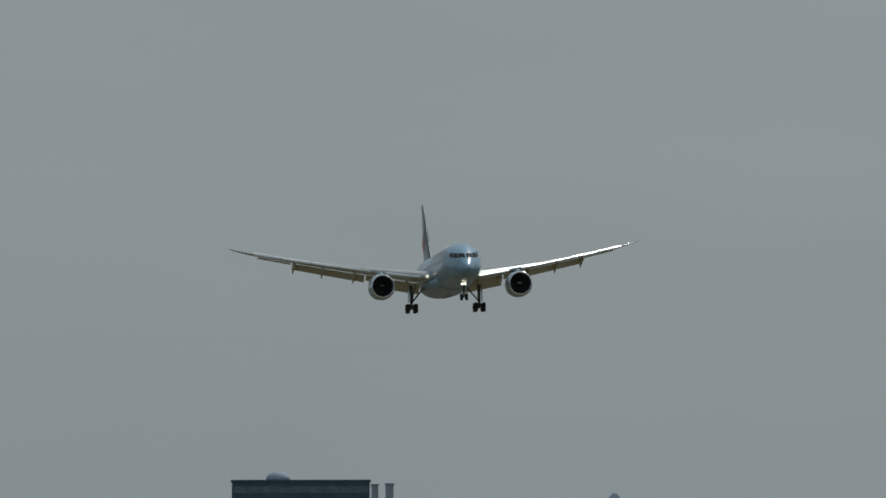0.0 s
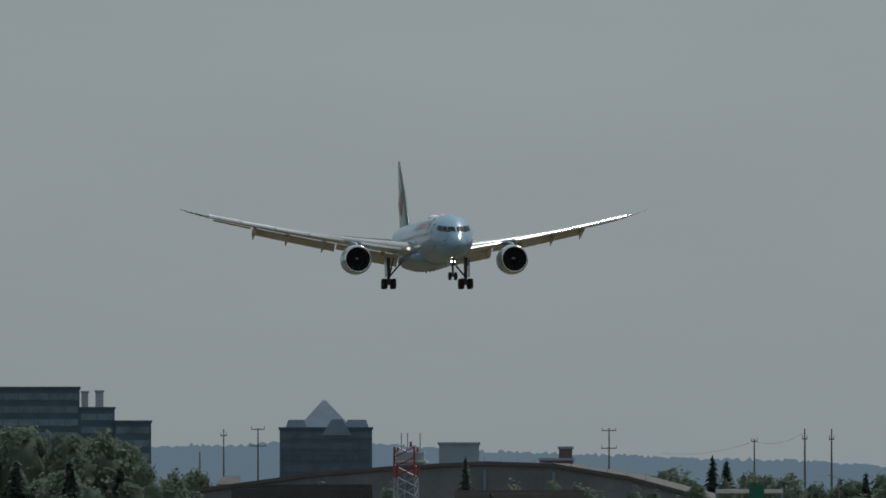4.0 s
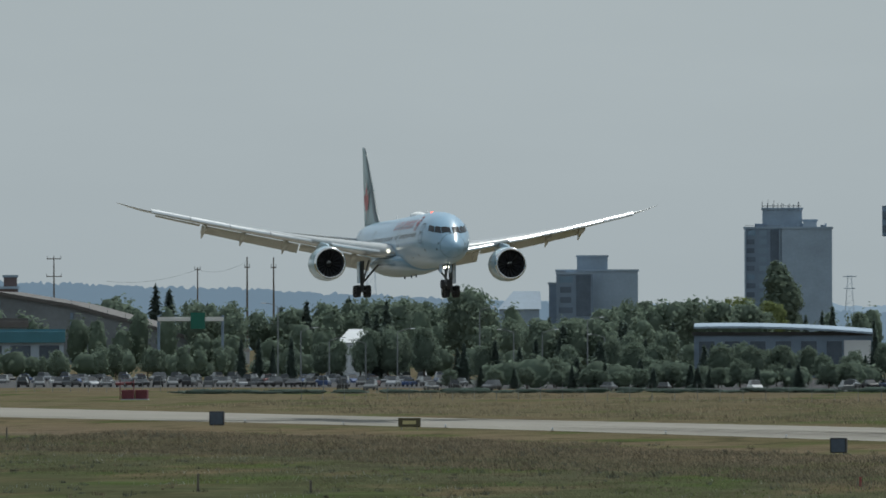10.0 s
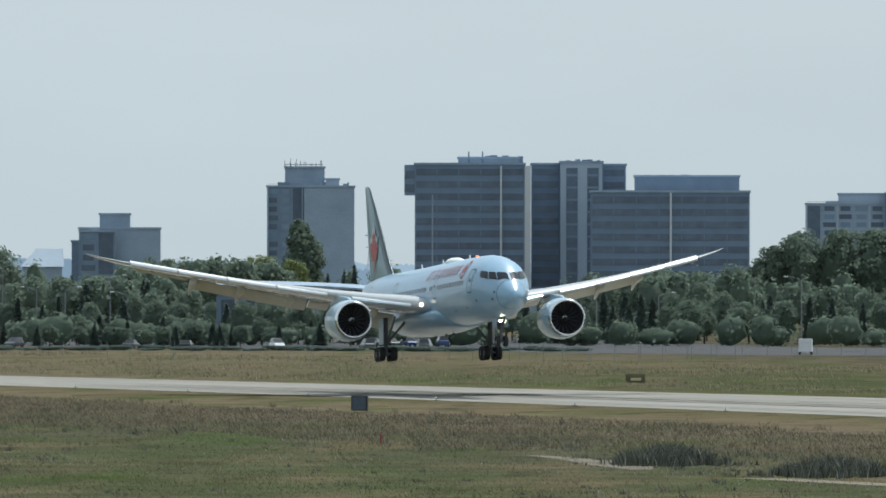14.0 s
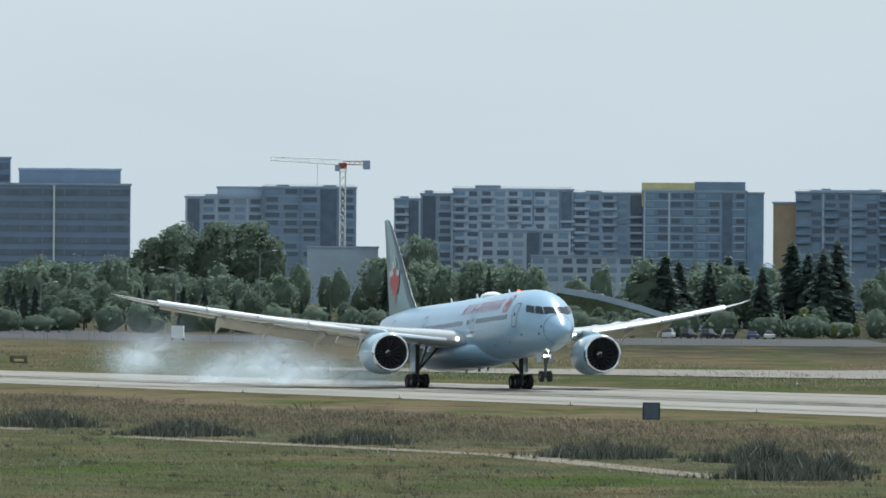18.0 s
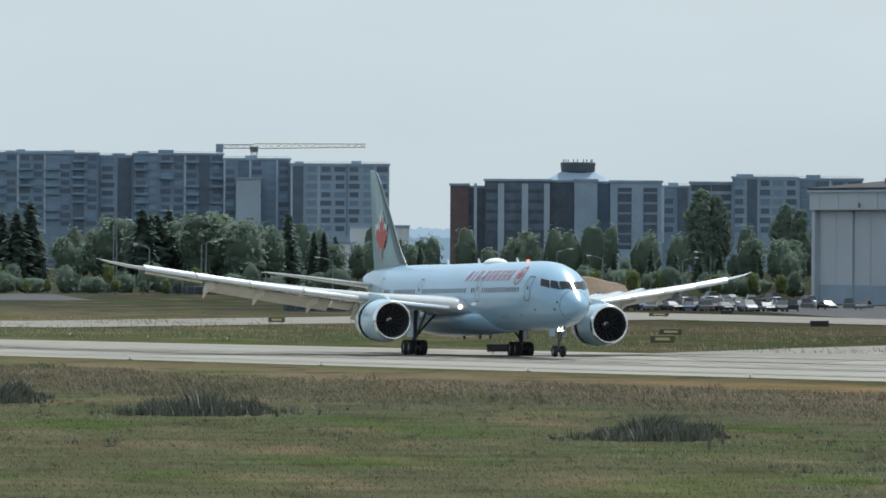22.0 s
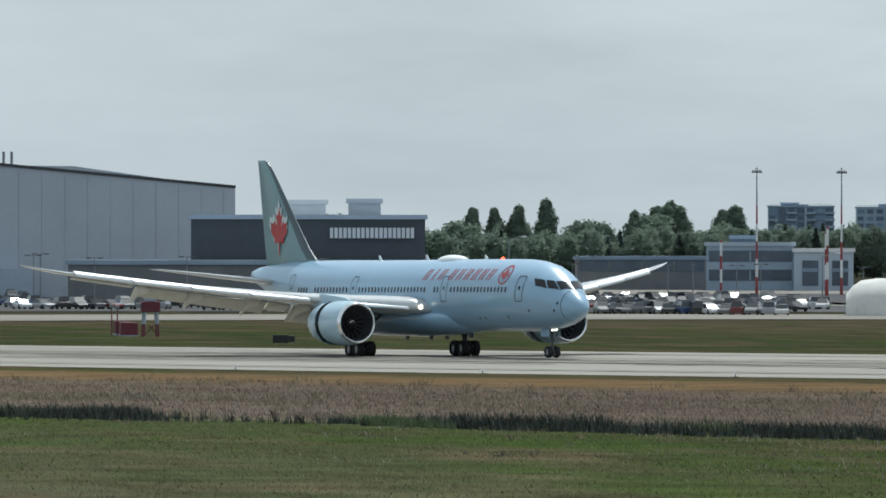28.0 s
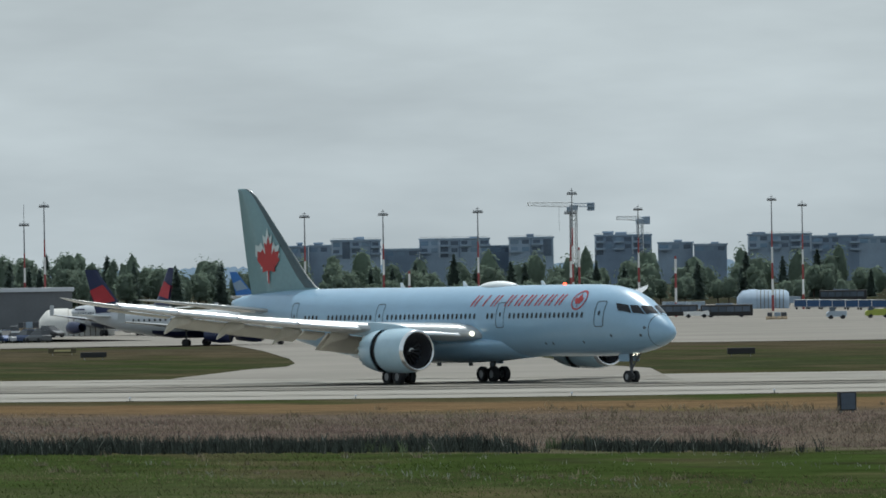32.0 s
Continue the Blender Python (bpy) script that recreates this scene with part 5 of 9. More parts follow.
def office_roofs():
    inv = ofm.inverted()
    p, q = inv @ Vector((-238.9, 3427.9, 0)), inv @ Vector((-203.3, 3430.2, 0))
    over = part("overhang", box(p.x - 3.4, p.x - 0.02, p.y + 0.2, p.y + 20, 39.5, 49.3), OFFSLAB, ofc, "overhanging top storeys")
    for i in range(2):
        part("window_band", box(p.x - 3.2, p.x - 0.1, p.y + 0.08, p.y + 0.25, 40.4 + 4.4 * i, 43.0 + 4.4 * i), OFFGLASS, over)
    part("corner_shaft", box(p.x + 5.5, p.x + 6.0, p.y - 0.35, p.y - 0.02, 9, 39.5), CONC, ofc)
    part("pale_base", box(p.x, p.x + 62, p.y - 2.5, p.y - 0.3, 0, 9.4), CONC, ofc, "pale ground storey")
    rnd = random.Random(12)
    for x0, x1, z in ((p.x + 16, p.x + 34, 51.4), (p.x + 48, p.x + 60, 50.1), (p.x + 74, p.x + 100, 45.3)):
        for _ in range(7):
            a = rnd.uniform(x0, x1)
            part("roof_plant", box(a, a + rnd.uniform(0.8, 3.0), p.y + 14, p.y + 17, z - 1.5, z + rnd.uniform(0.5, 1.6)), rnd.choice((SLATE, CONCD)), ofc)
    for a in (p.x + 17.5, p.x + 22.0):
        part("roof_mast", tube((a, p.y + 12, 50), (a, p.y + 12, 53.8), 0.35, 0.2, 6), SLATE, ofc)


office_roofs()
part("white_stair_core", box(0, 2.0, -0.4, 4, 0, 49), WHITEW, ofc).location = ofm.inverted() @ Vector((-203.3, 3430.2, 0))
part("white_fin", box(-0.3, 0.3, -0.4, 0.2, 0, 40), WHITEW, ofc).location = ofm.inverted() @ Vector((-154.4, 3399.8, 0))
part("white_fin", box(-0.3, 0.3, -0.4, 0.2, 0, 49), WHITEW, ofc).location = ofm.inverted() @ Vector((-210.9, 3428.7, 0))


def curved_station():
    l, r = (-186.2, 2130.5, 8.4), (-151.2, 2133.3, 8.3)
    th, m = building("low_modern_station", "low building with a long pale curved roof", "station", [(l, r, 16, SLATE, "plain", dict(roof=DARKROOF))])
    w = (m.inverted() @ Vector(r)).x
    rr = []
    for i in range(9):
        t = i / 8
        z = l[2] + 1.6 * (1 - (t - 0.2) ** 2 * 1.2)
        rr.append([(w * t, -1.6, z - 0.2), (w * t, 17, z + 0.5), (w * t, 17, z + 0.9), (w * t, -1.6, z + 0.2)])
    part("curved_roof", loft(rr), CONCD, th, "pale curved roof")
    for i in range(7):
        part("window", box(w * (i + 0.2) / 7, w * (i + 0.8) / 7, -0.12, 0.05, 2.0, l[2] - 1.2), GLAZE, th)
    part("white_end_wall", box(w * 0.84, w * 0.99, -0.3, 0, 0, l[2] - 1.0), WHITEW, th)


curved_station()

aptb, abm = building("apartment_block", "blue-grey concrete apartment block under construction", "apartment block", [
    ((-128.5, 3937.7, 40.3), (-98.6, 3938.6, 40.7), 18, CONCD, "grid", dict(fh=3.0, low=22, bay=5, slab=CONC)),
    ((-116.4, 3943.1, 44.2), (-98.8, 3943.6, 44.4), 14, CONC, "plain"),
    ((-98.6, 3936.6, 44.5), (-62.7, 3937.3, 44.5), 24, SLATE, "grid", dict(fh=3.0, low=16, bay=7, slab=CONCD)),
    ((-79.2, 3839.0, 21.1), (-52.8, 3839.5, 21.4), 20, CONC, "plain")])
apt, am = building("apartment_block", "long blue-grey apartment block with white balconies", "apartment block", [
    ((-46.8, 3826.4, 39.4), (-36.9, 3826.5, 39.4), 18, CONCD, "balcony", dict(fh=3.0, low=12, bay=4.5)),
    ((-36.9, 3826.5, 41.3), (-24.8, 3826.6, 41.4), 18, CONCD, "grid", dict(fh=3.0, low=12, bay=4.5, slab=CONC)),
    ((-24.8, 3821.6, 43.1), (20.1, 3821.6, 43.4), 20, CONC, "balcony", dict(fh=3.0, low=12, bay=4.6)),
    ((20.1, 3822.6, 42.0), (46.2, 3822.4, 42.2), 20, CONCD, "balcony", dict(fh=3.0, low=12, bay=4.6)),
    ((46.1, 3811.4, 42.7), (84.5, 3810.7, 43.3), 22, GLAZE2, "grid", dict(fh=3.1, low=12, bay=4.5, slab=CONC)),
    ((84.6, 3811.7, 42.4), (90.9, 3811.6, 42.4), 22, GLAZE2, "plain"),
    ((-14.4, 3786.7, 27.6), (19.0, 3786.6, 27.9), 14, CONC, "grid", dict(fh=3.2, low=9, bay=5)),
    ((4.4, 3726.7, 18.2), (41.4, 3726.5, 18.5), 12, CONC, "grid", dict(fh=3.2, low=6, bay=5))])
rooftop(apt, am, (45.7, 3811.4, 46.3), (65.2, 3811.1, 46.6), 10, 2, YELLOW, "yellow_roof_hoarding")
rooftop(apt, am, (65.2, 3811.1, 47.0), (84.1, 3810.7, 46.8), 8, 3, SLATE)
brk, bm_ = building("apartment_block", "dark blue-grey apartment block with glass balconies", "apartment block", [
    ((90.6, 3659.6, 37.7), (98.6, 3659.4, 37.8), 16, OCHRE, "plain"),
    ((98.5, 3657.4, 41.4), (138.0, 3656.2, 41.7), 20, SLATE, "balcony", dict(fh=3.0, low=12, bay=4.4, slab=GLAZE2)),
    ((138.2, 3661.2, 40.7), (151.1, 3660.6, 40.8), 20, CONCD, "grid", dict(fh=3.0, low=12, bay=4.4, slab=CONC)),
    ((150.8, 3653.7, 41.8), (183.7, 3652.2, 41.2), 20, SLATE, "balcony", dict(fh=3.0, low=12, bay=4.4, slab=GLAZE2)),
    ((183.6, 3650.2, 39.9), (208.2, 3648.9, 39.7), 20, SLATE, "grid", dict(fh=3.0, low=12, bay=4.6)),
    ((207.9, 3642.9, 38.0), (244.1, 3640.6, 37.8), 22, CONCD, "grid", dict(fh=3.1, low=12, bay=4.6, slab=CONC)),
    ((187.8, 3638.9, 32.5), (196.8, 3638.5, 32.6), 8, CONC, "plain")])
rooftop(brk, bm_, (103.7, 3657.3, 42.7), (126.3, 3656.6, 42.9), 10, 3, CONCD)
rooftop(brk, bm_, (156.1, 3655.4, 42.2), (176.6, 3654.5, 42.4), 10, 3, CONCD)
building("white_warehouse", "low white warehouse wall", "warehouse", [((206.3, 3265.9, 14.7), (225.8, 3264.6, 14.8), 20, WHITEW, "plain"), ((195.7, 3256.5, 9.3), (205.7, 3255.9, 9.4), 20, WHITEW, "plain")])


def crown_hotel():
    l, r = (227.1, 3094.6, 27.6), (293.2, 3089.2, 28.6)
    th, m = building("crown_roof_hotel", "dark brown hotel with white vertical fins and a round rooftop restaurant", "hotel", [
        (l, (232.8, 3094.2, 27.7), 22, BRICK, "plain"),
        ((232.9, 3096.2, 27.0), (238.0, 3095.8, 27.0), 22, GLAZE, "plain"),
        ((237.7, 3091.8, 29.1), (258.3, 3090.2, 29.2), 22, GLAZE, "bands", dict(glass=GLAZE3, fh=3.2, low=10, bay=6)),
        ((258.4, 3092.2, 28.8), (265.9, 3091.6, 28.9), 22, GLAZE, "plain"),
        ((265.2, 3083.6, 29.2), (272.3, 3083.0, 29.2), 22, CONCD, "plain"),
        ((272.6, 3087.0, 28.5), (276.7, 3086.7, 28.5), 22, SLATE, "plain"),
        ((276.2, 3080.7, 29.0), (292.2, 3079.2, 28.6), 22, CONCD, "fins", dict(fh=3.2, low=8, bay=7))])
    inv = m.inverted()
    for a, b in ((687, 698), (729, 740), (768, 778), (645, 650)):
        p, q = Vector((237.7, 3091.8, 28.4)), Vector((258.3, 3090.2, 28.5))
        x0, x1 = [(inv @ (p + (k - 664) / 116.0 * (q - p))).x for k in (a, b)]
        y = (inv @ p).y
        part("white_fin", box(x0, x1, y - 0.5, y + 0.1, 0, p.z), CONC, th, "pale vertical fin")
    for a, b in ((915, 940), (947, 972)):
        p, q = Vector((276.2, 3080.7, 25.8)), Vector((292.2, 3079.2, 25.9))
        x0, x1 = [(inv @ (p + (k - 885) / 91.0 * (q - p))).x for k in (a, b)]
        y = (inv @ p).y
        part("window_strip", box(x0, x1, y - 0.12, y + 0.05, 4, p.z), GLAZE, th)
    p, q, base = inv @ Vector((262.4, 3101.9, 34.8)), inv @ Vector((273.1, 3101.0, 34.8)), inv @ Vector((267.8, 3101.5, 31.8))
    foot = inv @ Vector((267.8, 3101.5, 29.3))
    cx, cy, rad = 0.5 * (p.x + q.x), 11.0, 0.5 * (q.x - p.x)
    n = 24
    rings = [[(cx + k * math.cos(2 * math.pi * i / n), cy + k * 0.8 * math.sin(2 * math.pi * i / n), z) for i in range(n)] for z, k in ((foot.z - 0.5, rad * 2.1), (base.z + 0.3, rad * 1.05))]
    part("cone_roof", loft(rings), CONCD, th, "grey metal conical roof")
    rings = [[(cx + k * math.cos(2 * math.pi * i / n), cy + k * math.sin(2 * math.pi * i / n), z) for i in range(n)] for z, k in ((base.z, rad * 0.9), (base.z + 0.6, rad * 0.98), (p.z, rad * 1.03), (p.z + 0.4, rad))]
    part("round_restaurant", loft(rings), BLUEHANG, th, "dark round rooftop restaurant")
    for i in range(9):
        a = 2 * math.pi * i / 9 + 0.2
        part("roof_mast", tube((cx + rad * 0.85 * math.cos(a), cy + rad * 0.85 * math.sin(a), p.z), (cx + rad * 0.85 * math.cos(a), cy + rad * 0.85 * math.sin(a), p.z + 1.4), 0.18, n=5), SLATE, th)


crown_hotel()
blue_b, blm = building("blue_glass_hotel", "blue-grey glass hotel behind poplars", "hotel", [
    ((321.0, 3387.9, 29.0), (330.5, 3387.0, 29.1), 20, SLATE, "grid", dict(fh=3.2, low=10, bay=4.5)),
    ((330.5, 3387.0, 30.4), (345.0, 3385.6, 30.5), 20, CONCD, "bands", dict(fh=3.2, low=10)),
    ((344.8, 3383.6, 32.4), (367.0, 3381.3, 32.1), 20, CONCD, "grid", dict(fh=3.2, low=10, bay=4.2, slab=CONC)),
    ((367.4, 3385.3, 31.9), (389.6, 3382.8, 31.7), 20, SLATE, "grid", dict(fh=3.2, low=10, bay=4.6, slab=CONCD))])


# ---- the hangar and what stands round it ----
def hangar():
    """Shallow gable roof along the door front; the gable wall turns towards the apron."""
    a, c = Vector((179.5, 1605.3, 0)), Vector((228.2, 1401.0, 0))
    m = Matrix.Translation(a) @ Matrix.Rotation(math.atan2(c.y - a.y, c.x - a.x), 4, "Z")
    th = empty("hangar", m, "large white metal hangar with one dark open bay", "hangar")
    w, top, gl = 210.0, 18.9, 15.6
    dl, dr, ridge, deep, zr, zf = 98.5, 158.5, 29.0, 72.0, 21.5, 17.9
    part("door_lintel", box(0, w, 0, 3, gl, top, 0.05), HANGWALL, th, "pale metal fascia over the doors")
    part("gutter", box(-0.3, w + 0.3, -0.35, -0.02, top - 0.35, top), CONC, th)
    for i in range(22):
        x = w * (i + 0.5) / 22
        part("fascia_rib", box(x - 0.08, x + 0.08, -0.10, -0.003, gl + 0.1, top - 0.4), HANGWALL, th)
    part("corner_post", box(0, 1.6, 0.4, 3, 0, gl), HANGWALL, th)
    part("corner_post", box(w - 1.6, w, 0.4, 3, 0, gl), HANGWALL, th)
    n = 6
    for i in range(n):
        x0, x1 = 1.6 + (dl - 1.6) * i / n, 1.6 + (dl - 1.6) * (i + 1) / n
        leaf = part("door_leaf", box(x0 + 0.05, x1 - 0.05, 1.3 + 0.3 * (i % 2), 1.6 + 0.3 * (i % 2), 0, gl), HANGWALL, th, "white sliding door leaf")
        part("dark_skirting", box(x0 + 0.05, x1 - 0.05, 1.25 + 0.3 * (i % 2), 1.29 + 0.3 * (i % 2), 0, 3.2), CONCD, leaf)
        part("seam", box(0.5 * (x0 + x1) - 0.06, 0.5 * (x0 + x1) + 0.06, 1.22 + 0.3 * (i % 2), 1.29 + 0.3 * (i % 2), 3.3, gl), HANGWALL, leaf)
    # dark sheet closing the bay, painted as the shade of the hangar's inside
    part("dark_interior", box(dl, dr, 3.2, 3.5, 0, gl), BAYSHADE, th)
    part("lower_door_panel", box(dl + 0.05, dr - 0.05, 2.5, 2.8, 0, 5.2), HANGWALL, th, "pale panel across the foot of the open bay")
    for i in range(3):
        x0, x1 = dr + (w - 1.6 - dr) * i / 3, dr + (w - 1.6 - dr) * (i + 1) / 3
        part("door_leaf", box(x0 + 0.05, x1 - 0.05, 1.3 + 0.3 * (i % 2), 1.6 + 0.3 * (i % 2), 0, gl), HANGWALL, th, "white sliding door leaf")
    for k in (0.12, 0.30, 0.36, 0.62, 0.86):
        part("wall_lamp", box(w * k - 0.15, w * k + 0.15, -0.45, -0.11, gl + 0.4, gl + 1.1), STEEL, th)
    gable = loft([[(x, 0, 0), (x, deep, 0), (x, deep, zf), (x, ridge * 1.5, zr - 0.1), (x, ridge, zr), (x, 0, top)] for x in (w, w + 0.5)])
    wall = part("gable_wall", gable, HANGWALL, th, "long white corrugated gable wall")
    for i in range(18):
        y = deep * (i + 0.5) / 18
        z = top + (zr - top) * y / ridge if y < ridge else zr + (zf - zr) * (y - ridge) / (deep - ridge)
        part("wall_rib", box(w + 0.503, w + 0.58, y - 0.07, y + 0.07, 0, z - 0.3), HANGWALL, wall)
    part("back_wall", box(0, w, deep - 0.4, deep, 0, zf - 0.2), HANGWALL, th)
    part("end_wall", loft([[(x, 3, 0), (x, deep, 0), (x, deep, zf), (x, ridge, zr), (x, 3, top)] for x in (0, 0.5)]), HANGWALL, th)
    part("roof", loft([[(x, -0.2, top + 0.05), (x, ridge, zr + 0.05), (x, deep, zf + 0.05), (x, deep, zf + 0.5), (x, ridge, zr + 0.5), (x, -0.2, top + 0.4)] for x in (-0.3, w + 0.7)]), ROOFBROWN, th, "brown-grey shallow felt roof")
    for k in (0.10, 0.16, 0.21, 0.30, 0.36, 0.45, 0.55, 0.66, 0.75, 0.93):
        part("roof_vent", tube((w * k, 6, top + 0.5), (w * k, 6, top + 2.0), 0.3, n=8), STEEL, th)
    for d in (0, 2.2, 4.4, 6.0):
        part("roof_stack", tube((w - 3 - 0.3 * d, ridge + d, zr), (w - 3 - 0.3 * d, ridge + d, zr + 2.2), 0.22, n=6), STEEL, th)
    part("roof_hut", box(w * 0.62, w * 0.68, ridge - 4, ridge + 2, zr, zr + 0.9, 0.05), CONC, th)
    part("equipment_hut", box(w - 2, w + 3, -6, -1.2, 0, 4, 0.05), CONC, th)
    part("plant_room", box(w + 1, w + 6, 26, 34, 0, 5, 0.05), CONC, th)


hangar()
annex, anm = building("dark_workshop", "low dark corrugated workshop with a window strip under its roof", "workshop", [
    ((275.7, 1336.7, 12.8), (310.9, 1329.6, 12.8), 30, BLUEHANG, "plain", dict(roof=CONC)),
    ((254.5, 1325.3, 5.9), (308.3, 1314.7, 5.8), 14, SIGNBROWN, "plain", dict(roof=CONCD)),
    ((295.6, 1363.4, 15.2), (302.0, 1362.1, 15.2), 12, WHITEW, "plain", dict(roof=WHITEW)),
    ((305.9, 1363.3, 15.4), (310.8, 1362.3, 15.4), 12, HANGWALL, "plain", dict(roof=HANGWALL))])
_a, _b = anm.inverted() @ Vector((296.3, 1331.6, 11.5)), anm.inverted() @ Vector((309.1, 1328.9, 9.9))
for i in range(19):
    part("window", box(_a.x + (_b.x - _a.x) * (i + 0.14) / 19, _a.x + (_b.x - _a.x) * (i + 0.86) / 19, _a.y - 0.15, _a.y + 0.1, _b.z, _a.z), WHITEW, annex, "bright clerestory window")
building("low_grey_building", "long low grey shed beside the car park", "airport building", [
    ((316.8, 1559.3, 5.6), (360.6, 1550.4, 4.8), 12, CONCD, "bands", dict(fh=2.8, low=0.5, roof=CONC)), ((421.2, 1704.5, 5.6), (445.4, 1698.8, 6.0), 14, SIGNBROWN, "bands", dict(fh=2.8, low=1, bay=3.5, roof=SLATE))])
building("grey_terminal_annex", "grey flat-roofed annex with narrow windows", "airport building", [
    ((440.6, 1679.4, 8.5), (456.8, 1675.4, 8.5), 14, CONCD, "bands", dict(fh=3.6, low=1, roof=CONC)), ((455.5, 1670.5, 8.0), (466.4, 1667.7, 6.7), 14, CONC, "fins", dict(fh=3.4, low=1, bay=4, roof=WHITEW)), ((446.0, 1682.0, 9.8), (450.5, 1681.0, 9.8), 5, SLATE, "plain")])
building("white_pitched_shed", "low white shed with a pale roof", "shed", [
    ((449.4, 1512.5, 4.9), (476.1, 1505.0, 4.4), 12, SIGNBROWN, "bands", dict(roof=WHITEW))])
building("low_concourse", "long low dark concourse beside the apron", "airport building", [
    ((479.8, 1353.1, 3.7), (525.8, 1337.7, 3.1), 14, SLATE, "bands", dict(fh=2.6, low=0.4, bay=3, roof=SLATE)), ((494.4, 1369.4, 4.9), (514.6, 1362.8, 4.6), 10, BLUEHANG, "plain", dict(roof=CONCD)), ((503.6, 1343.2, 4.3), (507.5, 1341.9, 3.7), 2, CONC, "plain")])
building("low_concourse", "long low grey concourse with a pale roof", "airport building", [
    ((428.4, 1430.8, 7.0), (455.3, 1423.3, 5.8), 14, SIGNBROWN, "plain", dict(roof=WHITEW))])

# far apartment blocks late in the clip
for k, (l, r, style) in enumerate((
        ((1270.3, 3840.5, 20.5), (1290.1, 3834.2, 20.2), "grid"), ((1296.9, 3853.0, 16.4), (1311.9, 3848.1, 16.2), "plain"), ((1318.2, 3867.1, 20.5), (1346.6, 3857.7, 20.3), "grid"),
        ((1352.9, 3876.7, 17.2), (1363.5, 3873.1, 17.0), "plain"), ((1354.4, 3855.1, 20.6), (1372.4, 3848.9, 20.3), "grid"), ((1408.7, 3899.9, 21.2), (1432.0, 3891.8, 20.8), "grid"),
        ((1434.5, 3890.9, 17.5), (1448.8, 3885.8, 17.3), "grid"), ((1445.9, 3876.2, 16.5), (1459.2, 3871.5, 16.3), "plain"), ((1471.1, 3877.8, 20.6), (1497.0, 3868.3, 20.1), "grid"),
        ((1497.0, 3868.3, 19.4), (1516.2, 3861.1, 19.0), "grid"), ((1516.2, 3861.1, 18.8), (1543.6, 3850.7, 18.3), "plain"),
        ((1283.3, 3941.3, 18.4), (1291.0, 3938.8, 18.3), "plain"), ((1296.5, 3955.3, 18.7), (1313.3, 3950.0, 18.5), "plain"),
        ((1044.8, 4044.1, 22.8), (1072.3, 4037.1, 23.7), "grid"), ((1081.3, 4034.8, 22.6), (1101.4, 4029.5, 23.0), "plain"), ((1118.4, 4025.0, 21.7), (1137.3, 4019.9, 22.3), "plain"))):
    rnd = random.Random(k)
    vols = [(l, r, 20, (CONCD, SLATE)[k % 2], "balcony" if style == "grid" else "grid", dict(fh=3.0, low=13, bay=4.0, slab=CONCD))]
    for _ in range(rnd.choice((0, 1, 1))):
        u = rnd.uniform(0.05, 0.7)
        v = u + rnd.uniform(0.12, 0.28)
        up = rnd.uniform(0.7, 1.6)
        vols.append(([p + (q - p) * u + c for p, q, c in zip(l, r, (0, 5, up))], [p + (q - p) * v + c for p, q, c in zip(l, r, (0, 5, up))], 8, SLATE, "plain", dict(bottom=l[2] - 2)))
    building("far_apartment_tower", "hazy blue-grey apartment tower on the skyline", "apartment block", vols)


# ---- masts, cranes and poles ----
def lattice(bm, a, b, w0, w1, n, r):
    """Four-legged lattice from a up or along to b."""
    a, b = Vector(a), Vector(b)
    d = (b - a).normalized()
    u = Vector((1, 0, 0)) if abs(d.x) < 0.9 else Vector((0, 0, 1))
    v = d.cross(u).normalized()
    u = v.cross(d).normalized()
    for i in range(n):
        p, q = a + (b - a) * i / n, a + (b - a) * (i + 1) / n
        wp, wq = w0 + (w1 - w0) * i / n, w0 + (w1 - w0) * (i + 1) / n
        cs = [(su, sv) for su, sv in ((-1, -1), (1, -1), (1, 1), (-1, 1))]
        for k in range(4):
            s, t = cs[k], cs[(k + 1) % 4]
            add_tube(bm, p + (u * s[0] + v * s[1]) * wp / 2, q + (u * s[0] + v * s[1]) * wq / 2, r, n=4, caps=False)
            add_tube(bm, p + (u * s[0] + v * s[1]) * wp / 2, q + (u * t[0] + v * t[1]) * wq / 2, r * 0.6, n=3, caps=False)


def tower_crane(base, jib_l, jib_r, h, jib_mat, label, cab=True, red=REDPAINT):
    """base x, y; jib ends x, y, z."""
    th = empty("tower_crane", Matrix.Translation((base[0], base[1], 0)), label, "crane")
    L, R = Vector(jib_l) - Vector((base[0], base[1], 0)), Vector(jib_r) - Vector((base[0], base[1], 0))
    bm = bmesh.new()
    lattice(bm, (0, 0, 0), (0, 0, h), 2.1, 2.1, 18, 0.24)
    part("mast", bm, WHITESTEEL, th, "pale lattice mast")
    z = h + 1.2
    bm = bmesh.new()
    lattice(bm, (0, 0, z + 0.6), (L.x, L.y, z + 0.6 + (L.z - h) * 0.3), 2.0, 1.3, 16, 0.15)
    part("jib", bm, jib_mat, th, "lattice jib")
    bm = bmesh.new()
    lattice(bm, (0, 0, z + 0.4), (R.x, R.y, z + 0.4), 1.4, 1.4, 5, 0.14)
    part("counter_jib", bm, red, th, "counter jib")
    part("slewing_unit", box(-1.5, 1.5, -1.2, 1.2, h - 0.6, h + 1.6, 0.1), red, th)
    part("counterweight", box(R.x - 1.6, R.x + 1.2, -0.9, 0.9, z - 2.0, z + 1.4, 0.1), CONCD, th)
    if cab:
        part("cab", box(-3.0, -1.3, -1.4, 0.4, h - 1.6, h + 0.8, 0.1), CONCD, th)
        part("hook_cable", tube((L.x * 0.35, 0, h - 9), (L.x * 0.35, 0, z), 0.07, n=4), STEEL, th)
    return th


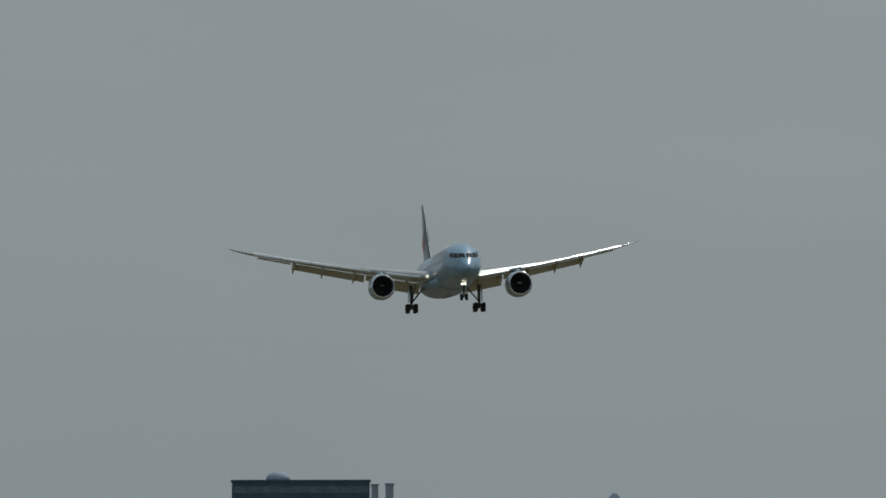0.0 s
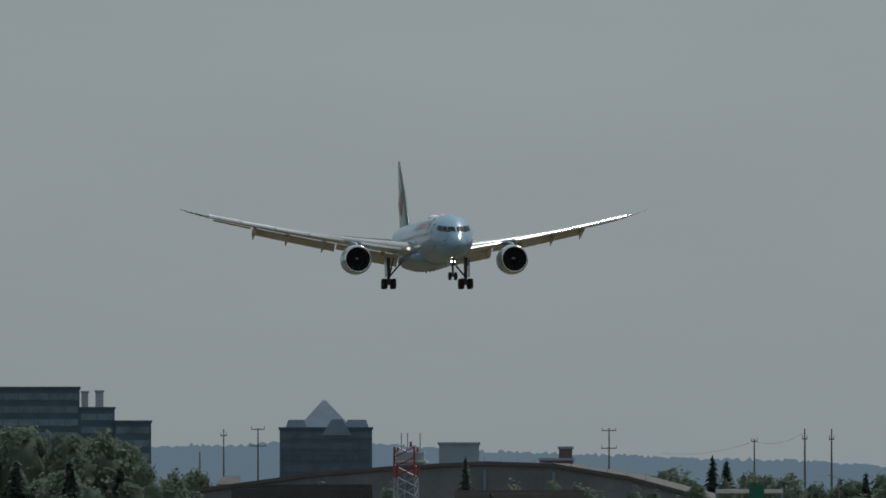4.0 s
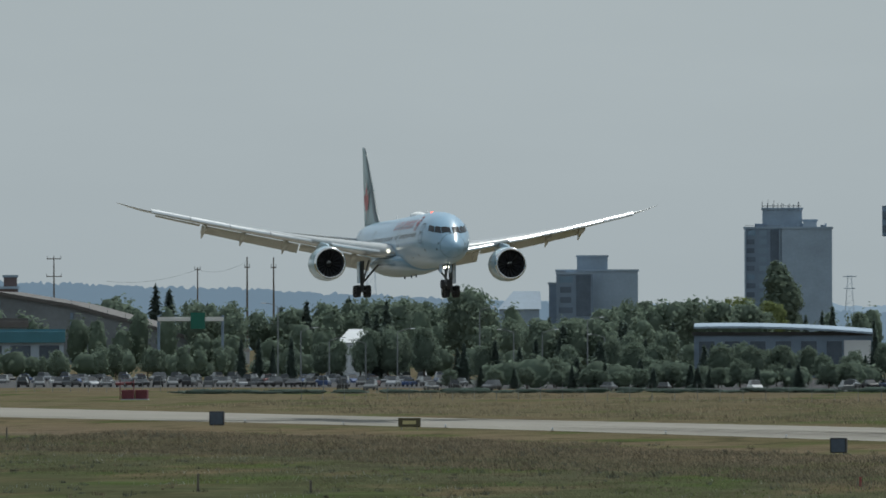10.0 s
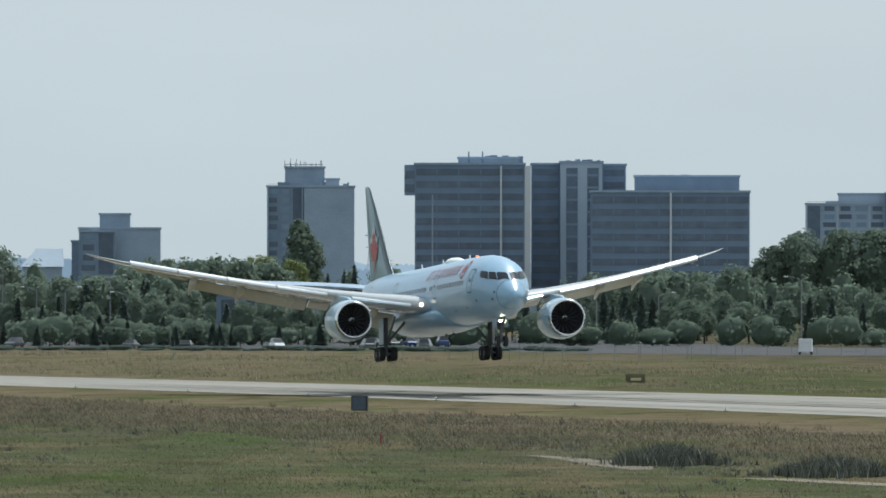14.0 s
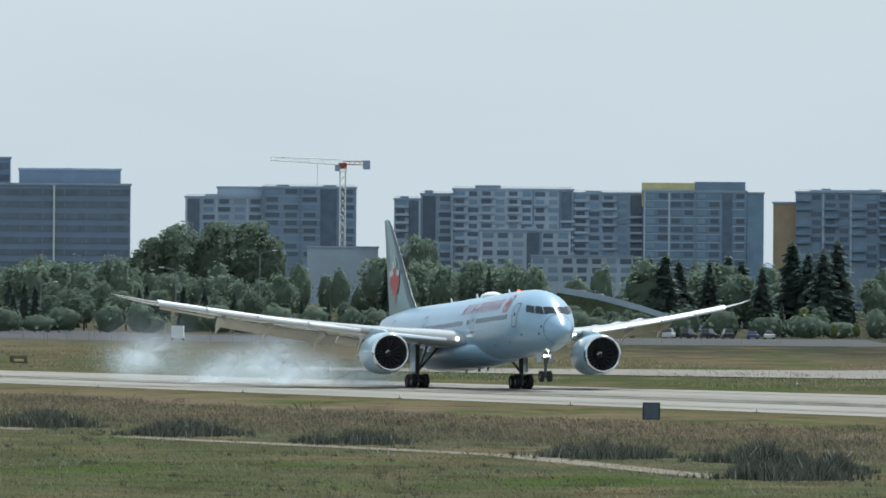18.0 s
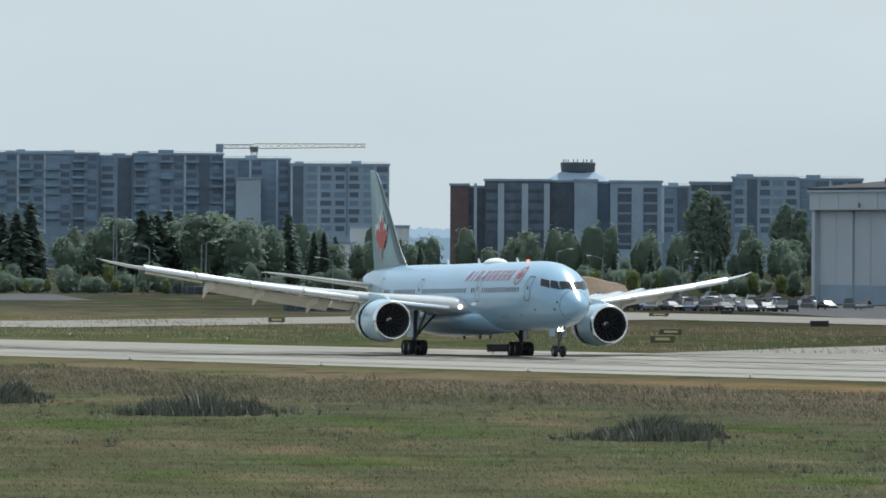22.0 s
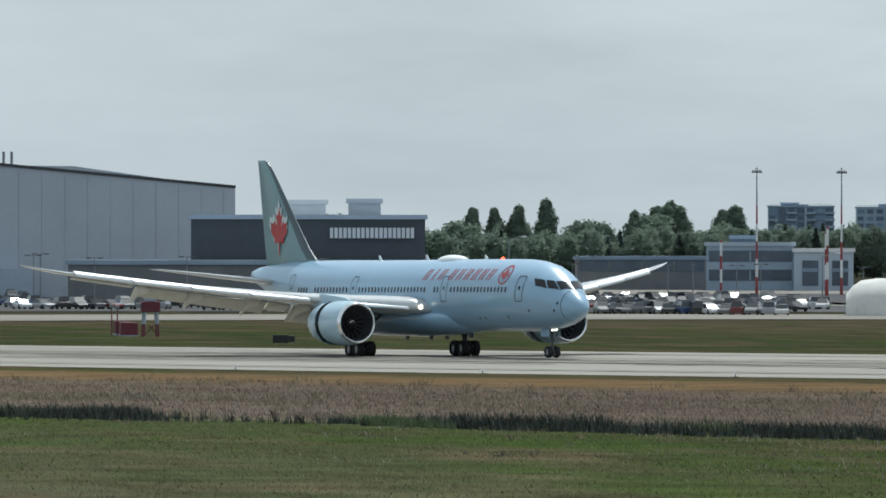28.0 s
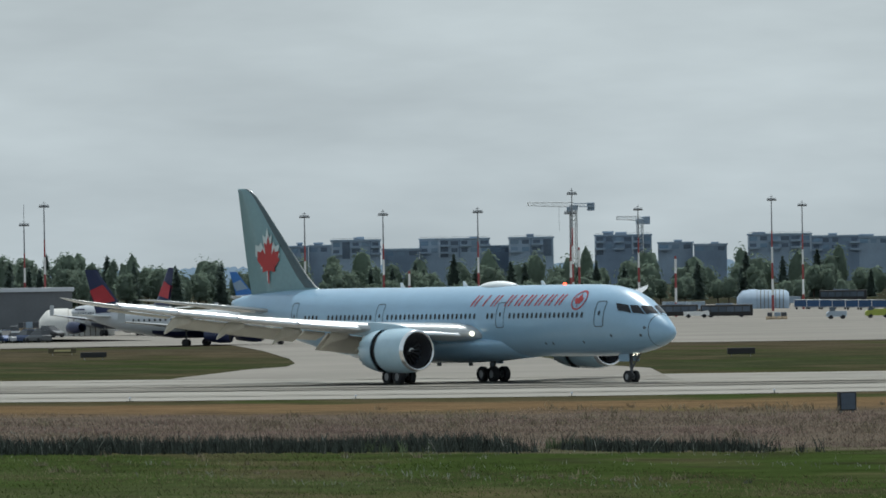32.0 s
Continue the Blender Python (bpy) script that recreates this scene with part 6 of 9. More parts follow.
tower_crane((-67.3, 3896.1), (-95.0, 3895.5, 56.3), (-58.1, 3896.3, 54.9), 52.2, WHITESTEEL, "red and white tower crane over the apartment block")
tower_crane((207.5, 3889.4), (251.1, 3886.9, 46.6), (194.2, 3890.1, 46.5), 45.3, mat("faded_yellow_steel", (0.42, 0.38, 0.26), 0.6, vary=0.15), "faded yellow tower crane behind the apartments", False, SIGNBROWN)
tower_crane((1367.8, 3808.2), (1349.1, 3814.6, 34.3), (1375.7, 3805.5, 33.3), 32.5, WHITESTEEL, "tall pale tower crane on the skyline", red=CONC)
tower_crane((1427.3, 3893.4), (1417.6, 3896.8, 27.8), (1430.5, 3892.3, 27.1), 26.7, WHITESTEEL, "small pale tower crane on the skyline", False, CONC)


def flood_mast(x, y, h, crossbar=False):
    th = empty("floodlight_mast", Matrix.Translation((x, y, 0)), "tall slim apron floodlight mast banded red and white", "light mast", "apron floodlight masts")
    n = 7
    for i in range(n):
        z0, z1 = h * i / n, h * (i + 1) / n
        r0, r1 = 0.28 - 0.19 * i / n, 0.28 - 0.19 * (i + 1) / n
        me = REDPAINT if i % 2 == 0 and i < 5 else (WHITESTEEL if i < 5 else STEEL)
        part("mast_section", tube((0, 0, z0), (0, 0, z1), r0, r1, 8), me, th, "red mast section" if me is REDPAINT else "pale mast section")
    part("head_frame", box(-0.85, 0.85, -0.10, 0.10, h - 0.06, h + 0.06), STEEL, th)
    for dx in (-0.72, -0.26, 0.26, 0.72):
        part("floodlight", box(dx - 0.18, dx + 0.18, -0.4, 0.2, h - 0.46, h - 0.10, 0.05), STEEL, th)
    part("top_bracket", box(-0.3, 0.3, -0.08, 0.08, h + 0.30, h + 0.40), STEEL, th)
    part("lightning_rod", tube((0, 0, h), (0, 0, h + (3.4 if crossbar else 0.7)), 0.05, n=5), STEEL, th)


for x, y, h, c in ((416.2, 1541.9, 21.9, 0), (426.4, 1521.8, 21.7, 0), (443.1, 1517.4, 21.5, 0), (460.6, 1512.6, 22.1, 0), (469.4, 1502.4, 18.5, 1), (472.9, 1501.4, 21.8, 0),
                   (511.6, 1489.8, 18.1, 0), (514.7, 1478.4, 19.1, 0), (528.1, 1474.2, 19.3, 0), (544.2, 1468.9, 19.5, 0), (560.2, 1463.5, 22.5, 0), (475.3, 1217.7, 17.8, 0), (631.0, 1629.4, 20.4, 0), (638.5, 1573.6, 21.6, 0), (661.3, 1618.4, 20.7, 0)):
    flood_mast(x, y, h, c)


def banded_pole(x, y, h, light=True):
    th = empty("obstruction_pole", Matrix.Translation((x, y, 0)), "short red and white banded obstruction pole", "pole", "obstruction poles")
    for i in range(4):
        part("pole_section", tube((0, 0, h * i / 4), (0, 0, h * (i + 1) / 4), 0.22, n=8), WHITESTEEL if i % 2 else REDPAINT, th)
    if light:
        part("obstruction_light", tube((0, 0, h), (0, 0, h + 0.5), 0.25, 0.15, 8), REDPAINT, th)


for x, y, h in ((400.4, 1503.9, 9.2), (418.1, 1499.4, 11.6), (423.0, 1519.5, 10.7), (440.8, 1514.9, 11.1), (459.7, 1509.7, 11.5), (529.3, 1463.2, 8.4), (558.0, 1453.6, 12.1), (570.8, 1438.5, 10.3)):
    banded_pole(x, y, h)


def pylon(x, y, h, arms, wide=0.5):
    th = empty("power_pylon", Matrix.Translation((x, y, 0)), "slim grey power line pole with cross arms", "pylon", "power poles")
    part("pole", tube((0, 0, 0), (0, 0, h), wide, wide * 0.4, 8), WOODPOLE, th)
    for z, w in arms:
        part("cross_arm", box(-w, w, -0.15, 0.15, h - z, h - z + 0.35), WOODPOLE, th)
        for s in (-1, 1):
            part("insulator", tube((s * w * 0.95, 0, h - z), (s * w * 0.95, 0, h - z + 1.3), 0.12, n=5), STEEL, th)


for x, y, h, arms in ((-751.8, 4003.1, 37.5, ((2.5, 1.2),)), (-738.9, 4005.6, 38.0, ((0.6, 2.6), (7.0, 3.2))), (-606.3, 4028.4, 38.0, ((1.2, 2.8), (8.0, 3.0))), (-703.2, 3707.0, 27.4, ()), (-505.0, 3705.1, 31.6, ((1.0, 1.0),)),
                      (-447.5, 3410.2, 33.1, ((3.5, 0.8),)), (-439.0, 3411.4, 33.0, ((3.5, 0.8),))):
    pylon(x, y, h, arms)


def lattice_mast(x, y, h):
    th = empty("lattice_mast", Matrix.Translation((x, y, 0)), "tall pale lattice power tower in the haze", "pylon")
    bm = bmesh.new()
    lattice(bm, (0, 0, 0), (0, 0, h), 6.5, 1.6, 12, 0.08)
    part("lattice", bm, CONC, th)
    for z, w in ((0.5, 3.2), (6, 2.6)):
        part("cross_arm", box(-w, w, -0.2, 0.2, h - z - 0.4, h - z), CONC, th)


lattice_mast(-565.4, 4702.7, 57.0)
lattice_mast(-357.8, 4824.9, 34.0)


def cable(a, b, sag, r=0.05):
    th = new("power_line")
    bm = bmesh.new()
    a, b = Vector(a), Vector(b)
    p = a
    for i in range(1, 9):
        t = i / 8
        q = a.lerp(b, t) - Vector((0, 0, sag * 4 * t * (1 - t)))
        add_tube(bm, p - a, q - a, r, n=3, caps=False)
        p = q
    me = bpy.data.meshes.new("power_line")
    bm.to_mesh(me)
    bm.free()
    me.materials.append(STEEL)
    ob = new("power_line", me)
    bpy.data.objects.remove(th)
    ob.location = a
    tagged(ob, "thin sagging overhead power line", "cable", "power lines")


cable((-505.0, 3705.1, 30.8), (-447.5, 3410.2, 31.9), 2.0)
cable((-566.6, 3898.3, 27.7), (-505.0, 3705.1, 30.8), 2.0)


def beacon_tower(x, y, w, h):
    th = empty("approach_light_tower", Matrix.Translation((x, y, 0)), "red and white lattice light tower on a red base", "tower")
    n = 4
    for i in range(n):
        bm = bmesh.new()
        lattice(bm, (0, 0, 1.5 + (h - 1.5) * i / n), (0, 0, 1.5 + (h - 1.5) * (i + 1) / n), w * (1.06 - 0.03 * i), w * (1.03 - 0.03 * i), 3, 0.16 if i % 2 else 0.10)
        part("lattice_section", bm, REDPAINT if i % 2 else CONC, th, "red lattice section" if i % 2 else "white lattice section")
    part("head_platform", box(-w * 0.5, w * 1.0, -1, 1, h - 1.9, h - 1.7), WHITESTEEL, th)
    part("head_box", box(-w * 0.42, w * 0.9, -0.6, 0.6, h - 2.2, h - 0.6, 0.05), CONC, th)
    part("top_lamp", tube((0.6, 0, h), (0.6, 0, h + 0.7), 0.16, 0.14, 8), REDPAINT, th, "unlit red lamp")
    for dx in (-0.6, 0.2, 1.8):
        part("rod", tube((dx, 0, h - 0.5), (dx, 0, h + 1.8), 0.06, n=5), STEEL, th)
    part("base_hut", box(-w * 0.6, w * 1.5, -2, 2, 0, 1.6, 0.05), REDPAINT, th, "red equipment hut")
    part("white_hut", box(w * 1.5 + 0.1, w * 2.6, -2, 2, 0, 1.5, 0.05), WHITESTEEL, th)


beacon_tower(-233.1, 1438.9, 2.7, 16.8)


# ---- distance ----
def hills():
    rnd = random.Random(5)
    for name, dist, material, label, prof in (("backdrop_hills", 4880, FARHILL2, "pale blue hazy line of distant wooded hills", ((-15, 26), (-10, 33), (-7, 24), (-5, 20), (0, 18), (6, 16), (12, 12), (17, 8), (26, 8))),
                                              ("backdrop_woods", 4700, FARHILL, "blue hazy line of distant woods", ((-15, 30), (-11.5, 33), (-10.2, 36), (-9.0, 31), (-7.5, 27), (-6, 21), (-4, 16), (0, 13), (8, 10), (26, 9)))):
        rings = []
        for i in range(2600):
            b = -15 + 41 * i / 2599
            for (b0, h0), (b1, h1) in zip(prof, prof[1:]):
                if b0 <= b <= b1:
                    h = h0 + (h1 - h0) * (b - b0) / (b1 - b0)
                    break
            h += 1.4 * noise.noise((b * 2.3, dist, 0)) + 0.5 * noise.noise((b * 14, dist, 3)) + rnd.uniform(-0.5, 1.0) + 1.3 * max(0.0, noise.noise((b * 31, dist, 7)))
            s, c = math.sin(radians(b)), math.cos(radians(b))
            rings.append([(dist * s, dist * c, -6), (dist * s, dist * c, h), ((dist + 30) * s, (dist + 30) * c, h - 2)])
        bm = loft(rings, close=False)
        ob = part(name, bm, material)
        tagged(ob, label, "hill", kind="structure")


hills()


# ---- trees ----
def leaf_cloud(blobs, count, size, rnd, core=0.84, inner=99):
    """Small leaf clumps that face outwards over a set of blobs (centre, radii); the first few blobs also have dense inner foliage."""
    verts, faces = [], []
    weights = [b[1][0] * b[1][2] for b in blobs]

    def quad(*ps):
        i = len(verts)
        verts.extend(ps)
        faces.append((i, i + 1, i + 2, i + 3))

    nu, nv = 8, 5
    for c, r in blobs[:inner] if core else ():
        o = len(verts)
        for j in range(nv + 1):
            for i in range(nu):
                th, ph = 2 * math.pi * i / nu, math.pi * (j / nv - 0.5)
                u = Vector((math.cos(th) * math.cos(ph), math.sin(th) * math.cos(ph), math.sin(ph)))
                k = core * (1 + 0.45 * noise.noise(u * 2.6 + Vector(c)))
                verts.append(Vector((c[0] + u.x * r[0] * k, c[1] + u.y * r[1] * k, c[2] + u.z * r[2] * k)))
        for j in range(nv):
            faces.extend((o + j * nu + i, o + j * nu + (i + 1) % nu, o + (j + 1) * nu + (i + 1) % nu, o + (j + 1) * nu + i) for i in range(nu))
    for _ in range(count):
        c, r = rnd.choices(blobs, weights)[0]
        u = Vector((rnd.gauss(0, 1), rnd.gauss(0, 1), rnd.gauss(0, 1))).normalized()
        k = rnd.uniform(0.80, 1.12)
        p = Vector((c[0] + u.x * r[0] * k, c[1] + u.y * r[1] * k, c[2] + u.z * r[2] * k))
        t = size * rnd.uniform(0.55, 1.4)
        a = (u + 0.24 * Vector((rnd.uniform(-1, 1), rnd.uniform(-1, 1), rnd.uniform(-1, 1)))).normalized()
        e = a.orthogonal().normalized()
        f = a.cross(e)
        ang = rnd.uniform(0, 6.28)
        e, f = e * math.cos(ang) + f * math.sin(ang), f * math.cos(ang) - e * math.sin(ang)
        quad(p - e * t - f * t * 0.6, p + e * t - f * t * 0.6, p + e * t * 0.7 + f * t * 0.7, p - e * t * 0.6 + f * t * 0.8)
    return verts, faces


def limbs(bm, h, spread, rnd, n=5):
    add_tube(bm, (0, 0, 0), (0, 0, h * 0.45), 0.035 * h * 0.6, 0.02 * h * 0.6, 7)
    add_tube(bm, (0, 0, h * 0.45), (rnd.uniform(-0.3, 0.3), 0, h * 0.8), 0.02 * h * 0.6, 0.008 * h, 6)
    for i in range(n):
        a = 6.28 * i / n + rnd.uniform(-0.4, 0.4)
        z = h * rnd.uniform(0.25, 0.5)
        add_tube(bm, (0, 0, z), (spread * 0.7 * math.cos(a), spread * 0.7 * math.sin(a), z + h * 0.28), 0.010 * h, 0.004 * h, 5)


def tree_proto(kind, seed):
    """Trees of height 10, as a trunk and a crown."""
    rnd = random.Random(seed)
    if kind == "conifer":
        verts, faces, cores = [], [], 0
        for k in range(16):
            z = 0.9 + 8.6 * k / 15
            r = 2.35 * (1 - (k / 15.5)) ** 0.85 + 0.12
            for j in range(9):          # dense inner boughs
                a0, a1, ri, ro = 0.7 * j, 0.7 * j + 0.75, 0.62 * r * rnd.uniform(0.8, 1.15), 0.25 * r
                i = len(verts)
                verts += [(q * math.cos(b), q * math.sin(b), zz) for b, q, zz in ((a0, ri, z - 0.45 * r), (a1, ri, z - 0.45 * r), (a1, ro, z + 0.5), (a0, ro, z + 0.5))]
                faces.append((i, i + 1, i + 2, i + 3))
            for j in range(int(12 + 26 * r)):
                a = rnd.uniform(0, 6.28)
                rr = r * rnd.uniform(0.35, 1.08)
                p = Vector((rr * math.cos(a), rr * math.sin(a), z - 0.35 * rr + rnd.uniform(-0.25, 0.25)))
                o = Vector((math.cos(a), math.sin(a), -0.45)).normalized()
                s = Vector((-math.sin(a), math.cos(a), rnd.uniform(-0.3, 0.3)))
                w = rnd.uniform(0.14, 0.30)
                i = len(verts)
                verts += [p - s * w - o * w, p + s * w - o * w, p + s * w * 0.4 + o * w * 1.3, p - s * w * 0.4 + o * w * 1.3]
                faces.append((i, i + 1, i + 2, i + 3))
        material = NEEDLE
    else:
        blobs = []
        if kind == "poplar":
            for k in range(9):
                z = 1.6 + 0.9 * k
                r = 1.25 * math.sin(math.pi * (0.15 + 0.8 * k / 9)) + 0.2
                blobs.append(((rnd.uniform(-0.3, 0.3), rnd.uniform(-0.3, 0.3), z), (r, r, 1.1)))
            count, size = 2600, 0.155
        else:
            tall, fat = rnd.uniform(0.9, 1.1), rnd.uniform(0.85, 1.1)
            blobs += [((0, 0, 5.4), (2.35 * fat, 2.35 * fat, 3.3 * tall)), ((rnd.uniform(-0.9, 0.9), rnd.uniform(-0.9, 0.9), 7.3), (1.5, 1.5, 1.6)), ((0, 0, 3.4), (2.0, 2.0, 1.7))]
            for k in range(34):
                a, e = rnd.uniform(0, 6.28), rnd.uniform(-0.75, 1.0) * 1.45
                q = rnd.uniform(0.78, 1.12)
                r = rnd.uniform(0.45, 0.95)
                blobs.append(((2.5 * fat * q * math.cos(a) * math.cos(e), 2.5 * fat * q * math.sin(a) * math.cos(e), 5.4 + 3.5 * tall * q * math.sin(e)), (r, r, r * rnd.uniform(0.6, 0.9))))
            count, size = 3000, 0.15
        cores = min(len(blobs), 9 if kind == "poplar" else 3)
        verts, faces = leaf_cloud(blobs, count, size, rnd, inner=cores)
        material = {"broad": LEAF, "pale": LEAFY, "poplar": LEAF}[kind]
    bm = bmesh.new()
    limbs(bm, 10, 2.6 if kind in ("broad", "pale") else 0.8, rnd)
    me = bpy.data.meshes.new("trunk")
    bm.normal_update()
    bm.to_mesh(me)
    bm.free()
    me.materials.append(BARK)
    return me, mesh_of("crown", verts, faces, material, True), cores


PROTO = {k: [tree_proto(k, 11 * i + len(k)) for i in range(n)] for k, n in (("broad", 5), ("pale", 3), ("conifer", 4), ("poplar", 3))}
TREELABEL = {"broad": "leafy dark green broadleaf tree", "pale": "yellow-green broadleaf tree in leaf", "conifer": "dark green pointed conifer", "poplar": "tall narrow poplar in leaf"}
TREES = [0]


def tree(kind, x, y, h, wide=1.0):
    rnd = random.Random(TREES[0] * 3 + 1)
    TREES[0] += 1
    trunk, crown, cores = rnd.choice(PROTO[kind])
    k = h / 10
    w = k * wide * rnd.uniform(0.9, 1.15)
    th = empty("tree", pose(x, y, 0, 0, 0, rnd.uniform(0, 360)), TREELABEL[kind], "tree")
    for nm, me in (("trunk", trunk), ("crown", crown)):
        o = piece(nm, me, th)
        o.scale = (w, w, k)


FARWOOD = {}


def far_tree(kind, x, y, h, wide):
    """One tree of the joined far woods."""
    rnd = random.Random(TREES[0] * 3 + 1)
    TREES[0] += 1
    trunk, crown, cores = rnd.choice(PROTO[kind])
    k = h / 10
    w = k * wide * rnd.uniform(0.9, 1.15)
    m = pose(x, y, 0, 0, 0, rnd.uniform(0, 360)) @ Matrix.Diagonal((w, w, k, 1))
    for nm, me in (("trunk", trunk), ("crown", crown)):
        co = np.empty(len(me.vertices) * 3)
        me.vertices.foreach_get("co", co)
        co = co.reshape(-1, 3)
        if nm == "crown":           # the whole inner foliage, fewer and larger clumps over it
            nv = 48 * cores
            q = co[nv:].reshape(-1, 4, 3)[::4 if cores else 2]
            c = q.mean(axis=1, keepdims=True)
            fc = np.concatenate([np.array([p.vertices[:] for p in me.polygons[:40 * cores]]).reshape(-1, 4), nv + np.arange(4 * len(q)).reshape(-1, 4)]).astype(int)
            co = np.concatenate([co[:nv], (c + (q - c) * 1.4).reshape(-1, 3)])
        else:
            fc = np.array([p.vertices[:] for p in me.polygons if len(p.vertices) == 4])
        mm = np.array(m)
        co = co @ mm[:3, :3].T + mm[:3, 3]
        key = "bark" if nm == "trunk" else ("conifer" if kind == "conifer" else "leaf")
        vs, fs, n = FARWOOD.setdefault(key, [[], [], 0])
        vs.append(co)
        fs.append(fc + n)
        FARWOOD[key][2] += len(co)


def far_woods():
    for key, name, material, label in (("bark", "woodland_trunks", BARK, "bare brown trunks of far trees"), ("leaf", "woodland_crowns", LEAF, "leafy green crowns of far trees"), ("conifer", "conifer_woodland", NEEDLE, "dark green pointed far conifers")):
        vs, fs, n = FARWOOD[key]
        ob = new(name, mesh_of(name, np.concatenate(vs).tolist(), np.concatenate(fs).tolist(), material, True))
        tagged(ob, label, "woodland", kind="stuff")


def tree_row(kinds, a, b, n, wide=1.0, vary=0.16):
    rnd = random.Random(round(a[0] * 31 + b[1] * 7 + n))
    for i in range(n):
        t = (i + rnd.uniform(0.2, 0.8)) / n
        p = [u + (v - u) * t for u, v in zip(a, b)]
        kind, x, y = kinds[rnd.randrange(len(kinds))], p[0] + rnd.uniform(-1, 1), p[1] + rnd.uniform(-25, 25)
        h = max(3.0, p[2] * (1 + rnd.uniform(-vary, vary * 0.6)))
        (far_tree if math.hypot(a[0], a[1]) > 2080 else tree)(kind, x, y, h, wide)


# beyond the first car park
tree_row(("broad",), (-685.0, 3200.7, 34.0), (-656.0, 3207.4, 36.0), 6, 1.1, 0.08)
tree_row(("conifer", "broad", "conifer"), (-745.0, 3310.0, 26.0), (-706.0, 3318.0, 29.5), 9, 1.2)
tree_row(("broad",), (-632.0, 3300.0, 24.0), (-622.0, 3302.0, 23.0), 2, 1.0)
tree_row(("broad",), (-645.0, 3208.8, 32.5), (-630.0, 3212.1, 33.0), 4, 1.0, 0.08)
tree_row(("broad", "conifer"), (-607.8, 2858.6, 21.1), (-543.6, 2872.1, 18.7), 9, 1.3)
tree_row(("broad",), (-582.1, 3017.4, 23.2), (-574.2, 3018.9, 21.6), 2, 0.7)
tree("conifer", -438.7, 2703.6, 21.3, 0.75)
tree_row(("broad",), (-446.9, 3056.8, 18.3), (-430.7, 3059.2, 20.5), 3, 1.1)
for x, y, h in ((-419.9, 3010.2, 22.9), (-415.9, 3010.8, 21.4), (-405.2, 3012.3, 17.4)):
    tree("conifer", x, y, h)
tree_row(("broad", "broad", "conifer"), (-400.7, 2911.9, 16.9), (-328.2, 2921.3, 18.8), 20, 1.1)
tree_row(("broad",), (-290.3, 2623.7, 21.8), (-282.7, 2624.5, 22.0), 2, 1.0)
tree_row(("broad",), (-251.1, 2524.3, 15.5), (-206.3, 2528.5, 18.3), 10, 1.1)
tree_row(("pale", "broad"), (-389.3, 2153.8, 5.5), (-315.3, 2166.4, 5.2), 16, 0.8)
tree_row(("pale", "broad"), (-307.8, 2117.0, 7.3), (-277.0, 2121.5, 7.4), 9, 1.0)
for x, y, h in ((-268.1, 2072.2, 8.1), (-264.8, 2072.6, 8.3), (-262.1, 2073.0, 6.9), (-258.6, 2073.5, 8.5), (-366.9, 2310.1, 11.9)):
    tree("conifer", x, y, h, 0.9)
tree_row(("conifer", "broad"), (-247.8, 2024.5, 9.4), (-227.3, 2027.0, 10.7), 11, 1.0)
tree_row(("broad", "conifer"), (-211.6, 1925.0, 7.1), (-170.9, 1929.3, 9.2), 14, 1.2)
tree_row(("broad", "conifer"), (-193.5, 1776.1, 3.6), (-143.6, 1781.1, 3.8), 18, 1.6)
# before the hotel, tower and office complex
tree("broad", -286.4, 2622.3, 21.2, 1.1)
tree_row(("broad", "conifer"), (-332.7, 2717.5, 16.1), (-301.9, 2721.2, 17.6), 9, 1.0)
tree_row(("broad", "conifer"), (-260.8, 2423.9, 11.6), (-224.0, 2427.8, 12.8), 10, 1.1)
tree("broad", -243.5, 2626.8, 18.2, 0.8)
tree("poplar", -250.5, 3128.1, 27.8, 1.2)
for x, y, h in ((-226.9, 2614.4, 16.9), (-218.7, 2615.1, 19.0), (-211.0, 2615.7, 17.7)):
    tree("pale", x, y, h, 1.0)
tree("poplar", -250.4, 3114.2, 29.6, 1.3)
tree_row(("broad", "conifer"), (-197.4, 2516.5, 13.4), (-176.2, 2518.1, 14.3), 6, 0.8)
tree_row(("broad", "conifer"), (-214.0, 2113.3, 12.5), (-187.5, 2115.9, 10.5), 9, 1.2)
tree_row(("conifer", "broad"), (-182.6, 1814.9, 5.1), (-129.9, 1819.6, 4.0), 18, 1.6)
tree_row(("broad",), (-124.4, 2421.1, 15.3), (-90.6, 2422.6, 15.9), 7, 1.1)
tree_row(("conifer", "broad"), (-144.7, 2019.1, 8.6), (-71.2, 1973.1, 9.1), 20, 1.1)
# under the cranes and apartments
for x, y, h in ((-108.5, 3037.9, 24.0), (-100.2, 3038.2, 28.0), (-90.3, 3038.5, 29.2), (-80.3, 3038.8, 29.2), (-74.4, 3038.9, 23.6), (-111.8, 3037.8, 19.8)):
    tree("broad", x, y, h, 1.0)
tree_row(("broad", "pale"), (-123.9, 2286.4, 13.4), (-86.5, 2288.2, 14.8), 8, 1.1)
tree_row(("broad",), (-87.7, 2288.1, 11.1), (-50.2, 2289.3, 12.1), 8, 1.1)
tree_row(("conifer", "broad"), (-113.1, 1886.4, 7.8), (-47.5, 1889.2, 8.1), 20, 1.2)
tree_row(("pale",), (-28.7, 2539.7, 21.5), (-19.7, 2539.8, 21.2), 2, 0.8)
tree_row(("broad",), (-32.7, 2289.6, 14.9), (1.0, 2289.8, 14.9), 8, 1.1)
tree_row(("broad", "conifer"), (-50.8, 1939.2, 5.9), (-0.2, 1939.8, 4.4), 12, 1.1)
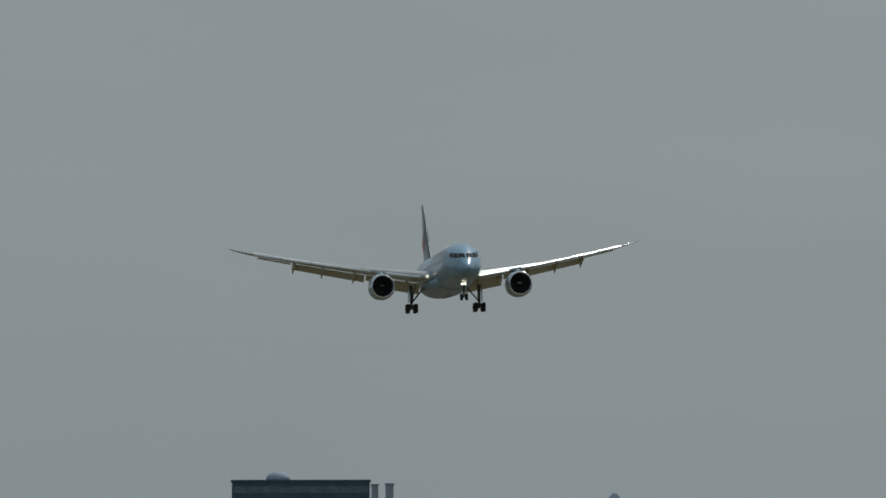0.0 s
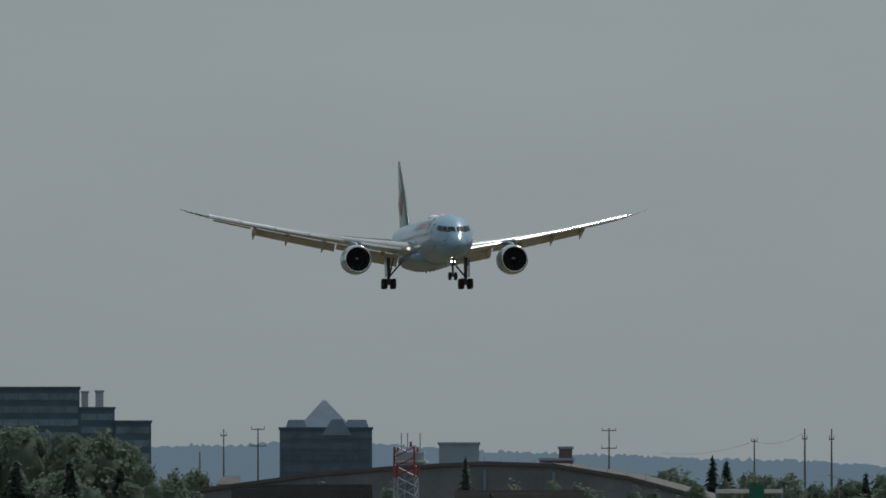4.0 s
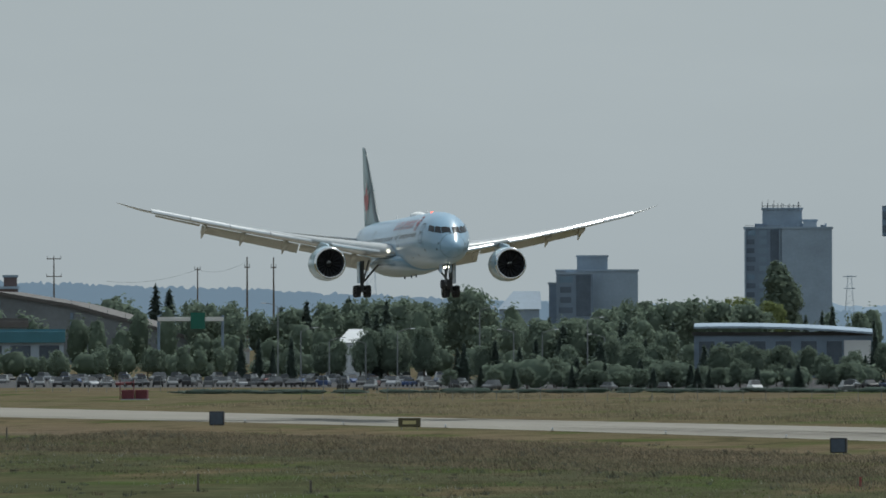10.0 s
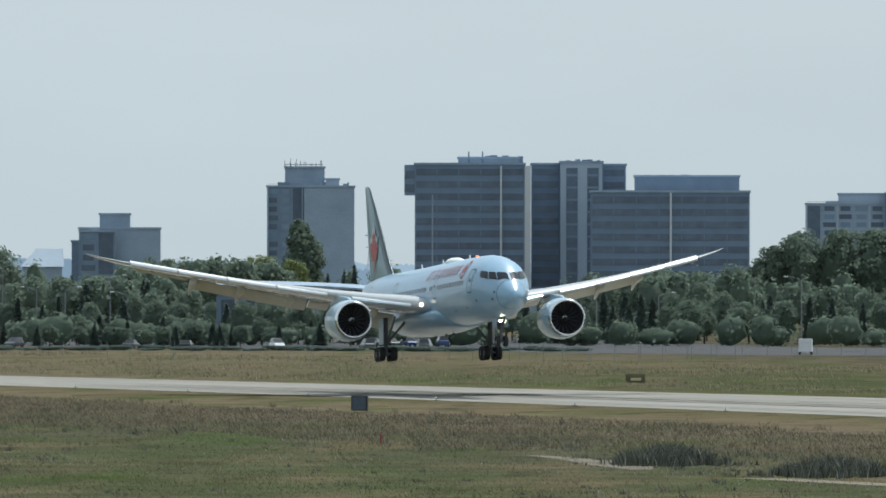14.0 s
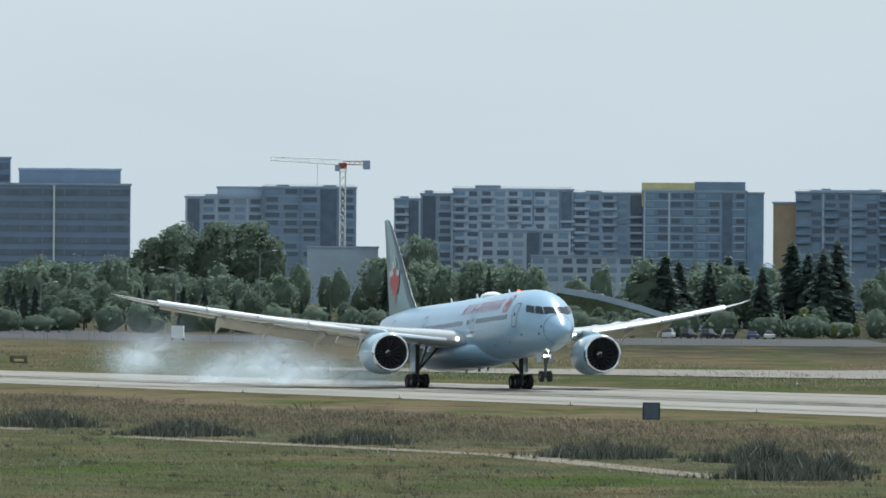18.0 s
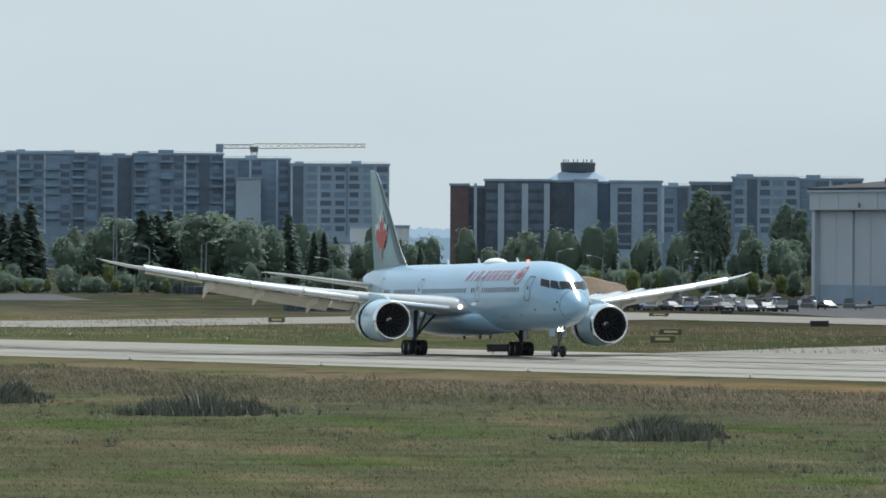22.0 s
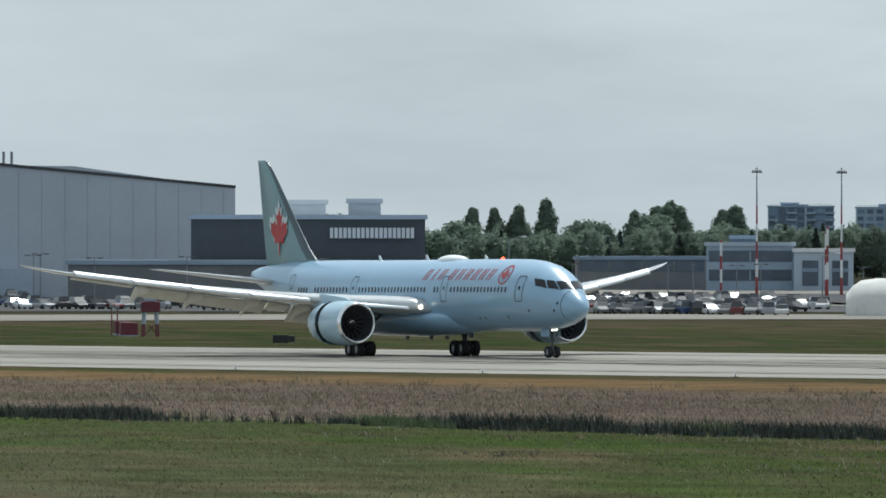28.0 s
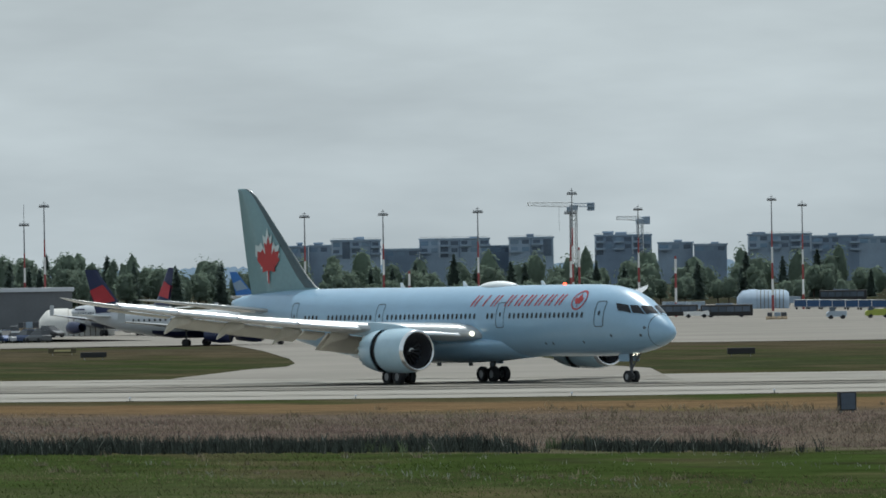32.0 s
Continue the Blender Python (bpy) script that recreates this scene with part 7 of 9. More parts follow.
for a, b, n, kinds in (((24.6, 2132, 14.6), (51.5, 2132, 15.0), 11, ("conifer", "conifer", "broad")), ((57.0, 2131, 18.4), (67.0, 2131, 18.0), 5, ("conifer",)), ((81.7, 2131, 16.2), (112.0, 2129, 17.4), 13, ("broad", "conifer", "broad", "poplar"))):
    tree_row(kinds, a, b, n, 1.45)
for x, y, h in ((127.5, 2128.6, 12.2), (117.2, 1918.8, 12.1), (135.5, 1967.8, 10.7), (139.5, 1967.5, 9.6)):
    tree("conifer", x, y, h, 1.0)
tree_row(("broad", "conifer"), (-32.5, 2272.2, 14.5), (4.5, 2272.4, 15.2), 8, 1.0)
tree_row(("broad", "conifer"), (75.1, 2321.2, 13.3), (133.8, 2318.6, 15.6), 8, 1.2)
tree_row(("broad", "pale", "conifer"), (44.9, 1871.8, 5.7), (103.9, 1869.5, 6.1), 14, 1.0)
tree_row(("broad", "pale"), (49.6, 1799.3, 1.4), (98.3, 1797.3, 2.4), 12, 1.2)
# before the round-topped hotel and the hangar
for x, y, h in ((237.5, 2391.3, 23.6), (241.5, 2390.9, 22.1), (268.3, 2488.7, 20.4), (271.9, 2488.3, 19.2)):
    tree("poplar", x, y, h, 1.15)
tree_row(("pale",), (168.7, 2096.2, 12.6), (174.2, 2095.8, 12.7), 2, 0.8)
tree_row(("pale", "broad"), (226.8, 2191.4, 11.7), (243.3, 2189.7, 11.1), 5, 1.0)
tree_row(("broad", "conifer"), (183.6, 2195.3, 7.7), (242.1, 2189.8, 9.2), 14, 1.0)
tree_row(("conifer", "broad"), (127.9, 2099.0, 11.2), (151.0, 2097.5, 10.1), 7, 1.0)
tree_row(("broad", "pale"), (128.9, 1798.3, 4.8), (199.4, 1792.1, 5.1), 18, 1.1)
tree_row(("broad", "conifer"), (110.0, 2186.6, 15.5), (126.6, 2185.8, 14.9), 4, 1.0)
# behind the workshop and along the apron
tree_row(("broad", "broad", "poplar"), (525.5, 2334.3, 14.8), (578.8, 2322.2, 16.5), 17, 1.1)
tree_row(("broad", "conifer"), (514.2, 2275.3, 11.4), (565.0, 2263.8, 12.2), 15, 1.2)
tree_row(("broad", "conifer"), (-166.0, 1891.7, 7.9), (-133.4, 1894.3, 6.0), 13, 1.2)
for x, y, h in ((541.1, 2343.8, 18.2), (547.1, 2342.5, 18.2), (552.5, 2341.3, 18.7), (559.8, 2339.6, 20.4)):
    tree("poplar", x, y, h, 1.0)
for x, y, h in ((610.1, 2430.6, 18.9), (613.3, 2429.8, 20.1), (627.2, 2426.4, 18.0), (630.4, 2425.6, 18.9), (602.4, 2384.7, 18.8), (606.0, 2383.9, 18.8)):
    tree("poplar", x, y, h, 1.3)
tree("conifer", 668.7, 2385.5, 23.4, 1.0)
tree_row(("broad",), (506.7, 2248.9, 12.6), (585.2, 2230.8, 13.0), 22, 1.15)
tree_row(("broad", "broad", "conifer"), (503.0, 1990.0, 12.6), (586.0, 1968.0, 12.4), 26, 1.25)
tree_row(("broad",), (482.3, 2254.0, 16.3), (509.4, 2248.3, 13.6), 6, 0.9)
tree_row(("broad", "conifer"), (607.9, 2328.2, 13.4), (643.9, 2319.0, 13.1), 9, 1.1)
tree_row(("broad",), (624.6, 2293.7, 14.3), (698.1, 2273.6, 14.9), 16, 1.1)
tree_row(("broad", "conifer"), (694.8, 2360.8, 14.1), (793.6, 2331.4, 11.8), 20, 1.1)
tree_row(("poplar",), (716.1, 2302.8, 12.9), (722.5, 2300.9, 12.8), 3, 1.1)
tree_row(("broad", "conifer"), (668.8, 2246.2, 11.6), (893.5, 2172.2, 8.4), 62, 1.15)
tree_row(("broad", "pale"), (676.4, 1983.2, 7.6), (804.5, 1938.5, 5.9), 34, 1.3)
for x, y, h in ((785.2, 2210.7, 12.8), (775.8, 2213.8, 10.5), (855.7, 2186.2, 12.1), (864.5, 2183.0, 10.9), (872.7, 2180.0, 12.5)):
    tree("conifer", x, y, h, 1.1)


far_woods()


def leaf_belt(name, pts, h, n, material, label, size=0.9):
    """A joined belt of bushes too dense to count; pts are (x, y) along it."""
    rnd = random.Random(n)
    verts, faces = [], []
    seg = [((a, b), math.dist(a, b)) for a, b in zip(pts, pts[1:])]
    for (a, b), d in seg:
        k = max(2, int(d / 5))
        for i in range(k):
            t = (i + rnd.random()) / k
            hh = h * rnd.uniform(0.55, 1.15)
            c = (a[0] + (b[0] - a[0]) * t, a[1] + (b[1] - a[1]) * t + rnd.uniform(-12, 12), hh * 0.5)
            v, f = leaf_cloud([(c, (rnd.uniform(2.2, 4.0), 3.0, hh * 0.55))], n, size, rnd)
            o = len(verts)
            verts += v
            faces += [tuple(q + o for q in w) for w in f]
    tagged(new(name, mesh_of(name, verts, faces, material, True)), label, "bushes", kind="stuff")


def arc(b0, b1, d, n=24):
    return [(d * math.sin(radians(b0 + (b1 - b0) * i / n)), d * math.cos(radians(b0 + (b1 - b0) * i / n))) for i in range(n + 1)]


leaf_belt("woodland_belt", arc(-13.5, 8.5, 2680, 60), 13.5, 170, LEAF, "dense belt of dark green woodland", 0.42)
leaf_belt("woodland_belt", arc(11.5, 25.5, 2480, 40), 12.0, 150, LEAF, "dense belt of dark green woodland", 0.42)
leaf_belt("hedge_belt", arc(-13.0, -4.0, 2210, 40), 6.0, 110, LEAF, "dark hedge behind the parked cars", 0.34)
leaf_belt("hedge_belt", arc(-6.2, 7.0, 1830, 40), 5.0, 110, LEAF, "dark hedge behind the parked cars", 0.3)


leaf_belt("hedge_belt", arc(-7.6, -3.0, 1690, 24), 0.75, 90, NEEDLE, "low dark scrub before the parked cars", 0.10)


# ---- paving beyond the runway ----
def ribbon(name, pts, z, material, label, category="taxiway"):
    """A flat paved band given by (x, y, half width)."""
    verts, faces = [], []
    for i, (x, y, w) in enumerate(pts):
        a, b = pts[max(0, i - 1)], pts[min(len(pts) - 1, i + 1)]
        d = Vector((b[0] - a[0], b[1] - a[1])).normalized()
        verts += [(x - d.y * w, y + d.x * w, z), (x + d.y * w, y - d.x * w, z)]
    faces = [(2 * i, 2 * i + 1, 2 * i + 3, 2 * i + 2) for i in range(len(pts) - 1)]
    return tagged(new(name, mesh_of(name, verts, faces, material)), label, category, kind="structure")


strip("taxiway", [(-30, 1135, 1150), (0, 1098, 1160), (36, 1070, 1165), (75, 1150, 1245), (100, 1195, 1310), (120, 1230, 1390), (140, 1160, 1320), (170, 990, 1160), (200, 1000, 1090), (250, 1010, 1095), (285, 1010, 1095), (320, 1000, 1085), (365, 1000, 1095), (400, 1000, 1100)], 0.08, TAXI, "pale concrete taxiway across the grass", "taxiway")


def slab(name, pts, z, label):
    bm = bmesh.new()
    f = bm.faces.new([bm.verts.new((x, y, z)) for x, y in pts])
    bm.normal_update()
    if f.normal.z < 0:
        f.normal_flip()
    bmesh.ops.triangulate(bm, faces=[f])
    tagged(part(name, bm, TAXI), label, "taxiway", kind="structure")


slab("taxiway_exit", ((80.0, 825.1), (83.3, 723.5), (88.7, 759.3), (102.5, 809.5), (115.1, 840.8), (141.8, 976.7), (163.0, 1134.9), (135.5, 1002.3), (123.3, 937.1), (99.8, 880.2)), 0.05, "pale concrete runway exit")
slab("taxiway_exit", ((231.9, 621.6), (254.0, 548.2), (283.1, 636.5), (292.5, 683.0), (317.7, 772.1), (328.3, 814.0), (345.6, 860.4), (358.1, 872.9), (395.2, 959.9), (385.7, 1124.1), (356.3, 1010.1), (326.4, 897.6), (296.7, 792.5), (281.7, 742.5), (270.7, 710.2), (260.6, 690.6)), 0.05, "pale concrete runway exit onto the apron")
slab("service_pad", ((137.7, 1174.1), (146.3, 1186.6), (158.3, 1276.0), (146.6, 1250.8)), 0.02, "small pale concrete pad in the grass")
_ap = [(376.3, 1135.9), (294.9, 768.9), (362.9, 955.2), (385.7, 906.9), (397.2, 875.5)]
strip("apron", [(_ap[0][0] - 20, _ap[0][1] + 40, _ap[0][1] + 900), (_ap[0][0], _ap[0][1], _ap[0][1] + 900), (_ap[2][0], _ap[2][1], 1900), (_ap[3][0], _ap[3][1], 1900), (_ap[4][0] + 40, _ap[4][1], 1900), (900, _ap[4][1] - 100, 1900)], 0.045, TAXI, "wide pale concrete apron", "apron")
strip("car_park", [(x, 1835 if x < -190 else (1700 if x < -100 else 1600), 2080 if x < -60 else 1790) for x in (-520, -420, -320, -220, -120, -60, 0, 60)], 0.02, DARKROOF, "dark asphalt car park", "car park")
strip("car_park", [(x, 1180 - 0.25 * (x - 150), 1560) for x in (150, 200, 260, 320, 380, 440)], 0.018, DARKROOF, "dark asphalt car park", "car park")
strip("car_park", [(x, 1345 - 0.25 * (x - 345), 1570) for x in (345, 380, 415, 452)], 0.062, DARKROOF, "dark asphalt car park beside the apron", "car park")
ribbon("gravel_path", ((-40.7, 729.7, 0.5), (-36.8, 714.7, 1.2), (-34.2, 700.2, 2.0), (-32.2, 684.7, 0.6)), 0.02, PATH, "pale gravel path in the grass", "path")
ribbon("worn_track", ((-25.2, 661.0, 1.2), (-10.1, 626.9, 1.4), (-0.7, 603.9, 1.4), (10.4, 541.7, 1.2)), 0.02, PATH, "thin worn track through the grass", "path")


# ---- cars ----
CARGLASS = mat("car_window_glass", (0.02, 0.024, 0.028), 0.1, vary=0.0, spec=0.8)


def car_mesh_set(seed, tall):
    """Body, cabin glass, wheel and light meshes of one car, x ahead."""
    h0, h1 = (0.85, 1.45) if not tall else (1.05, 1.78)
    L = 2.2
    body = bmesh.new()
    loft([[(x, -w, 0.28), (x, w, 0.28), (x, w, z0), (x, w * 0.92, z1), (x, -w * 0.92, z1), (x, -w, z0)] for x, w, z0, z1 in
          ((L, 0.70, 0.55, 0.62), (L - 0.15, 0.86, 0.62, 0.74), (1.0, 0.90, 0.72, h0), (-1.2, 0.90, 0.76, h0 + 0.03), (-L + 0.15, 0.88, 0.74, h0), (-L, 0.80, 0.62, h0 - 0.12))], bm=body)
    top = bmesh.new()
    loft([[(1.0, -0.80, h0 - 0.02), (1.0, 0.80, h0 - 0.02), (-1.9 if tall else -1.5, 0.80, h0), (-1.9 if tall else -1.5, -0.80, h0)], [(-0.02, -0.62, h1 - 0.04), (-0.02, 0.62, h1 - 0.04), (-1.7 if tall else -0.95, 0.62, h1 - 0.04), (-1.7 if tall else -0.95, -0.62, h1 - 0.04)]], bm=top)
    roof = box(-1.7 if tall else -0.95, -0.02, -0.60, 0.60, h1 - 0.05, h1 + 0.02)
    out = []
    for nm, b in (("body", body), ("glass", top), ("roof_panel", roof)):
        b.normal_update()
        me = bpy.data.meshes.new(nm)
        b.to_mesh(me)
        b.free()
        out.append(me)
    out[1].materials.append(CARGLASS)
    return out


CARSETS = [car_mesh_set(0, False), car_mesh_set(1, True)]
CARPAINT = [mat(f"car_paint_{n}", c, 0.3, metal=mt, vary=0.03, coat=0.3) for n, c, mt in (("white", (0.55, 0.55, 0.56), 0), ("silver", (0.30, 0.31, 0.33), 0.6), ("grey", (0.12, 0.125, 0.13), 0.4), ("black", (0.02, 0.02, 0.022), 0.2), ("blue", (0.03, 0.06, 0.16), 0.3), ("red", (0.14, 0.025, 0.025), 0.2))]
CARWORD = ("white", "silver", "dark grey", "black", "dark blue", "dark red")
CARWHEEL = disc_mesh("car_wheel", 0.33, 0.22, TYRE)
CARMESH = {}


def car(x, y, turn, k, style, z=0.02):
    th = empty("parked_car", pose(x, y, z, 0, 0, turn), f"{CARWORD[k]} parked {'van-like car' if style else 'saloon car'} in a row", "car", "parked cars")
    if (k, style) not in CARMESH:
        ms = [CARSETS[style][0].copy(), CARSETS[style][1], CARSETS[style][2].copy()]
        ms[0].materials.append(CARPAINT[k])
        ms[2].materials.append(CARPAINT[k])
        CARMESH[(k, style)] = ms
    for nm, me in zip(("body", "cabin_glass", "roof_panel"), CARMESH[(k, style)]):
        piece(nm, me, th)
    for dx in (-1.35, 1.35):
        for dy in (-0.8, 0.8):
            piece("wheel", CARWHEEL, th, Matrix.Translation((dx, dy, 0.33)))


FARCARS = [[], [], [], []]


def far_car(x, y, turn, k, style):
    """One car of the joined far car park."""
    vs, fs, mi, mats = FARCARS
    m = np.array(pose(x, y, 0.02, 0, 0, turn))
    for me, material in ((CARSETS[style][0], CARPAINT[k]), (CARSETS[style][1], CARGLASS), (CARSETS[style][2], CARPAINT[k])):
        if material not in mats:
            mats.append(material)
        o = len(vs)
        for v in me.vertices:
            vs.append(tuple(m[:3, :3] @ np.array(v.co) + m[:3, 3]))
        for p in me.polygons:
            fs.append([q + o for q in p.vertices])
            mi.append(mats.index(material))
    for dx in (-1.35, 1.35):
        o = len(vs)
        for i in range(10):
            c = np.array((dx + 0.33 * math.cos(0.6283 * i), -0.92, 0.33 + 0.33 * math.sin(0.6283 * i)))
            vs.append(tuple(m[:3, :3] @ c + m[:3, 3]))
        if TYRE not in mats:
            mats.append(TYRE)
        fs.append(list(range(o, o + 10)))
        mi.append(mats.index(TYRE))


def far_cars():
    vs, fs, mi, mats = FARCARS
    me = bpy.data.meshes.new("far_parked_cars")
    me.from_pydata(vs, [], fs)
    for material in mats:
        me.materials.append(material)
    me.polygons.foreach_set("material_index", mi)
    me.update()
    tagged(new("far_parked_cars", me), "dense far rows of parked cars of many colours", "cars", kind="stuff")


def car_row(a, b, n, gap=0.12, joined=False):
    rnd = random.Random(round(a[0] * 13 + b[0]))
    for i in range(n):
        if rnd.random() < gap:
            continue
        t = (i + rnd.uniform(0.35, 0.65)) / n
        (far_car if joined else car)(a[0] + (b[0] - a[0]) * t, a[1] + (b[1] - a[1]) * t + rnd.uniform(-0.8, 0.8), rnd.choice((-90, 90)) + rnd.uniform(-25, 25), rnd.choice((1, 2, 2, 2, 3, 3, 3, 4, 2, 3, 4, 5, 3, 2) if rnd.random() < 0.82 else (0, 1, 2, 3, 1)), rnd.randrange(2))


car_row((-334.0, 1863.0), (-200.2, 1859.4), 46, 0.05)
car_row((-347.3, 1933.1), (-209.0, 1937.3), 44, 0.06, True)
car_row((-365.6, 2029.0), (-224.1, 2042.5), 40, 0.08, True)
car_row((-211.0, 1756.2), (-111.8, 1698.4), 20, 0.4)
car_row((-131.5, 1795.4), (-116.8, 1791.7), 5)
car_row((-4.0, 1780.1), (45.2, 1783.3), 14)
car_row((-60.7, 1872.0), (-44.8, 1861.1), 5, 0.3)
car_row((135.7, 1437.4), (158.6, 1404.9), 12)
car_row((127.0, 1425.0), (160.0, 1392.0), 13, 0.1)
car_row((131.0, 1478.0), (172.0, 1440.0), 15, 0.08, True)
car_row((147.7, 1549.5), (170.1, 1510.9), 10)
car_row((138.8, 1685.3), (175.9, 1610.4), 12)
car_row((198.9, 1267.4), (220.9, 1213.4), 14)
car_row((198.2, 1431.6), (233.5, 1359.2), 13)
car_row((247.6, 1179.5), (273.7, 1128.8), 16)
car_row((304.0, 1185.7), (322.8, 1141.4), 16)
car_row((341.6, 1394.5), (365.7, 1311.5), 15)
car_row((347.9, 1139.6), (358.5, 1099.8), 15, 0.06)
car_row((372.8, 1231.0), (387.2, 1197.1), 13, 0.06)
car_row((285.0, 1103.8), (305.5, 1073.4), 15, 0.06)
car_row((219.5, 1456.5), (237.3, 1399.1), 18, 0.04, True)
car_row((232.3, 1546.5), (253.0, 1497.6), 18, 0.04, True)
car_row((203.2, 1331.6), (239.1, 1268.6), 20, 0.05)
car_row((218.7, 1439.8), (258.9, 1381.7), 22, 0.05, True)
car_row((285.2, 1224.2), (307.3, 1177.1), 15, 0.05)
car_row((302.6, 1305.9), (325.4, 1253.5), 14, 0.05)
car_row((335.0, 1211.9), (338.0, 1186.3), 6, 0.05)
car_row((366.6, 1216.9), (370.2, 1188.6), 7, 0.05)
car_row((467.7, 1303.0), (467.6, 1276.6), 5, 0.05)
car_row((224.0, 1198.0), (246.0, 1194.0), 9, 0.1)
car_row((228.0, 1228.0), (262.0, 1215.0), 14, 0.06)
car_row((332.0, 1262.0), (352.0, 1238.0), 12, 0.06, True)
car_row((318.0, 1330.0), (352.0, 1300.0), 16, 0.06, True)
far_cars()


# ---- airfield signs, lights and posts ----
def distance_board(x, y, wide=1.35, high=1.35, face=SIGNBLACK):
    th = empty("distance_board", pose(x, y, 0, 0, 0, random.Random(round(x)).uniform(-8, 8)), "squat black distance board on short legs beside the runway", "sign", "runway distance boards")
    part("board", box(-wide / 2, wide / 2, -0.28, 0.28, 0.12, high, 0.04), face, th)
    part("face_panel", box(-wide / 2 + 0.1, wide / 2 - 0.1, -0.30, -0.282, 0.2, high - 0.1), GLAZE, th)
    for s in (-0.4, 0.4):
        part("leg", box(s - 0.05, s + 0.05, -0.1, 0.1, -0.02, 0.14), STEEL, th)


for x, y, w, h in ((-147.6, 1164.5, 1.5, 1.55), (-66.6, 934.4, 1.3, 1.3), (9.3, 748.6, 1.25, 1.35), (89.6, 523.4, 1.25, 1.35), (198.8, 359.2, 1.15, 1.35)):
    distance_board(x, y, w, h)


def low_sign(x, y, w, h, material, label):
    th = empty("taxiway_sign", pose(x, y, 0), label, "sign", "taxiway signs")
    part("panel", box(-w / 2, w / 2, -0.12, 0.12, 0.25, 0.25 + h, 0.03), material, th)
    for k in (-0.35, 0.35):
        part("leg", tube((w * k, 0, -0.02), (w * k, 0, 0.27), 0.04, n=6), STEEL, th)
    if material is SIGNBACK:
        part("letter_bar", box(-w * 0.3, w * 0.3, -0.14, -0.121, 0.25 + h * 0.3, 0.25 + h * 0.7), YELLOW, th)


for x, y, w, h, k in ((-124.0, 1132.1, 2.2, 0.9, 1), (-56.2, 1167.5, 2.0, 0.8, 1), (-24.9, 1121.2, 1.8, 0.7, 1), (67.7, 819.9, 3.4, 0.7, 0), (127.1, 1107.7, 2.2, 0.7, 0), (99.1, 996.9, 2.4, 0.6, 1), (122.9, 1266.7, 2.6, 0.5, 1),
                      (137.0, 1317.3, 1.6, 0.5, 0), (168.0, 728.4, 1.5, 0.75, 0), (169.9, 712.0, 1.6, 0.75, 1), (152.9, 996.7, 2.2, 0.6, 0), (170.1, 735.7, 1.4, 0.6, 0), (285.6, 829.9, 3.0, 0.6, 0), (300.9, 895.4, 3.4, 0.6, 1),
                      (325.8, 729.4, 3.0, 0.65, 0), (178.4, 1008.1, 1.6, 0.8, 1), (90.0, 908.8, 2.4, 0.7, 1), (64.8, 1138.1, 2.0, 0.6, 1), (-55.7, 1158.4, 1.8, 0.7, 1)):
    low_sign(x, y, w, h, SIGNBACK if k else SIGNBLACK, "low yellow-lettered taxiway sign on legs" if k else "low black taxiway sign seen from behind")


def edge_light(x, y):
    th = empty("edge_light", pose(x, y, 0), "small glass runway edge light on a short stem", "light", "runway edge lights")
    part("stem", tube((0, 0, 0), (0, 0, 0.25), 0.04, n=6), STEEL, th)
    part("lens", tube((0, 0, 0.25), (0, 0, 0.36), 0.09, 0.06, 8), CHROME, th)
    part("base_plate", box(-0.25, 0.25, -0.25, 0.25, 0, 0.06), SIGNBACK, th)


for x in range(-150, 330, 14):
    edge_light(x, near_edge(x) - 1.2)
for x, y in ((26.4, 994.3), (34.1, 970.0), (41.2, 946.8), (48.4, 929.5), (33.2, 1129.4), (41.2, 1102.2), (48.8, 1076.2), (55.8, 1044.2)):
    edge_light(x, y)


def field_post(x, y, h, material, label):
    th = empty("field_post", pose(x, y, 0), label, "post", "field posts")
    part("post", tube((0, 0, 0), (0, 0, h), 0.09, 0.07, 7), material, th)
    part("cap", tube((0, 0, h), (0, 0, h + 0.08), 0.10, n=7), material, th)


for x, y, h, m_ in ((45.5, 407.4, 1.0, WOODPOLE), (47.5, 421.0, 0.9, WOODPOLE), (105.8, 250.6, 1.3, WOODPOLE), (-92.3, 755.3, 1.0, WOODPOLE), (-85.3, 755.0, 0.6, WOODPOLE), (-52.9, 772.4, 0.55, REDPAINT), (-152.0, 1056.0, 0.9, WOODPOLE), (245.6, 739.8, 0.6, WOODPOLE)):
    field_post(x, y, h, m_, "short weathered wooden post in the grass" if m_ is WOODPOLE else "short red marker post in the grass")


def wind_post(x, y):
    th = empty("weather_post", pose(x, y, 0), "thin dark weather post with side arms", "post")
    part("post", tube((0, 0, 0), (0, 0, 4.2), 0.12, 0.08, 8), STEEL, th)
    part("side_arm", box(-1.0, 1.0, -0.06, 0.06, 3.7, 3.85), STEEL, th)
    for s in (-0.9, 0.9):
        part("sensor_cup", tube((s, 0, 3.85), (s, 0, 4.2), 0.16, n=8), STEEL, th)
    part("control_box", box(-0.25, 0.25, -0.3, -0.1, 0.8, 1.8, 0.03), SIGNBACK, th)


wind_post(-167.0, 1092.1)


# red steel colour taken down to maroon, with the stand's shade painted in
REDSHADED = mat("shade_darkened_red_paint", (0.13, 0.025, 0.035), 0.6, vary=0.2, scale=1.5)


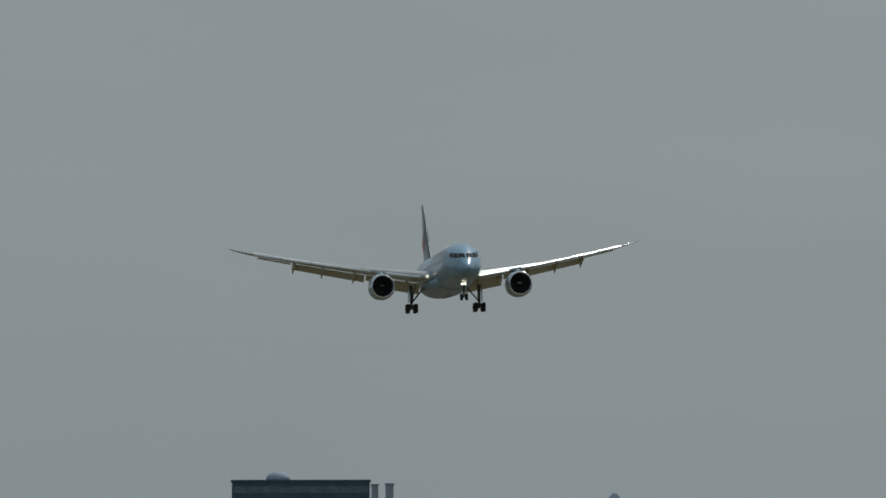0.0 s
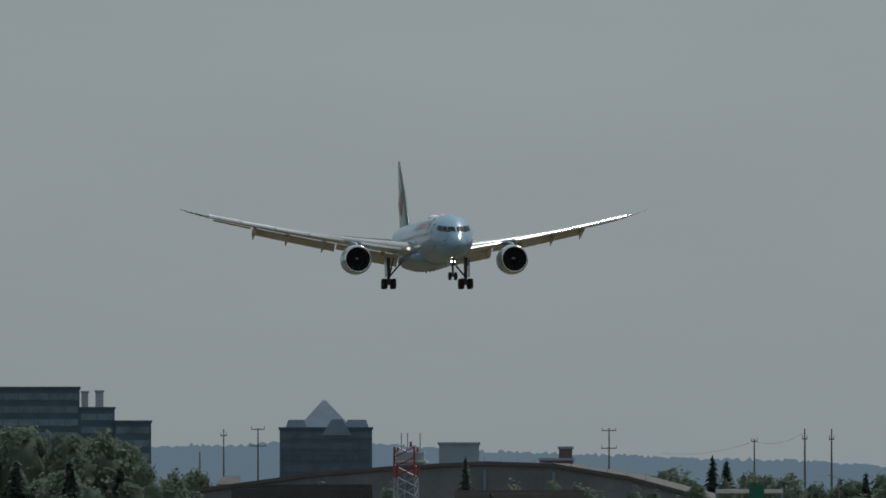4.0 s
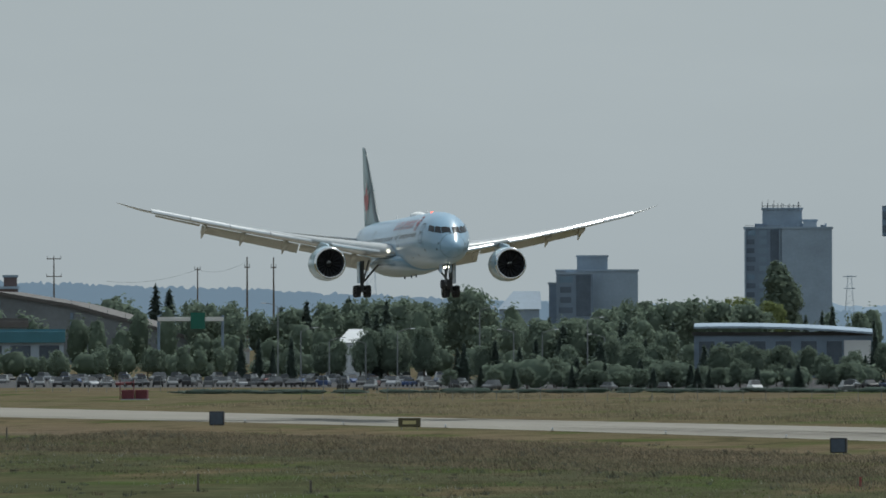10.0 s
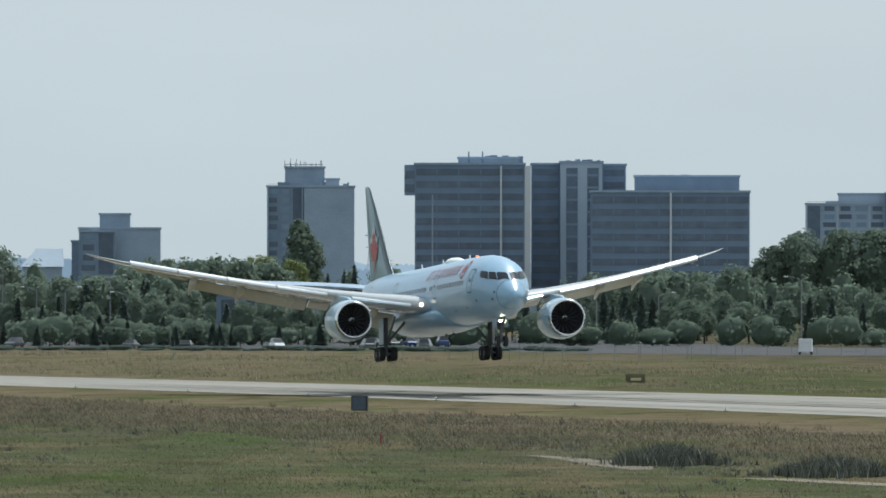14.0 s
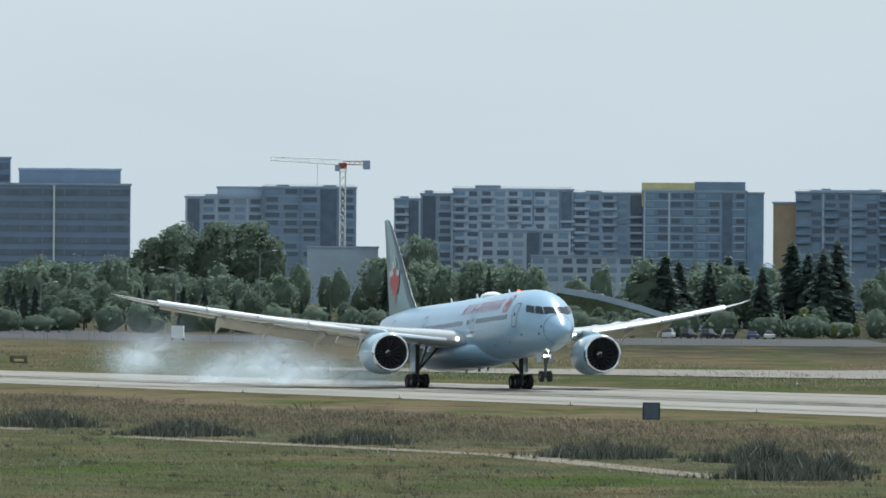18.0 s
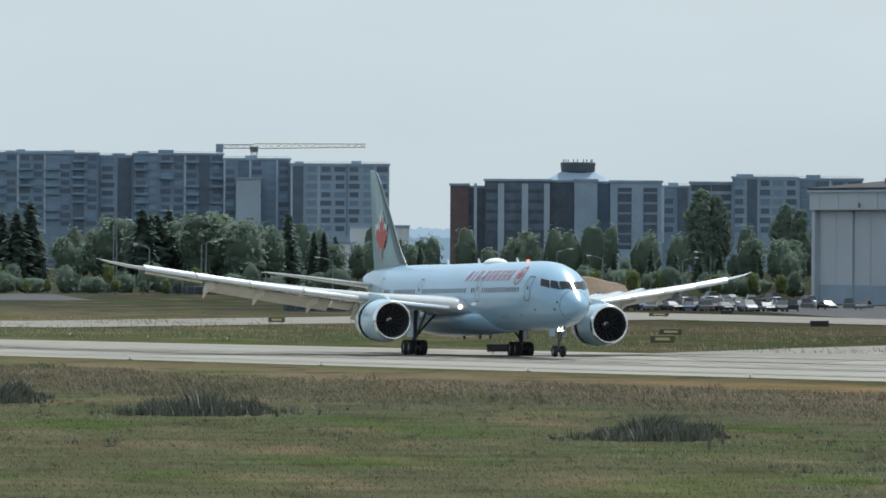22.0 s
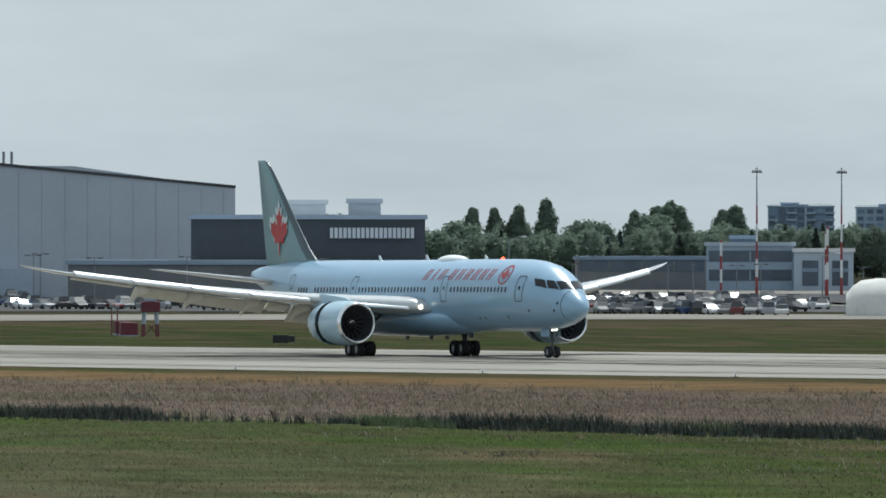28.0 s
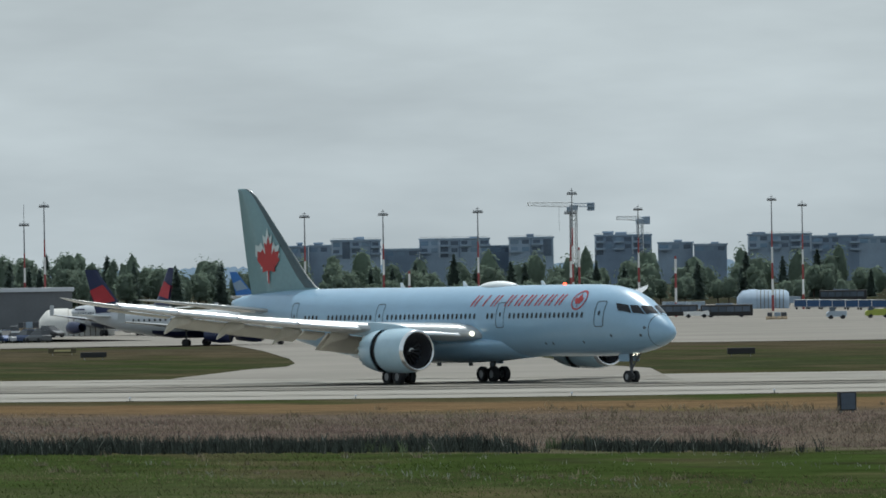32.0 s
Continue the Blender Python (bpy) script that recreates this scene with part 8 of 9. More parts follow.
def red_structure(x, y, tall):
    th = empty("red_equipment", pose(x, y, 0), "red airfield equipment stand on red and white legs" if tall else "low red equipment cabinet beside a thin pole", "equipment")
    if tall:
        for sx in (-0.75, 0.75):
            for sy in (-0.6, 0.6):
                part("leg", tube((sx, sy, 0), (sx * 0.92, sy * 0.92, 1.25), 0.10, n=6), REDSHADED, th)
                part("upper_leg", tube((sx * 0.92, sy * 0.92, 1.25), (sx * 0.8, sy * 0.8, 2.5), 0.12, n=6), CONC, th, "white upper leg")
        for sx in (-1, 1):
            part("brace", tube((0.72 * sx, -0.6, 0.1), (-0.3 * sx, -0.58, 1.2), 0.05, n=5), REDSHADED, th)
        part("top_cabinet", box(-0.9, 0.9, -0.7, 0.7, 2.5, 3.55, 0.05), REDSHADED, th)
        part("beacon_head", box(-0.55, 0.55, -0.4, 0.4, 3.55, 4.1, 0.06), CONC, th)
        part("beacon_cap", tube((0, 0, 4.1), (0, 0, 4.35), 0.3, 0.2, 8), STEEL, th)
        part("side_box", box(-1.45, -0.95, -0.3, 0.3, 2.9, 3.4, 0.04), STEEL, th)
    else:
        part("cabinet", box(-0.85, 0.85, -0.7, 0.7, 0.1, 1.4, 0.05), REDSHADED, th)
        part("plinth", box(-0.95, 0.95, -0.8, 0.8, 0, 0.1), CONC, th)
        part("pole", tube((-1.15, 0, 0), (-1.15, 0, 3.0), 0.07, n=6), REDSHADED, th)
        part("pole_head", box(-1.4, -0.95, -0.12, 0.12, 2.75, 3.1, 0.03), STEEL, th)


red_structure(171.4, 812.3, True)
red_structure(170.3, 818.4, False)
red_structure(-213.5, 1551.0, False)
red_structure(-211.7, 1552.0, False)
red_structure(172.5, 833.6, False)
red_structure(-166.6, 1070.9, True)


def car_park_lamp(x, y, h):
    th = empty("car_park_lamp", pose(x, y, 0, 0, 0, 14), "thin dark lamp post with two flat heads", "lamp post", "car park lamps")
    part("pole", tube((0, 0, 0), (0, 0, h), 0.11, 0.08, 7), STEEL, th)
    part("cross_arm", box(-0.9, 0.9, -0.05, 0.05, h - 0.1, h), STEEL, th)
    for s in (-1, 1):
        part("lamp_head", box(s * 0.95 - 0.35, s * 0.95 + 0.35, -0.2, 0.2, h - 0.12, h + 0.05, 0.02), BLUEHANG, th)


for x, y, h in ((386.8, 1486.2, 5.4), (389.4, 1479.0, 5.6), (393.2, 1463.5, 5.4), (396.0, 1458.0, 5.6), (408.0, 1436.0, 5.2), (371.0, 1490.0, 5.6), (359.0, 1498.0, 5.4), (239.9, 1272.0, 7.4), (241.6, 1276.0, 7.6), (248.5, 1269.5, 7.0), (262.0, 1268.0, 7.2), (281.0, 1262.0, 7.0)):
    car_park_lamp(x, y, h)


def lamp_post(x, y, h, turn):
    th = empty("street_lamp", pose(x, y, 0, 0, 0, turn), "grey street lamp with a curved arm", "street lamp", "street lamps")
    part("pole", tube((0, 0, 0), (0, 0, h), 0.14, 0.09, 7), STEEL, th)
    bm = bmesh.new()
    p = Vector((0, 0, h))
    for i in range(1, 5):
        q = Vector((2.4 * i / 4, 0, h + 0.7 * math.sin(i / 4 * 1.5)))
        add_tube(bm, p, q, 0.06, n=5, caps=False)
        p = q
    part("arm", bm, STEEL, th)
    part("lamp_head", box(2.3, 3.1, -0.16, 0.16, h + 0.6, h + 0.78, 0.03), WHITESTEEL, th)


for x, y, h, a in ((-254.6, 2023.6, 14.0, 180), (-237.5, 1924.9, 9.4, 0), (-238.8, 1975.2, 7.6, 0), (-226.1, 1926.4, 7.2, 180), (-216.8, 2025.1, 13.2, 0), (-210.5, 2025.8, 9.0, 180), (-205.2, 2026.4, 9.0, 0), (-196.8, 2027.2, 11.2, 0), (-188.7, 1977.8, 8.1, 180),
                   (-100.8, 1935.6, 9.2, 180), (-89.8, 1936.2, 8.2, 0), (-220.3, 1925.3, 9.2, 0), (-62.9, 1888.8, 11.0, 180), (-48.8, 1939.2, 14.4, 0), (75.5, 1898.5, 13.3, 0), (79.7, 1848.3, 8.7, 180), (90.5, 1847.8, 9.6, 0), (73.8, 1870.9, 13.3, 0),
                   (78.6, 1820.7, 8.4, 180), (88.3, 1820.3, 9.2, 0), (103.8, 1669.2, 6.5, 180), (153.1, 1796.5, 8.1, 0), (161.6, 1795.8, 6.9, 180), (176.3, 1794.4, 6.6, 0), (181.5, 1793.9, 7.7, 180), (208.6, 1341.1, 8.3, 0), (222.9, 1338.9, 8.3, 180), (237.9, 1336.5, 8.4, 0),
                   (247.6, 1410.1, 7.7, 0), (234.0, 1412.3, 7.5, 180), (331.4, 1496.3, 4.0, 0), (340.4, 1494.4, 4.4, 180), (404.9, 1451.2, 6.8, 0), (369.4, 1532.4, 9.5, 0)):
    lamp_post(x, y, h, a)


def fence(a, b, n, h):
    th = empty("perimeter_fence", Matrix.Translation((a[0], a[1], 0)), "thin dark wire perimeter fence on posts", "fence")
    d = Vector((b[0] - a[0], b[1] - a[1], 0))
    me = None
    for i in range(n + 1):
        p = d * i / n
        if me is None:
            o = part("post", tube((0, 0, 0), (0, 0, h), 0.035, n=5), STEEL, th)
            me = o.data
        else:
            o = piece("post", me, th)
        o.location = p
    for z in (0.3, 1.1, 1.8, h - 0.05):
        part("wire", tube((0, 0, z), (d.x, d.y, z), 0.008, n=3), STEEL, th)


fence((-311.1, 1723.5), (-184.7, 1722.1), 44, 2.4)
fence((-187.6, 1540.5), (-57.4, 1457.7), 40, 2.4)
fence((-87.3, 1464.2), (41.5, 1643.6), 40, 2.4)


# ---- reeds and rough grass ----
def tufts(name, spots, material, label, blades, h, lean=0.35, width=0.05, spread=0.45):
    """Blades of grass or reed from (x, y, scale) spots, joined."""
    rnd = random.Random(len(spots))
    verts, faces = [], []
    for x, y, k in spots:
        for _ in range(blades):
            a = rnd.uniform(0, 6.28)
            r = rnd.uniform(0, spread) * k
            bx, by = x + r * math.cos(a), y + r * math.sin(a)
            hh = h * k * rnd.uniform(0.55, 1.15)
            lx, ly = rnd.gauss(0.12, lean) * hh, rnd.gauss(0, lean) * hh
            w = width * rnd.uniform(0.7, 1.5)
            i = len(verts)
            verts += [(bx - w, by, 0), (bx + w, by, 0), (bx + lx * 0.5 + w * 0.5, by + ly * 0.5, hh * 0.6), (bx + lx, by + ly, hh)]
            faces += [(i, i + 1, i + 2), (i, i + 2, i + 3)]
    return tagged(new(name, mesh_of(name, verts, faces, material)), label, "grass", kind="stuff")


REED = mat("grey_green_reed", (0.092, 0.099, 0.082), 0.9, vary=0.3, scale=0.2, island=0.75, spec=0.0, thin=0.35)
REEDD = mat("dark_ditch_reed", (0.042, 0.050, 0.044), 0.9, vary=0.3, scale=0.2, island=0.8, spec=0.0, thin=0.3)
REEDP = mat("pale_reed_blade", (0.24, 0.25, 0.22), 0.6, vary=0.3, scale=0.2, island=0.5, spec=0.3, thin=0.4)
REEDG = mat("fresh_green_reed", (0.075, 0.098, 0.055), 0.9, vary=0.3, scale=0.2, island=0.5, spec=0.0, thin=0.4)
SEDGEB = mat("brown_seed_grass", (0.195, 0.158, 0.122), 0.95, vary=0.35, scale=0.08, island=0.7, spec=0.0, thin=0.5, other=(0.215, 0.16, 0.14), stretch=(1, 0.3, 1))
SEDGE = mat("dry_seed_grass", (0.205, 0.178, 0.125), 0.95, vary=0.35, scale=0.08, island=0.7, spec=0.0, thin=0.5, other=(0.13, 0.118, 0.085), patch=0.08, stretch=(1, 0.3, 1))
MEADOW = mat("meadow_grass", (0.175, 0.155, 0.10), 0.95, vary=0.4, scale=0.06, island=0.8, spec=0.0, thin=0.5, other=(0.088, 0.112, 0.045), patch=0.06, stretch=(1, 0.3, 1))
MEADOWG = mat("fresh_meadow_grass", (0.058, 0.090, 0.022), 0.95, vary=0.4, scale=0.06, island=0.85, spec=0.0, thin=0.5, other=(0.15, 0.125, 0.08), patch=0.07, stretch=(1, 0.3, 1))


def clump(cx, cy, wide, deep, n, rnd, k0=0.8, k1=1.3):
    out = []
    for _ in range(n):
        a, r = rnd.uniform(0, 6.28), math.sqrt(rnd.random()) * rnd.uniform(0.85, 1.08)
        u, v = r * math.cos(a), r * math.sin(a)
        if rnd.random() < 0.16:
            u, v = u * 1.6, v * 1.4
        rag = 0.85 + 0.7 * noise.noise((cx + u * wide * 0.9, cy * 0.1, 3))
        out.append((cx + u * wide, cy + v * deep, rnd.uniform(k0, k1) * rag * max(0.4, 1.12 - 0.55 * abs(u))))
    return out


def reed_beds():
    rnd = random.Random(9)
    beds = ((-21.3, 669.8, 5.5, 16), (-31.6, 700.7, 5, 12), (-21.6, 677.4, 4.2, 14), (-10.0, 642.9, 5.0, 14), (4.7, 600.8, 6.5, 14), (13.1, 589.6, 5.0, 14), (-32.0, 710.5, 3.5, 10), (13.3, 542.6, 5.5, 12), (24.7, 501.1, 7.0, 12),
            (26.5, 508.8, 6.0, 12), (44.9, 432.2, 5.5, 12), (46.8, 440.3, 4.0, 10), (59.4, 395.4, 4.8, 10), (16.1, 558.7, 3.5, 10))
    spots = []
    for x, y, w, d in beds:
        spots += clump(x, y, w * 0.62, d * 0.5, 330, rnd, 0.75, 1.2)
    tufts("reed_clumps", spots, REED, "grey-green clumps of tall reeds in a ditch", 9, 1.0, 0.26, 0.022)
    tufts("pale_reed_tips", [(p[0], p[1], p[2] * 1.03) for p in spots[::3]], REEDP, "pale seed heads over the reed clumps", 1, 1.05, 0.3, 0.026)
    # the long reed-filled ditch late in the clip
    line = ((76, 374), (84, 358), (92, 342), (105, 310), (120, 281), (134, 268), (150, 245))
    spots, green = [], []
    for a, b in zip(line, line[1:]):
        d = math.dist(a, b)
        for _ in range(int(abs(b[0] - a[0]) * 75)):
            t = rnd.random()
            p = (a[0] + (b[0] - a[0]) * t + rnd.gauss(0, 0.5), a[1] + (b[1] - a[1]) * t + rnd.gauss(0, 4.0), rnd.uniform(0.55, 1.15) * (0.85 + 0.45 * noise.noise((a[0] + (b[0] - a[0]) * t, 0.5, 9))))
            if (85.8 < p[0] < 93.4 and rnd.random() < 0.93) or p[0] < 78.0:
                continue
            if noise.noise((p[0] * 0.13, p[1] * 0.02, 4)) < -0.42:
                continue
            (green if noise.noise((p[0] * 0.3, p[1] * 0.05, 1)) > 0.28 else spots).append(p)
    tufts("reed_ditch", spots, REEDD, "long dark ditch full of grey-green reeds", 9, 0.9, 0.24, 0.022)
    tufts("pale_reeds", [(p[0], p[1], p[2] * 1.02) for p in spots[::7]], REEDP, "pale seed heads over the dark ditch reeds", 1, 0.95, 0.28, 0.016)
    tufts("green_reeds", green, REEDG, "fresh green reeds along the ditch", 9, 0.8, 0.3, 0.022)


reed_beds()


def rough_grass():
    rnd = random.Random(21)
    dry, dusk, meadow = [], [], []
    for _ in range(62000):
        x = rnd.uniform(-150, 215)
        o = rnd.uniform(60, 215)
        n1 = noise.noise((x * 0.05, o * 0.03, 2))
        if abs(o - 145 + 30 * n1) < 62 and rnd.random() < 0.9:
            if x + 20 * n1 > 95 and o < 125 and rnd.random() < 0.72:
                continue
            (dusk if x + 20 * n1 > 95 else dry).append((x, near_edge(x) - o, rnd.uniform(0.6, 1.2)))
    fresh = []
    for _ in range(90000):
        o = 185 + 345 * rnd.random()
        x = rnd.uniform(-75, 130) if o > 300 else rnd.uniform(-150, 215)
        if x > 75 and o < 272:
            dusk.append((x, near_edge(x) - o, rnd.uniform(0.6, 1.2)))
            continue
        green = 1.5 * noise.noise((x * 0.05, o * 0.02, 7)) + (x - 98) / 70
        (fresh if green > rnd.uniform(-0.3, 0.3) else meadow).append((x, near_edge(x) - o, rnd.uniform(0.5, 1.3)))
    beyond = []
    for _ in range(15000):
        x, o = rnd.uniform(-190, 130), rnd.uniform(25, 330)
        if noise.noise((x * 0.05, o * 0.012, 21)) > rnd.uniform(-0.4, 0.5):
            beyond.append((x, far_edge(x) + o, rnd.uniform(0.5, 1.3)))
    tufts("far_rough_grass", beyond, SEDGE, "rough dry grass beyond the runway", 5, 0.42, 0.5, 0.022, 1.5)
    # tussocks that stand over the dry grass and the meadow
    pale, grey = [], []
    for _ in range(5200):
        x, o = rnd.uniform(-150, 215), rnd.uniform(70, 400)
        if noise.noise((x * 0.06, o * 0.016, 11)) < rnd.uniform(-0.25, 0.45):
            continue
        k = rnd.uniform(0.5, 1.25) * (1.0 if o < 230 else 0.55)
        (pale if rnd.random() < (0.4 if x < 85 else 0.95) else grey).append((x, near_edge(x) - o, k))
    tufts("pale_tussocks", pale, SEDGE, "pale tussocks of dry seed grass", 16, 0.55, 0.42, 0.016, 0.7)
    tufts("dark_tussocks", grey, REED, "dark tussocks of rough grass", 16, 0.48, 0.42, 0.016, 0.8)
    tufts("brown_grass", dusk, SEDGEB, "tall brown seed grass beside the runway", 5, 0.23, 0.55, 0.016, 1.6)
    tufts("dry_grass", dry, SEDGE, "tall dry purple-brown grass beside the runway", 5, 0.30, 0.55, 0.016, 1.6)
    tufts("meadow_grass", meadow, MEADOW, "rough olive meadow grass with pale seed heads", 3, 0.14, 0.7, 0.012, 1.8)
    heads = []
    for _ in range(260):
        x, o = rnd.uniform(-140, 150), rnd.uniform(150, 430)
        heads += [(x + rnd.gauss(0, 1.4), near_edge(x) - o + rnd.gauss(0, 6), rnd.uniform(0.6, 1.2)) for _ in range(rnd.randint(6, 22))]
    tufts("pale_seed_heads", heads, REEDP, "scattered pale seed heads over the meadow", 2, 0.26, 0.5, 0.013, 1.2)
    tufts("fresh_meadow_grass", fresh, MEADOWG, "fresh green meadow grass", 3, 0.14, 0.7, 0.012, 1.8)


rough_grass()


# ---- apron: tent hall, parked airliners, vans and a mound ----
FABRIC = mat("weathered_fabric", (0.33, 0.295, 0.245), 0.8, vary=0.18, scale=0.3, spec=0.2)


FABRICW = mat("weathered_pale_fabric", (0.58, 0.57, 0.54), 0.8, vary=0.15, scale=0.3, spec=0.2)


def fabric_hall(l, r, skin_mat=None):
    m = Matrix.Translation((l[0], l[1], 0)) @ Matrix.Rotation(math.atan2(r[1] - l[1], r[0] - l[0]), 4, "Z")
    th = empty("fabric_hall", m, "white arched fabric storage hall", "hall")
    w = (m.inverted() @ Vector(r)).x
    n = 14
    prof = [(6.0 * -math.cos(math.pi * i / n) + 6.0, l[2] * math.sin(math.pi * i / n) ** 0.75) for i in range(n + 1)]
    shell = lambda xs: loft([[(x, 6.0 + (y - 6.0) * q, z * q) for y, z in prof] for x, q in xs], close=False)
    part("fabric_roof", shell(((w * 0.36, 1), (w * 0.66, 1), (w * 0.9, 1), (w * 0.97, 0.93), (w, 0.8))), skin_mat or FABRIC, th, "sunlit fabric panel", smooth=True)
    part("fabric_cover", shell(((-0.3, 0.6), (w * 0.03, 0.82), (w * 0.09, 0.97), (w * 0.2, 1.03), (w * 0.37, 1.03))), skin_mat or FABRICW, th, "weathered pale fabric cover", smooth=True)
    for k in range(8):
        x = w * (0.37 + 0.52 * k / 7)
        bm = bmesh.new()
        for (ya, za), (yb, zb) in zip(prof[:8], prof[1:9]):
            add_tube(bm, (x, ya - 0.06, za + 0.03), (x, yb - 0.06, zb + 0.03), 0.07, n=5, caps=False)
        part("rib", bm, SIGNBACK, th)
    for x, q in ((w, 0.8), (-0.3, 0.6)):
        part("end_wall", loft([[(x, 6 + (y - 6) * q, 0) for y, z in prof], [(x, 6 + (y - 6) * q, z * q) for y, z in prof]], close=False), skin_mat or FABRIC, th)


fabric_hall((309.0, 1063.5, 4.7), (326.4, 1058.9, 4.4))
fabric_hall((392.2, 1222.9, 4.1), (402.9, 1219.8, 4.2), FABRICW)
fabric_hall((666.3, 1669.9, 3.8), (675.9, 1666.3, 3.6), CONCD)
fabric_hall((211.7, 1259.7, 3.4), (221.5, 1258.2, 3.2), CONCD)


# white greyed so that the jets' shaded side is in the paint colour
JETWHITE = mat("shade_greyed_jet_white", (0.47, 0.49, 0.51), 0.35, vary=0.05, coat=0.2)


def small_jet(x, y, turn, fin_mat, tip_mat, engine_mat, label, k=1.0):
    th = empty("parked_airliner", pose(x, y, 0, 0, 0, turn), label, "airplane", "parked airliners")
    prof = ((18.0, 0.05, 3.1), (17.4, 0.75, 3.15), (16.2, 1.35, 3.3), (14.0, 1.85, 3.45), (11.0, 1.98, 3.5), (-8.0, 1.98, 3.5), (-13.0, 1.5, 3.9), (-17.0, 0.8, 4.4), (-19.2, 0.2, 4.7))
    nn = 22
    body = part("fuselage", loft([[(px * k, r * k * math.sin(2 * math.pi * i / nn), (zc + r * math.cos(2 * math.pi * i / nn)) * k) for i in range(nn)][::-1] for px, r, zc in prof]), JETWHITE, th, smooth=True)
    part("belly", loft([[(px * k, r * k * math.cos(a), (zc + 0.8 * r * math.sin(a)) * k) for a in (math.pi * (1.12 + 0.76 * i / 10) for i in range(11))] for px, r, zc in ((8.5, 1.5, 2.8), (6.0, 2.05, 2.9), (-4.0, 2.08, 2.85), (-9.0, 1.7, 3.1), (-12.0, 1.0, 3.3))], close=False), engine_mat if engine_mat is NAVY else JETWHITE, body, smooth=True)
    for s in (-1, 1):
        xx = 13.0
        while xx > -11:
            part("cabin_window", box((xx - 0.13) * k, (xx + 0.13) * k, s * 1.96 * k, s * 2.0 * k, 3.85 * k, 4.2 * k), GLASS, body) if abs(xx - 2) > 0.6 else None
            xx -= 0.9
        part("title_bars", box(9.0 * k, 12.6 * k, s * 1.88 * k, s * 1.93 * k, 4.55 * k, 4.85 * k), fin_mat, body)
        part("flight_deck_window", box(15.6 * k, 16.6 * k, s * 0.55 * k, s * 1.36 * k, 3.95 * k, 4.3 * k), GLASS, body)
        w = loft([[((a - c * ch) * k, s * yy * k, (zz + h * ch) * k) for c, h in AIRFOIL[::2]] if s > 0 else [((a - c * ch) * k, s * yy * k, (zz + h * ch) * k) for c, h in AIRFOIL[::2]][::-1] for yy, a, ch, zz in ((1.5, 4.5, 7.0, 2.5), (6.0, 1.4, 4.3, 2.9), (16.5, -4.6, 1.6, 3.9))])
        part("wing", w, WINGGREY, th)
        part("winglet", box(-6.0 * k, -4.8 * k, s * 16.45 * k, s * 16.6 * k, 3.8 * k, 5.6 * k), JETWHITE, th)
        e = part("engine", lathe(((7.6 * k, 0.95 * k), (7.4 * k, 1.08 * k), (6.0 * k, 1.12 * k), (3.4 * k, 0.8 * k)), (0, s * 5.6 * k, 1.55 * k), 18), engine_mat, th, smooth=True)
        part("pylon", box(2.4 * k, 5.6 * k, (s * 5.6 - 0.12) * k, (s * 5.6 + 0.12) * k, 2.4 * k, 2.95 * k, 0.03), WINGGREY, e)
        part("intake", tube((7.3 * k, s * 5.6 * k, 1.55 * k), (7.2 * k, s * 5.6 * k, 1.55 * k), 0.95 * k, n=18), BLACK, e)
        part("tailplane", loft([[((-14.2) * k, s * 0.5 * k, 4.6 * k), (-17.8 * k, s * 0.5 * k, 4.6 * k), (-17.8 * k, s * 0.5 * k, 4.8 * k), (-14.5 * k, s * 0.5 * k, 4.8 * k)], [(-17.2 * k, s * 6.0 * k, 5.0 * k), (-18.8 * k, s * 6.0 * k, 5.0 * k), (-18.8 * k, s * 6.0 * k, 5.1 * k), (-17.2 * k, s * 6.0 * k, 5.1 * k)]]), WHITE, th)
        tyre = wheel_mesh("tyre", 0.55 * k, 0.4 * k, TYRE, 0.0)
        for dy in (-0.42, 0.42):
            piece("wheel", tyre, th, Matrix.Translation((-0.8 * k, (s * 3.6 + dy) * k, 0.55 * k)))
        part("gear_strut", tube((-0.8 * k, s * 3.6 * k, 0.5 * k), (-0.8 * k, s * 3.6 * k, 2.6 * k), 0.13 * k, n=7), STRUT, th)
        piece("wheel", wheel_mesh("tyre", 0.4 * k, 0.25 * k, TYRE, 0.0), th, Matrix.Translation((13.2 * k, s * 0.25 * k, 0.4 * k)))
    part("nose_strut", tube((13.2 * k, 0, 0.4 * k), (13.2 * k, 0, 1.9 * k), 0.1 * k, n=7), STRUT, th)
    fin = part("tail_fin", loft([[((a - c * (a - b)) * k, d * hh * k, z * k) for c, d in ((0, 0), (0.2, 1), (0.6, 0.8), (1, 0), (0.6, -0.8), (0.2, -1))] for z, a, b, hh in ((5.0, -11.5, -17.6, 0.2), (6.6, -13.6, -18.0, 0.18), (11.8, -17.4, -19.4, 0.08))]), fin_mat, th)
    for s in (-1, 1):
        poly_part("fin_flash", [(q[0] * k, s * 0.21 * k, q[1] * k) for q in ((-14.2, 7.0), (-17.6, 6.4), (-18.5, 8.6), (-16.3, 9.5))], tip_mat, fin)
    return th


NAVY = mat("navy_fin_paint", (0.012, 0.02, 0.07), 0.35, vary=0.05)
CRIMSON = mat("crimson_paint", (0.36, 0.02, 0.03), 0.35, vary=0.05)
SKYBLUE = mat("bright_blue_paint", (0.03, 0.14, 0.42), 0.35, vary=0.08)
small_jet(348.6, 996.0, -42, NAVY, CRIMSON, NAVY, "white parked airliner with a navy and red tail", 0.85)
small_jet(401.5, 1212.4, 103, NAVY, CRIMSON, NAVY, "white parked airliner with a navy and red tail, nose away", 0.86)
small_jet(630.1, 1850.0, -22, SKYBLUE, PALEPANE, WHITE, "white parked airliner with a bright blue tail", 0.77)


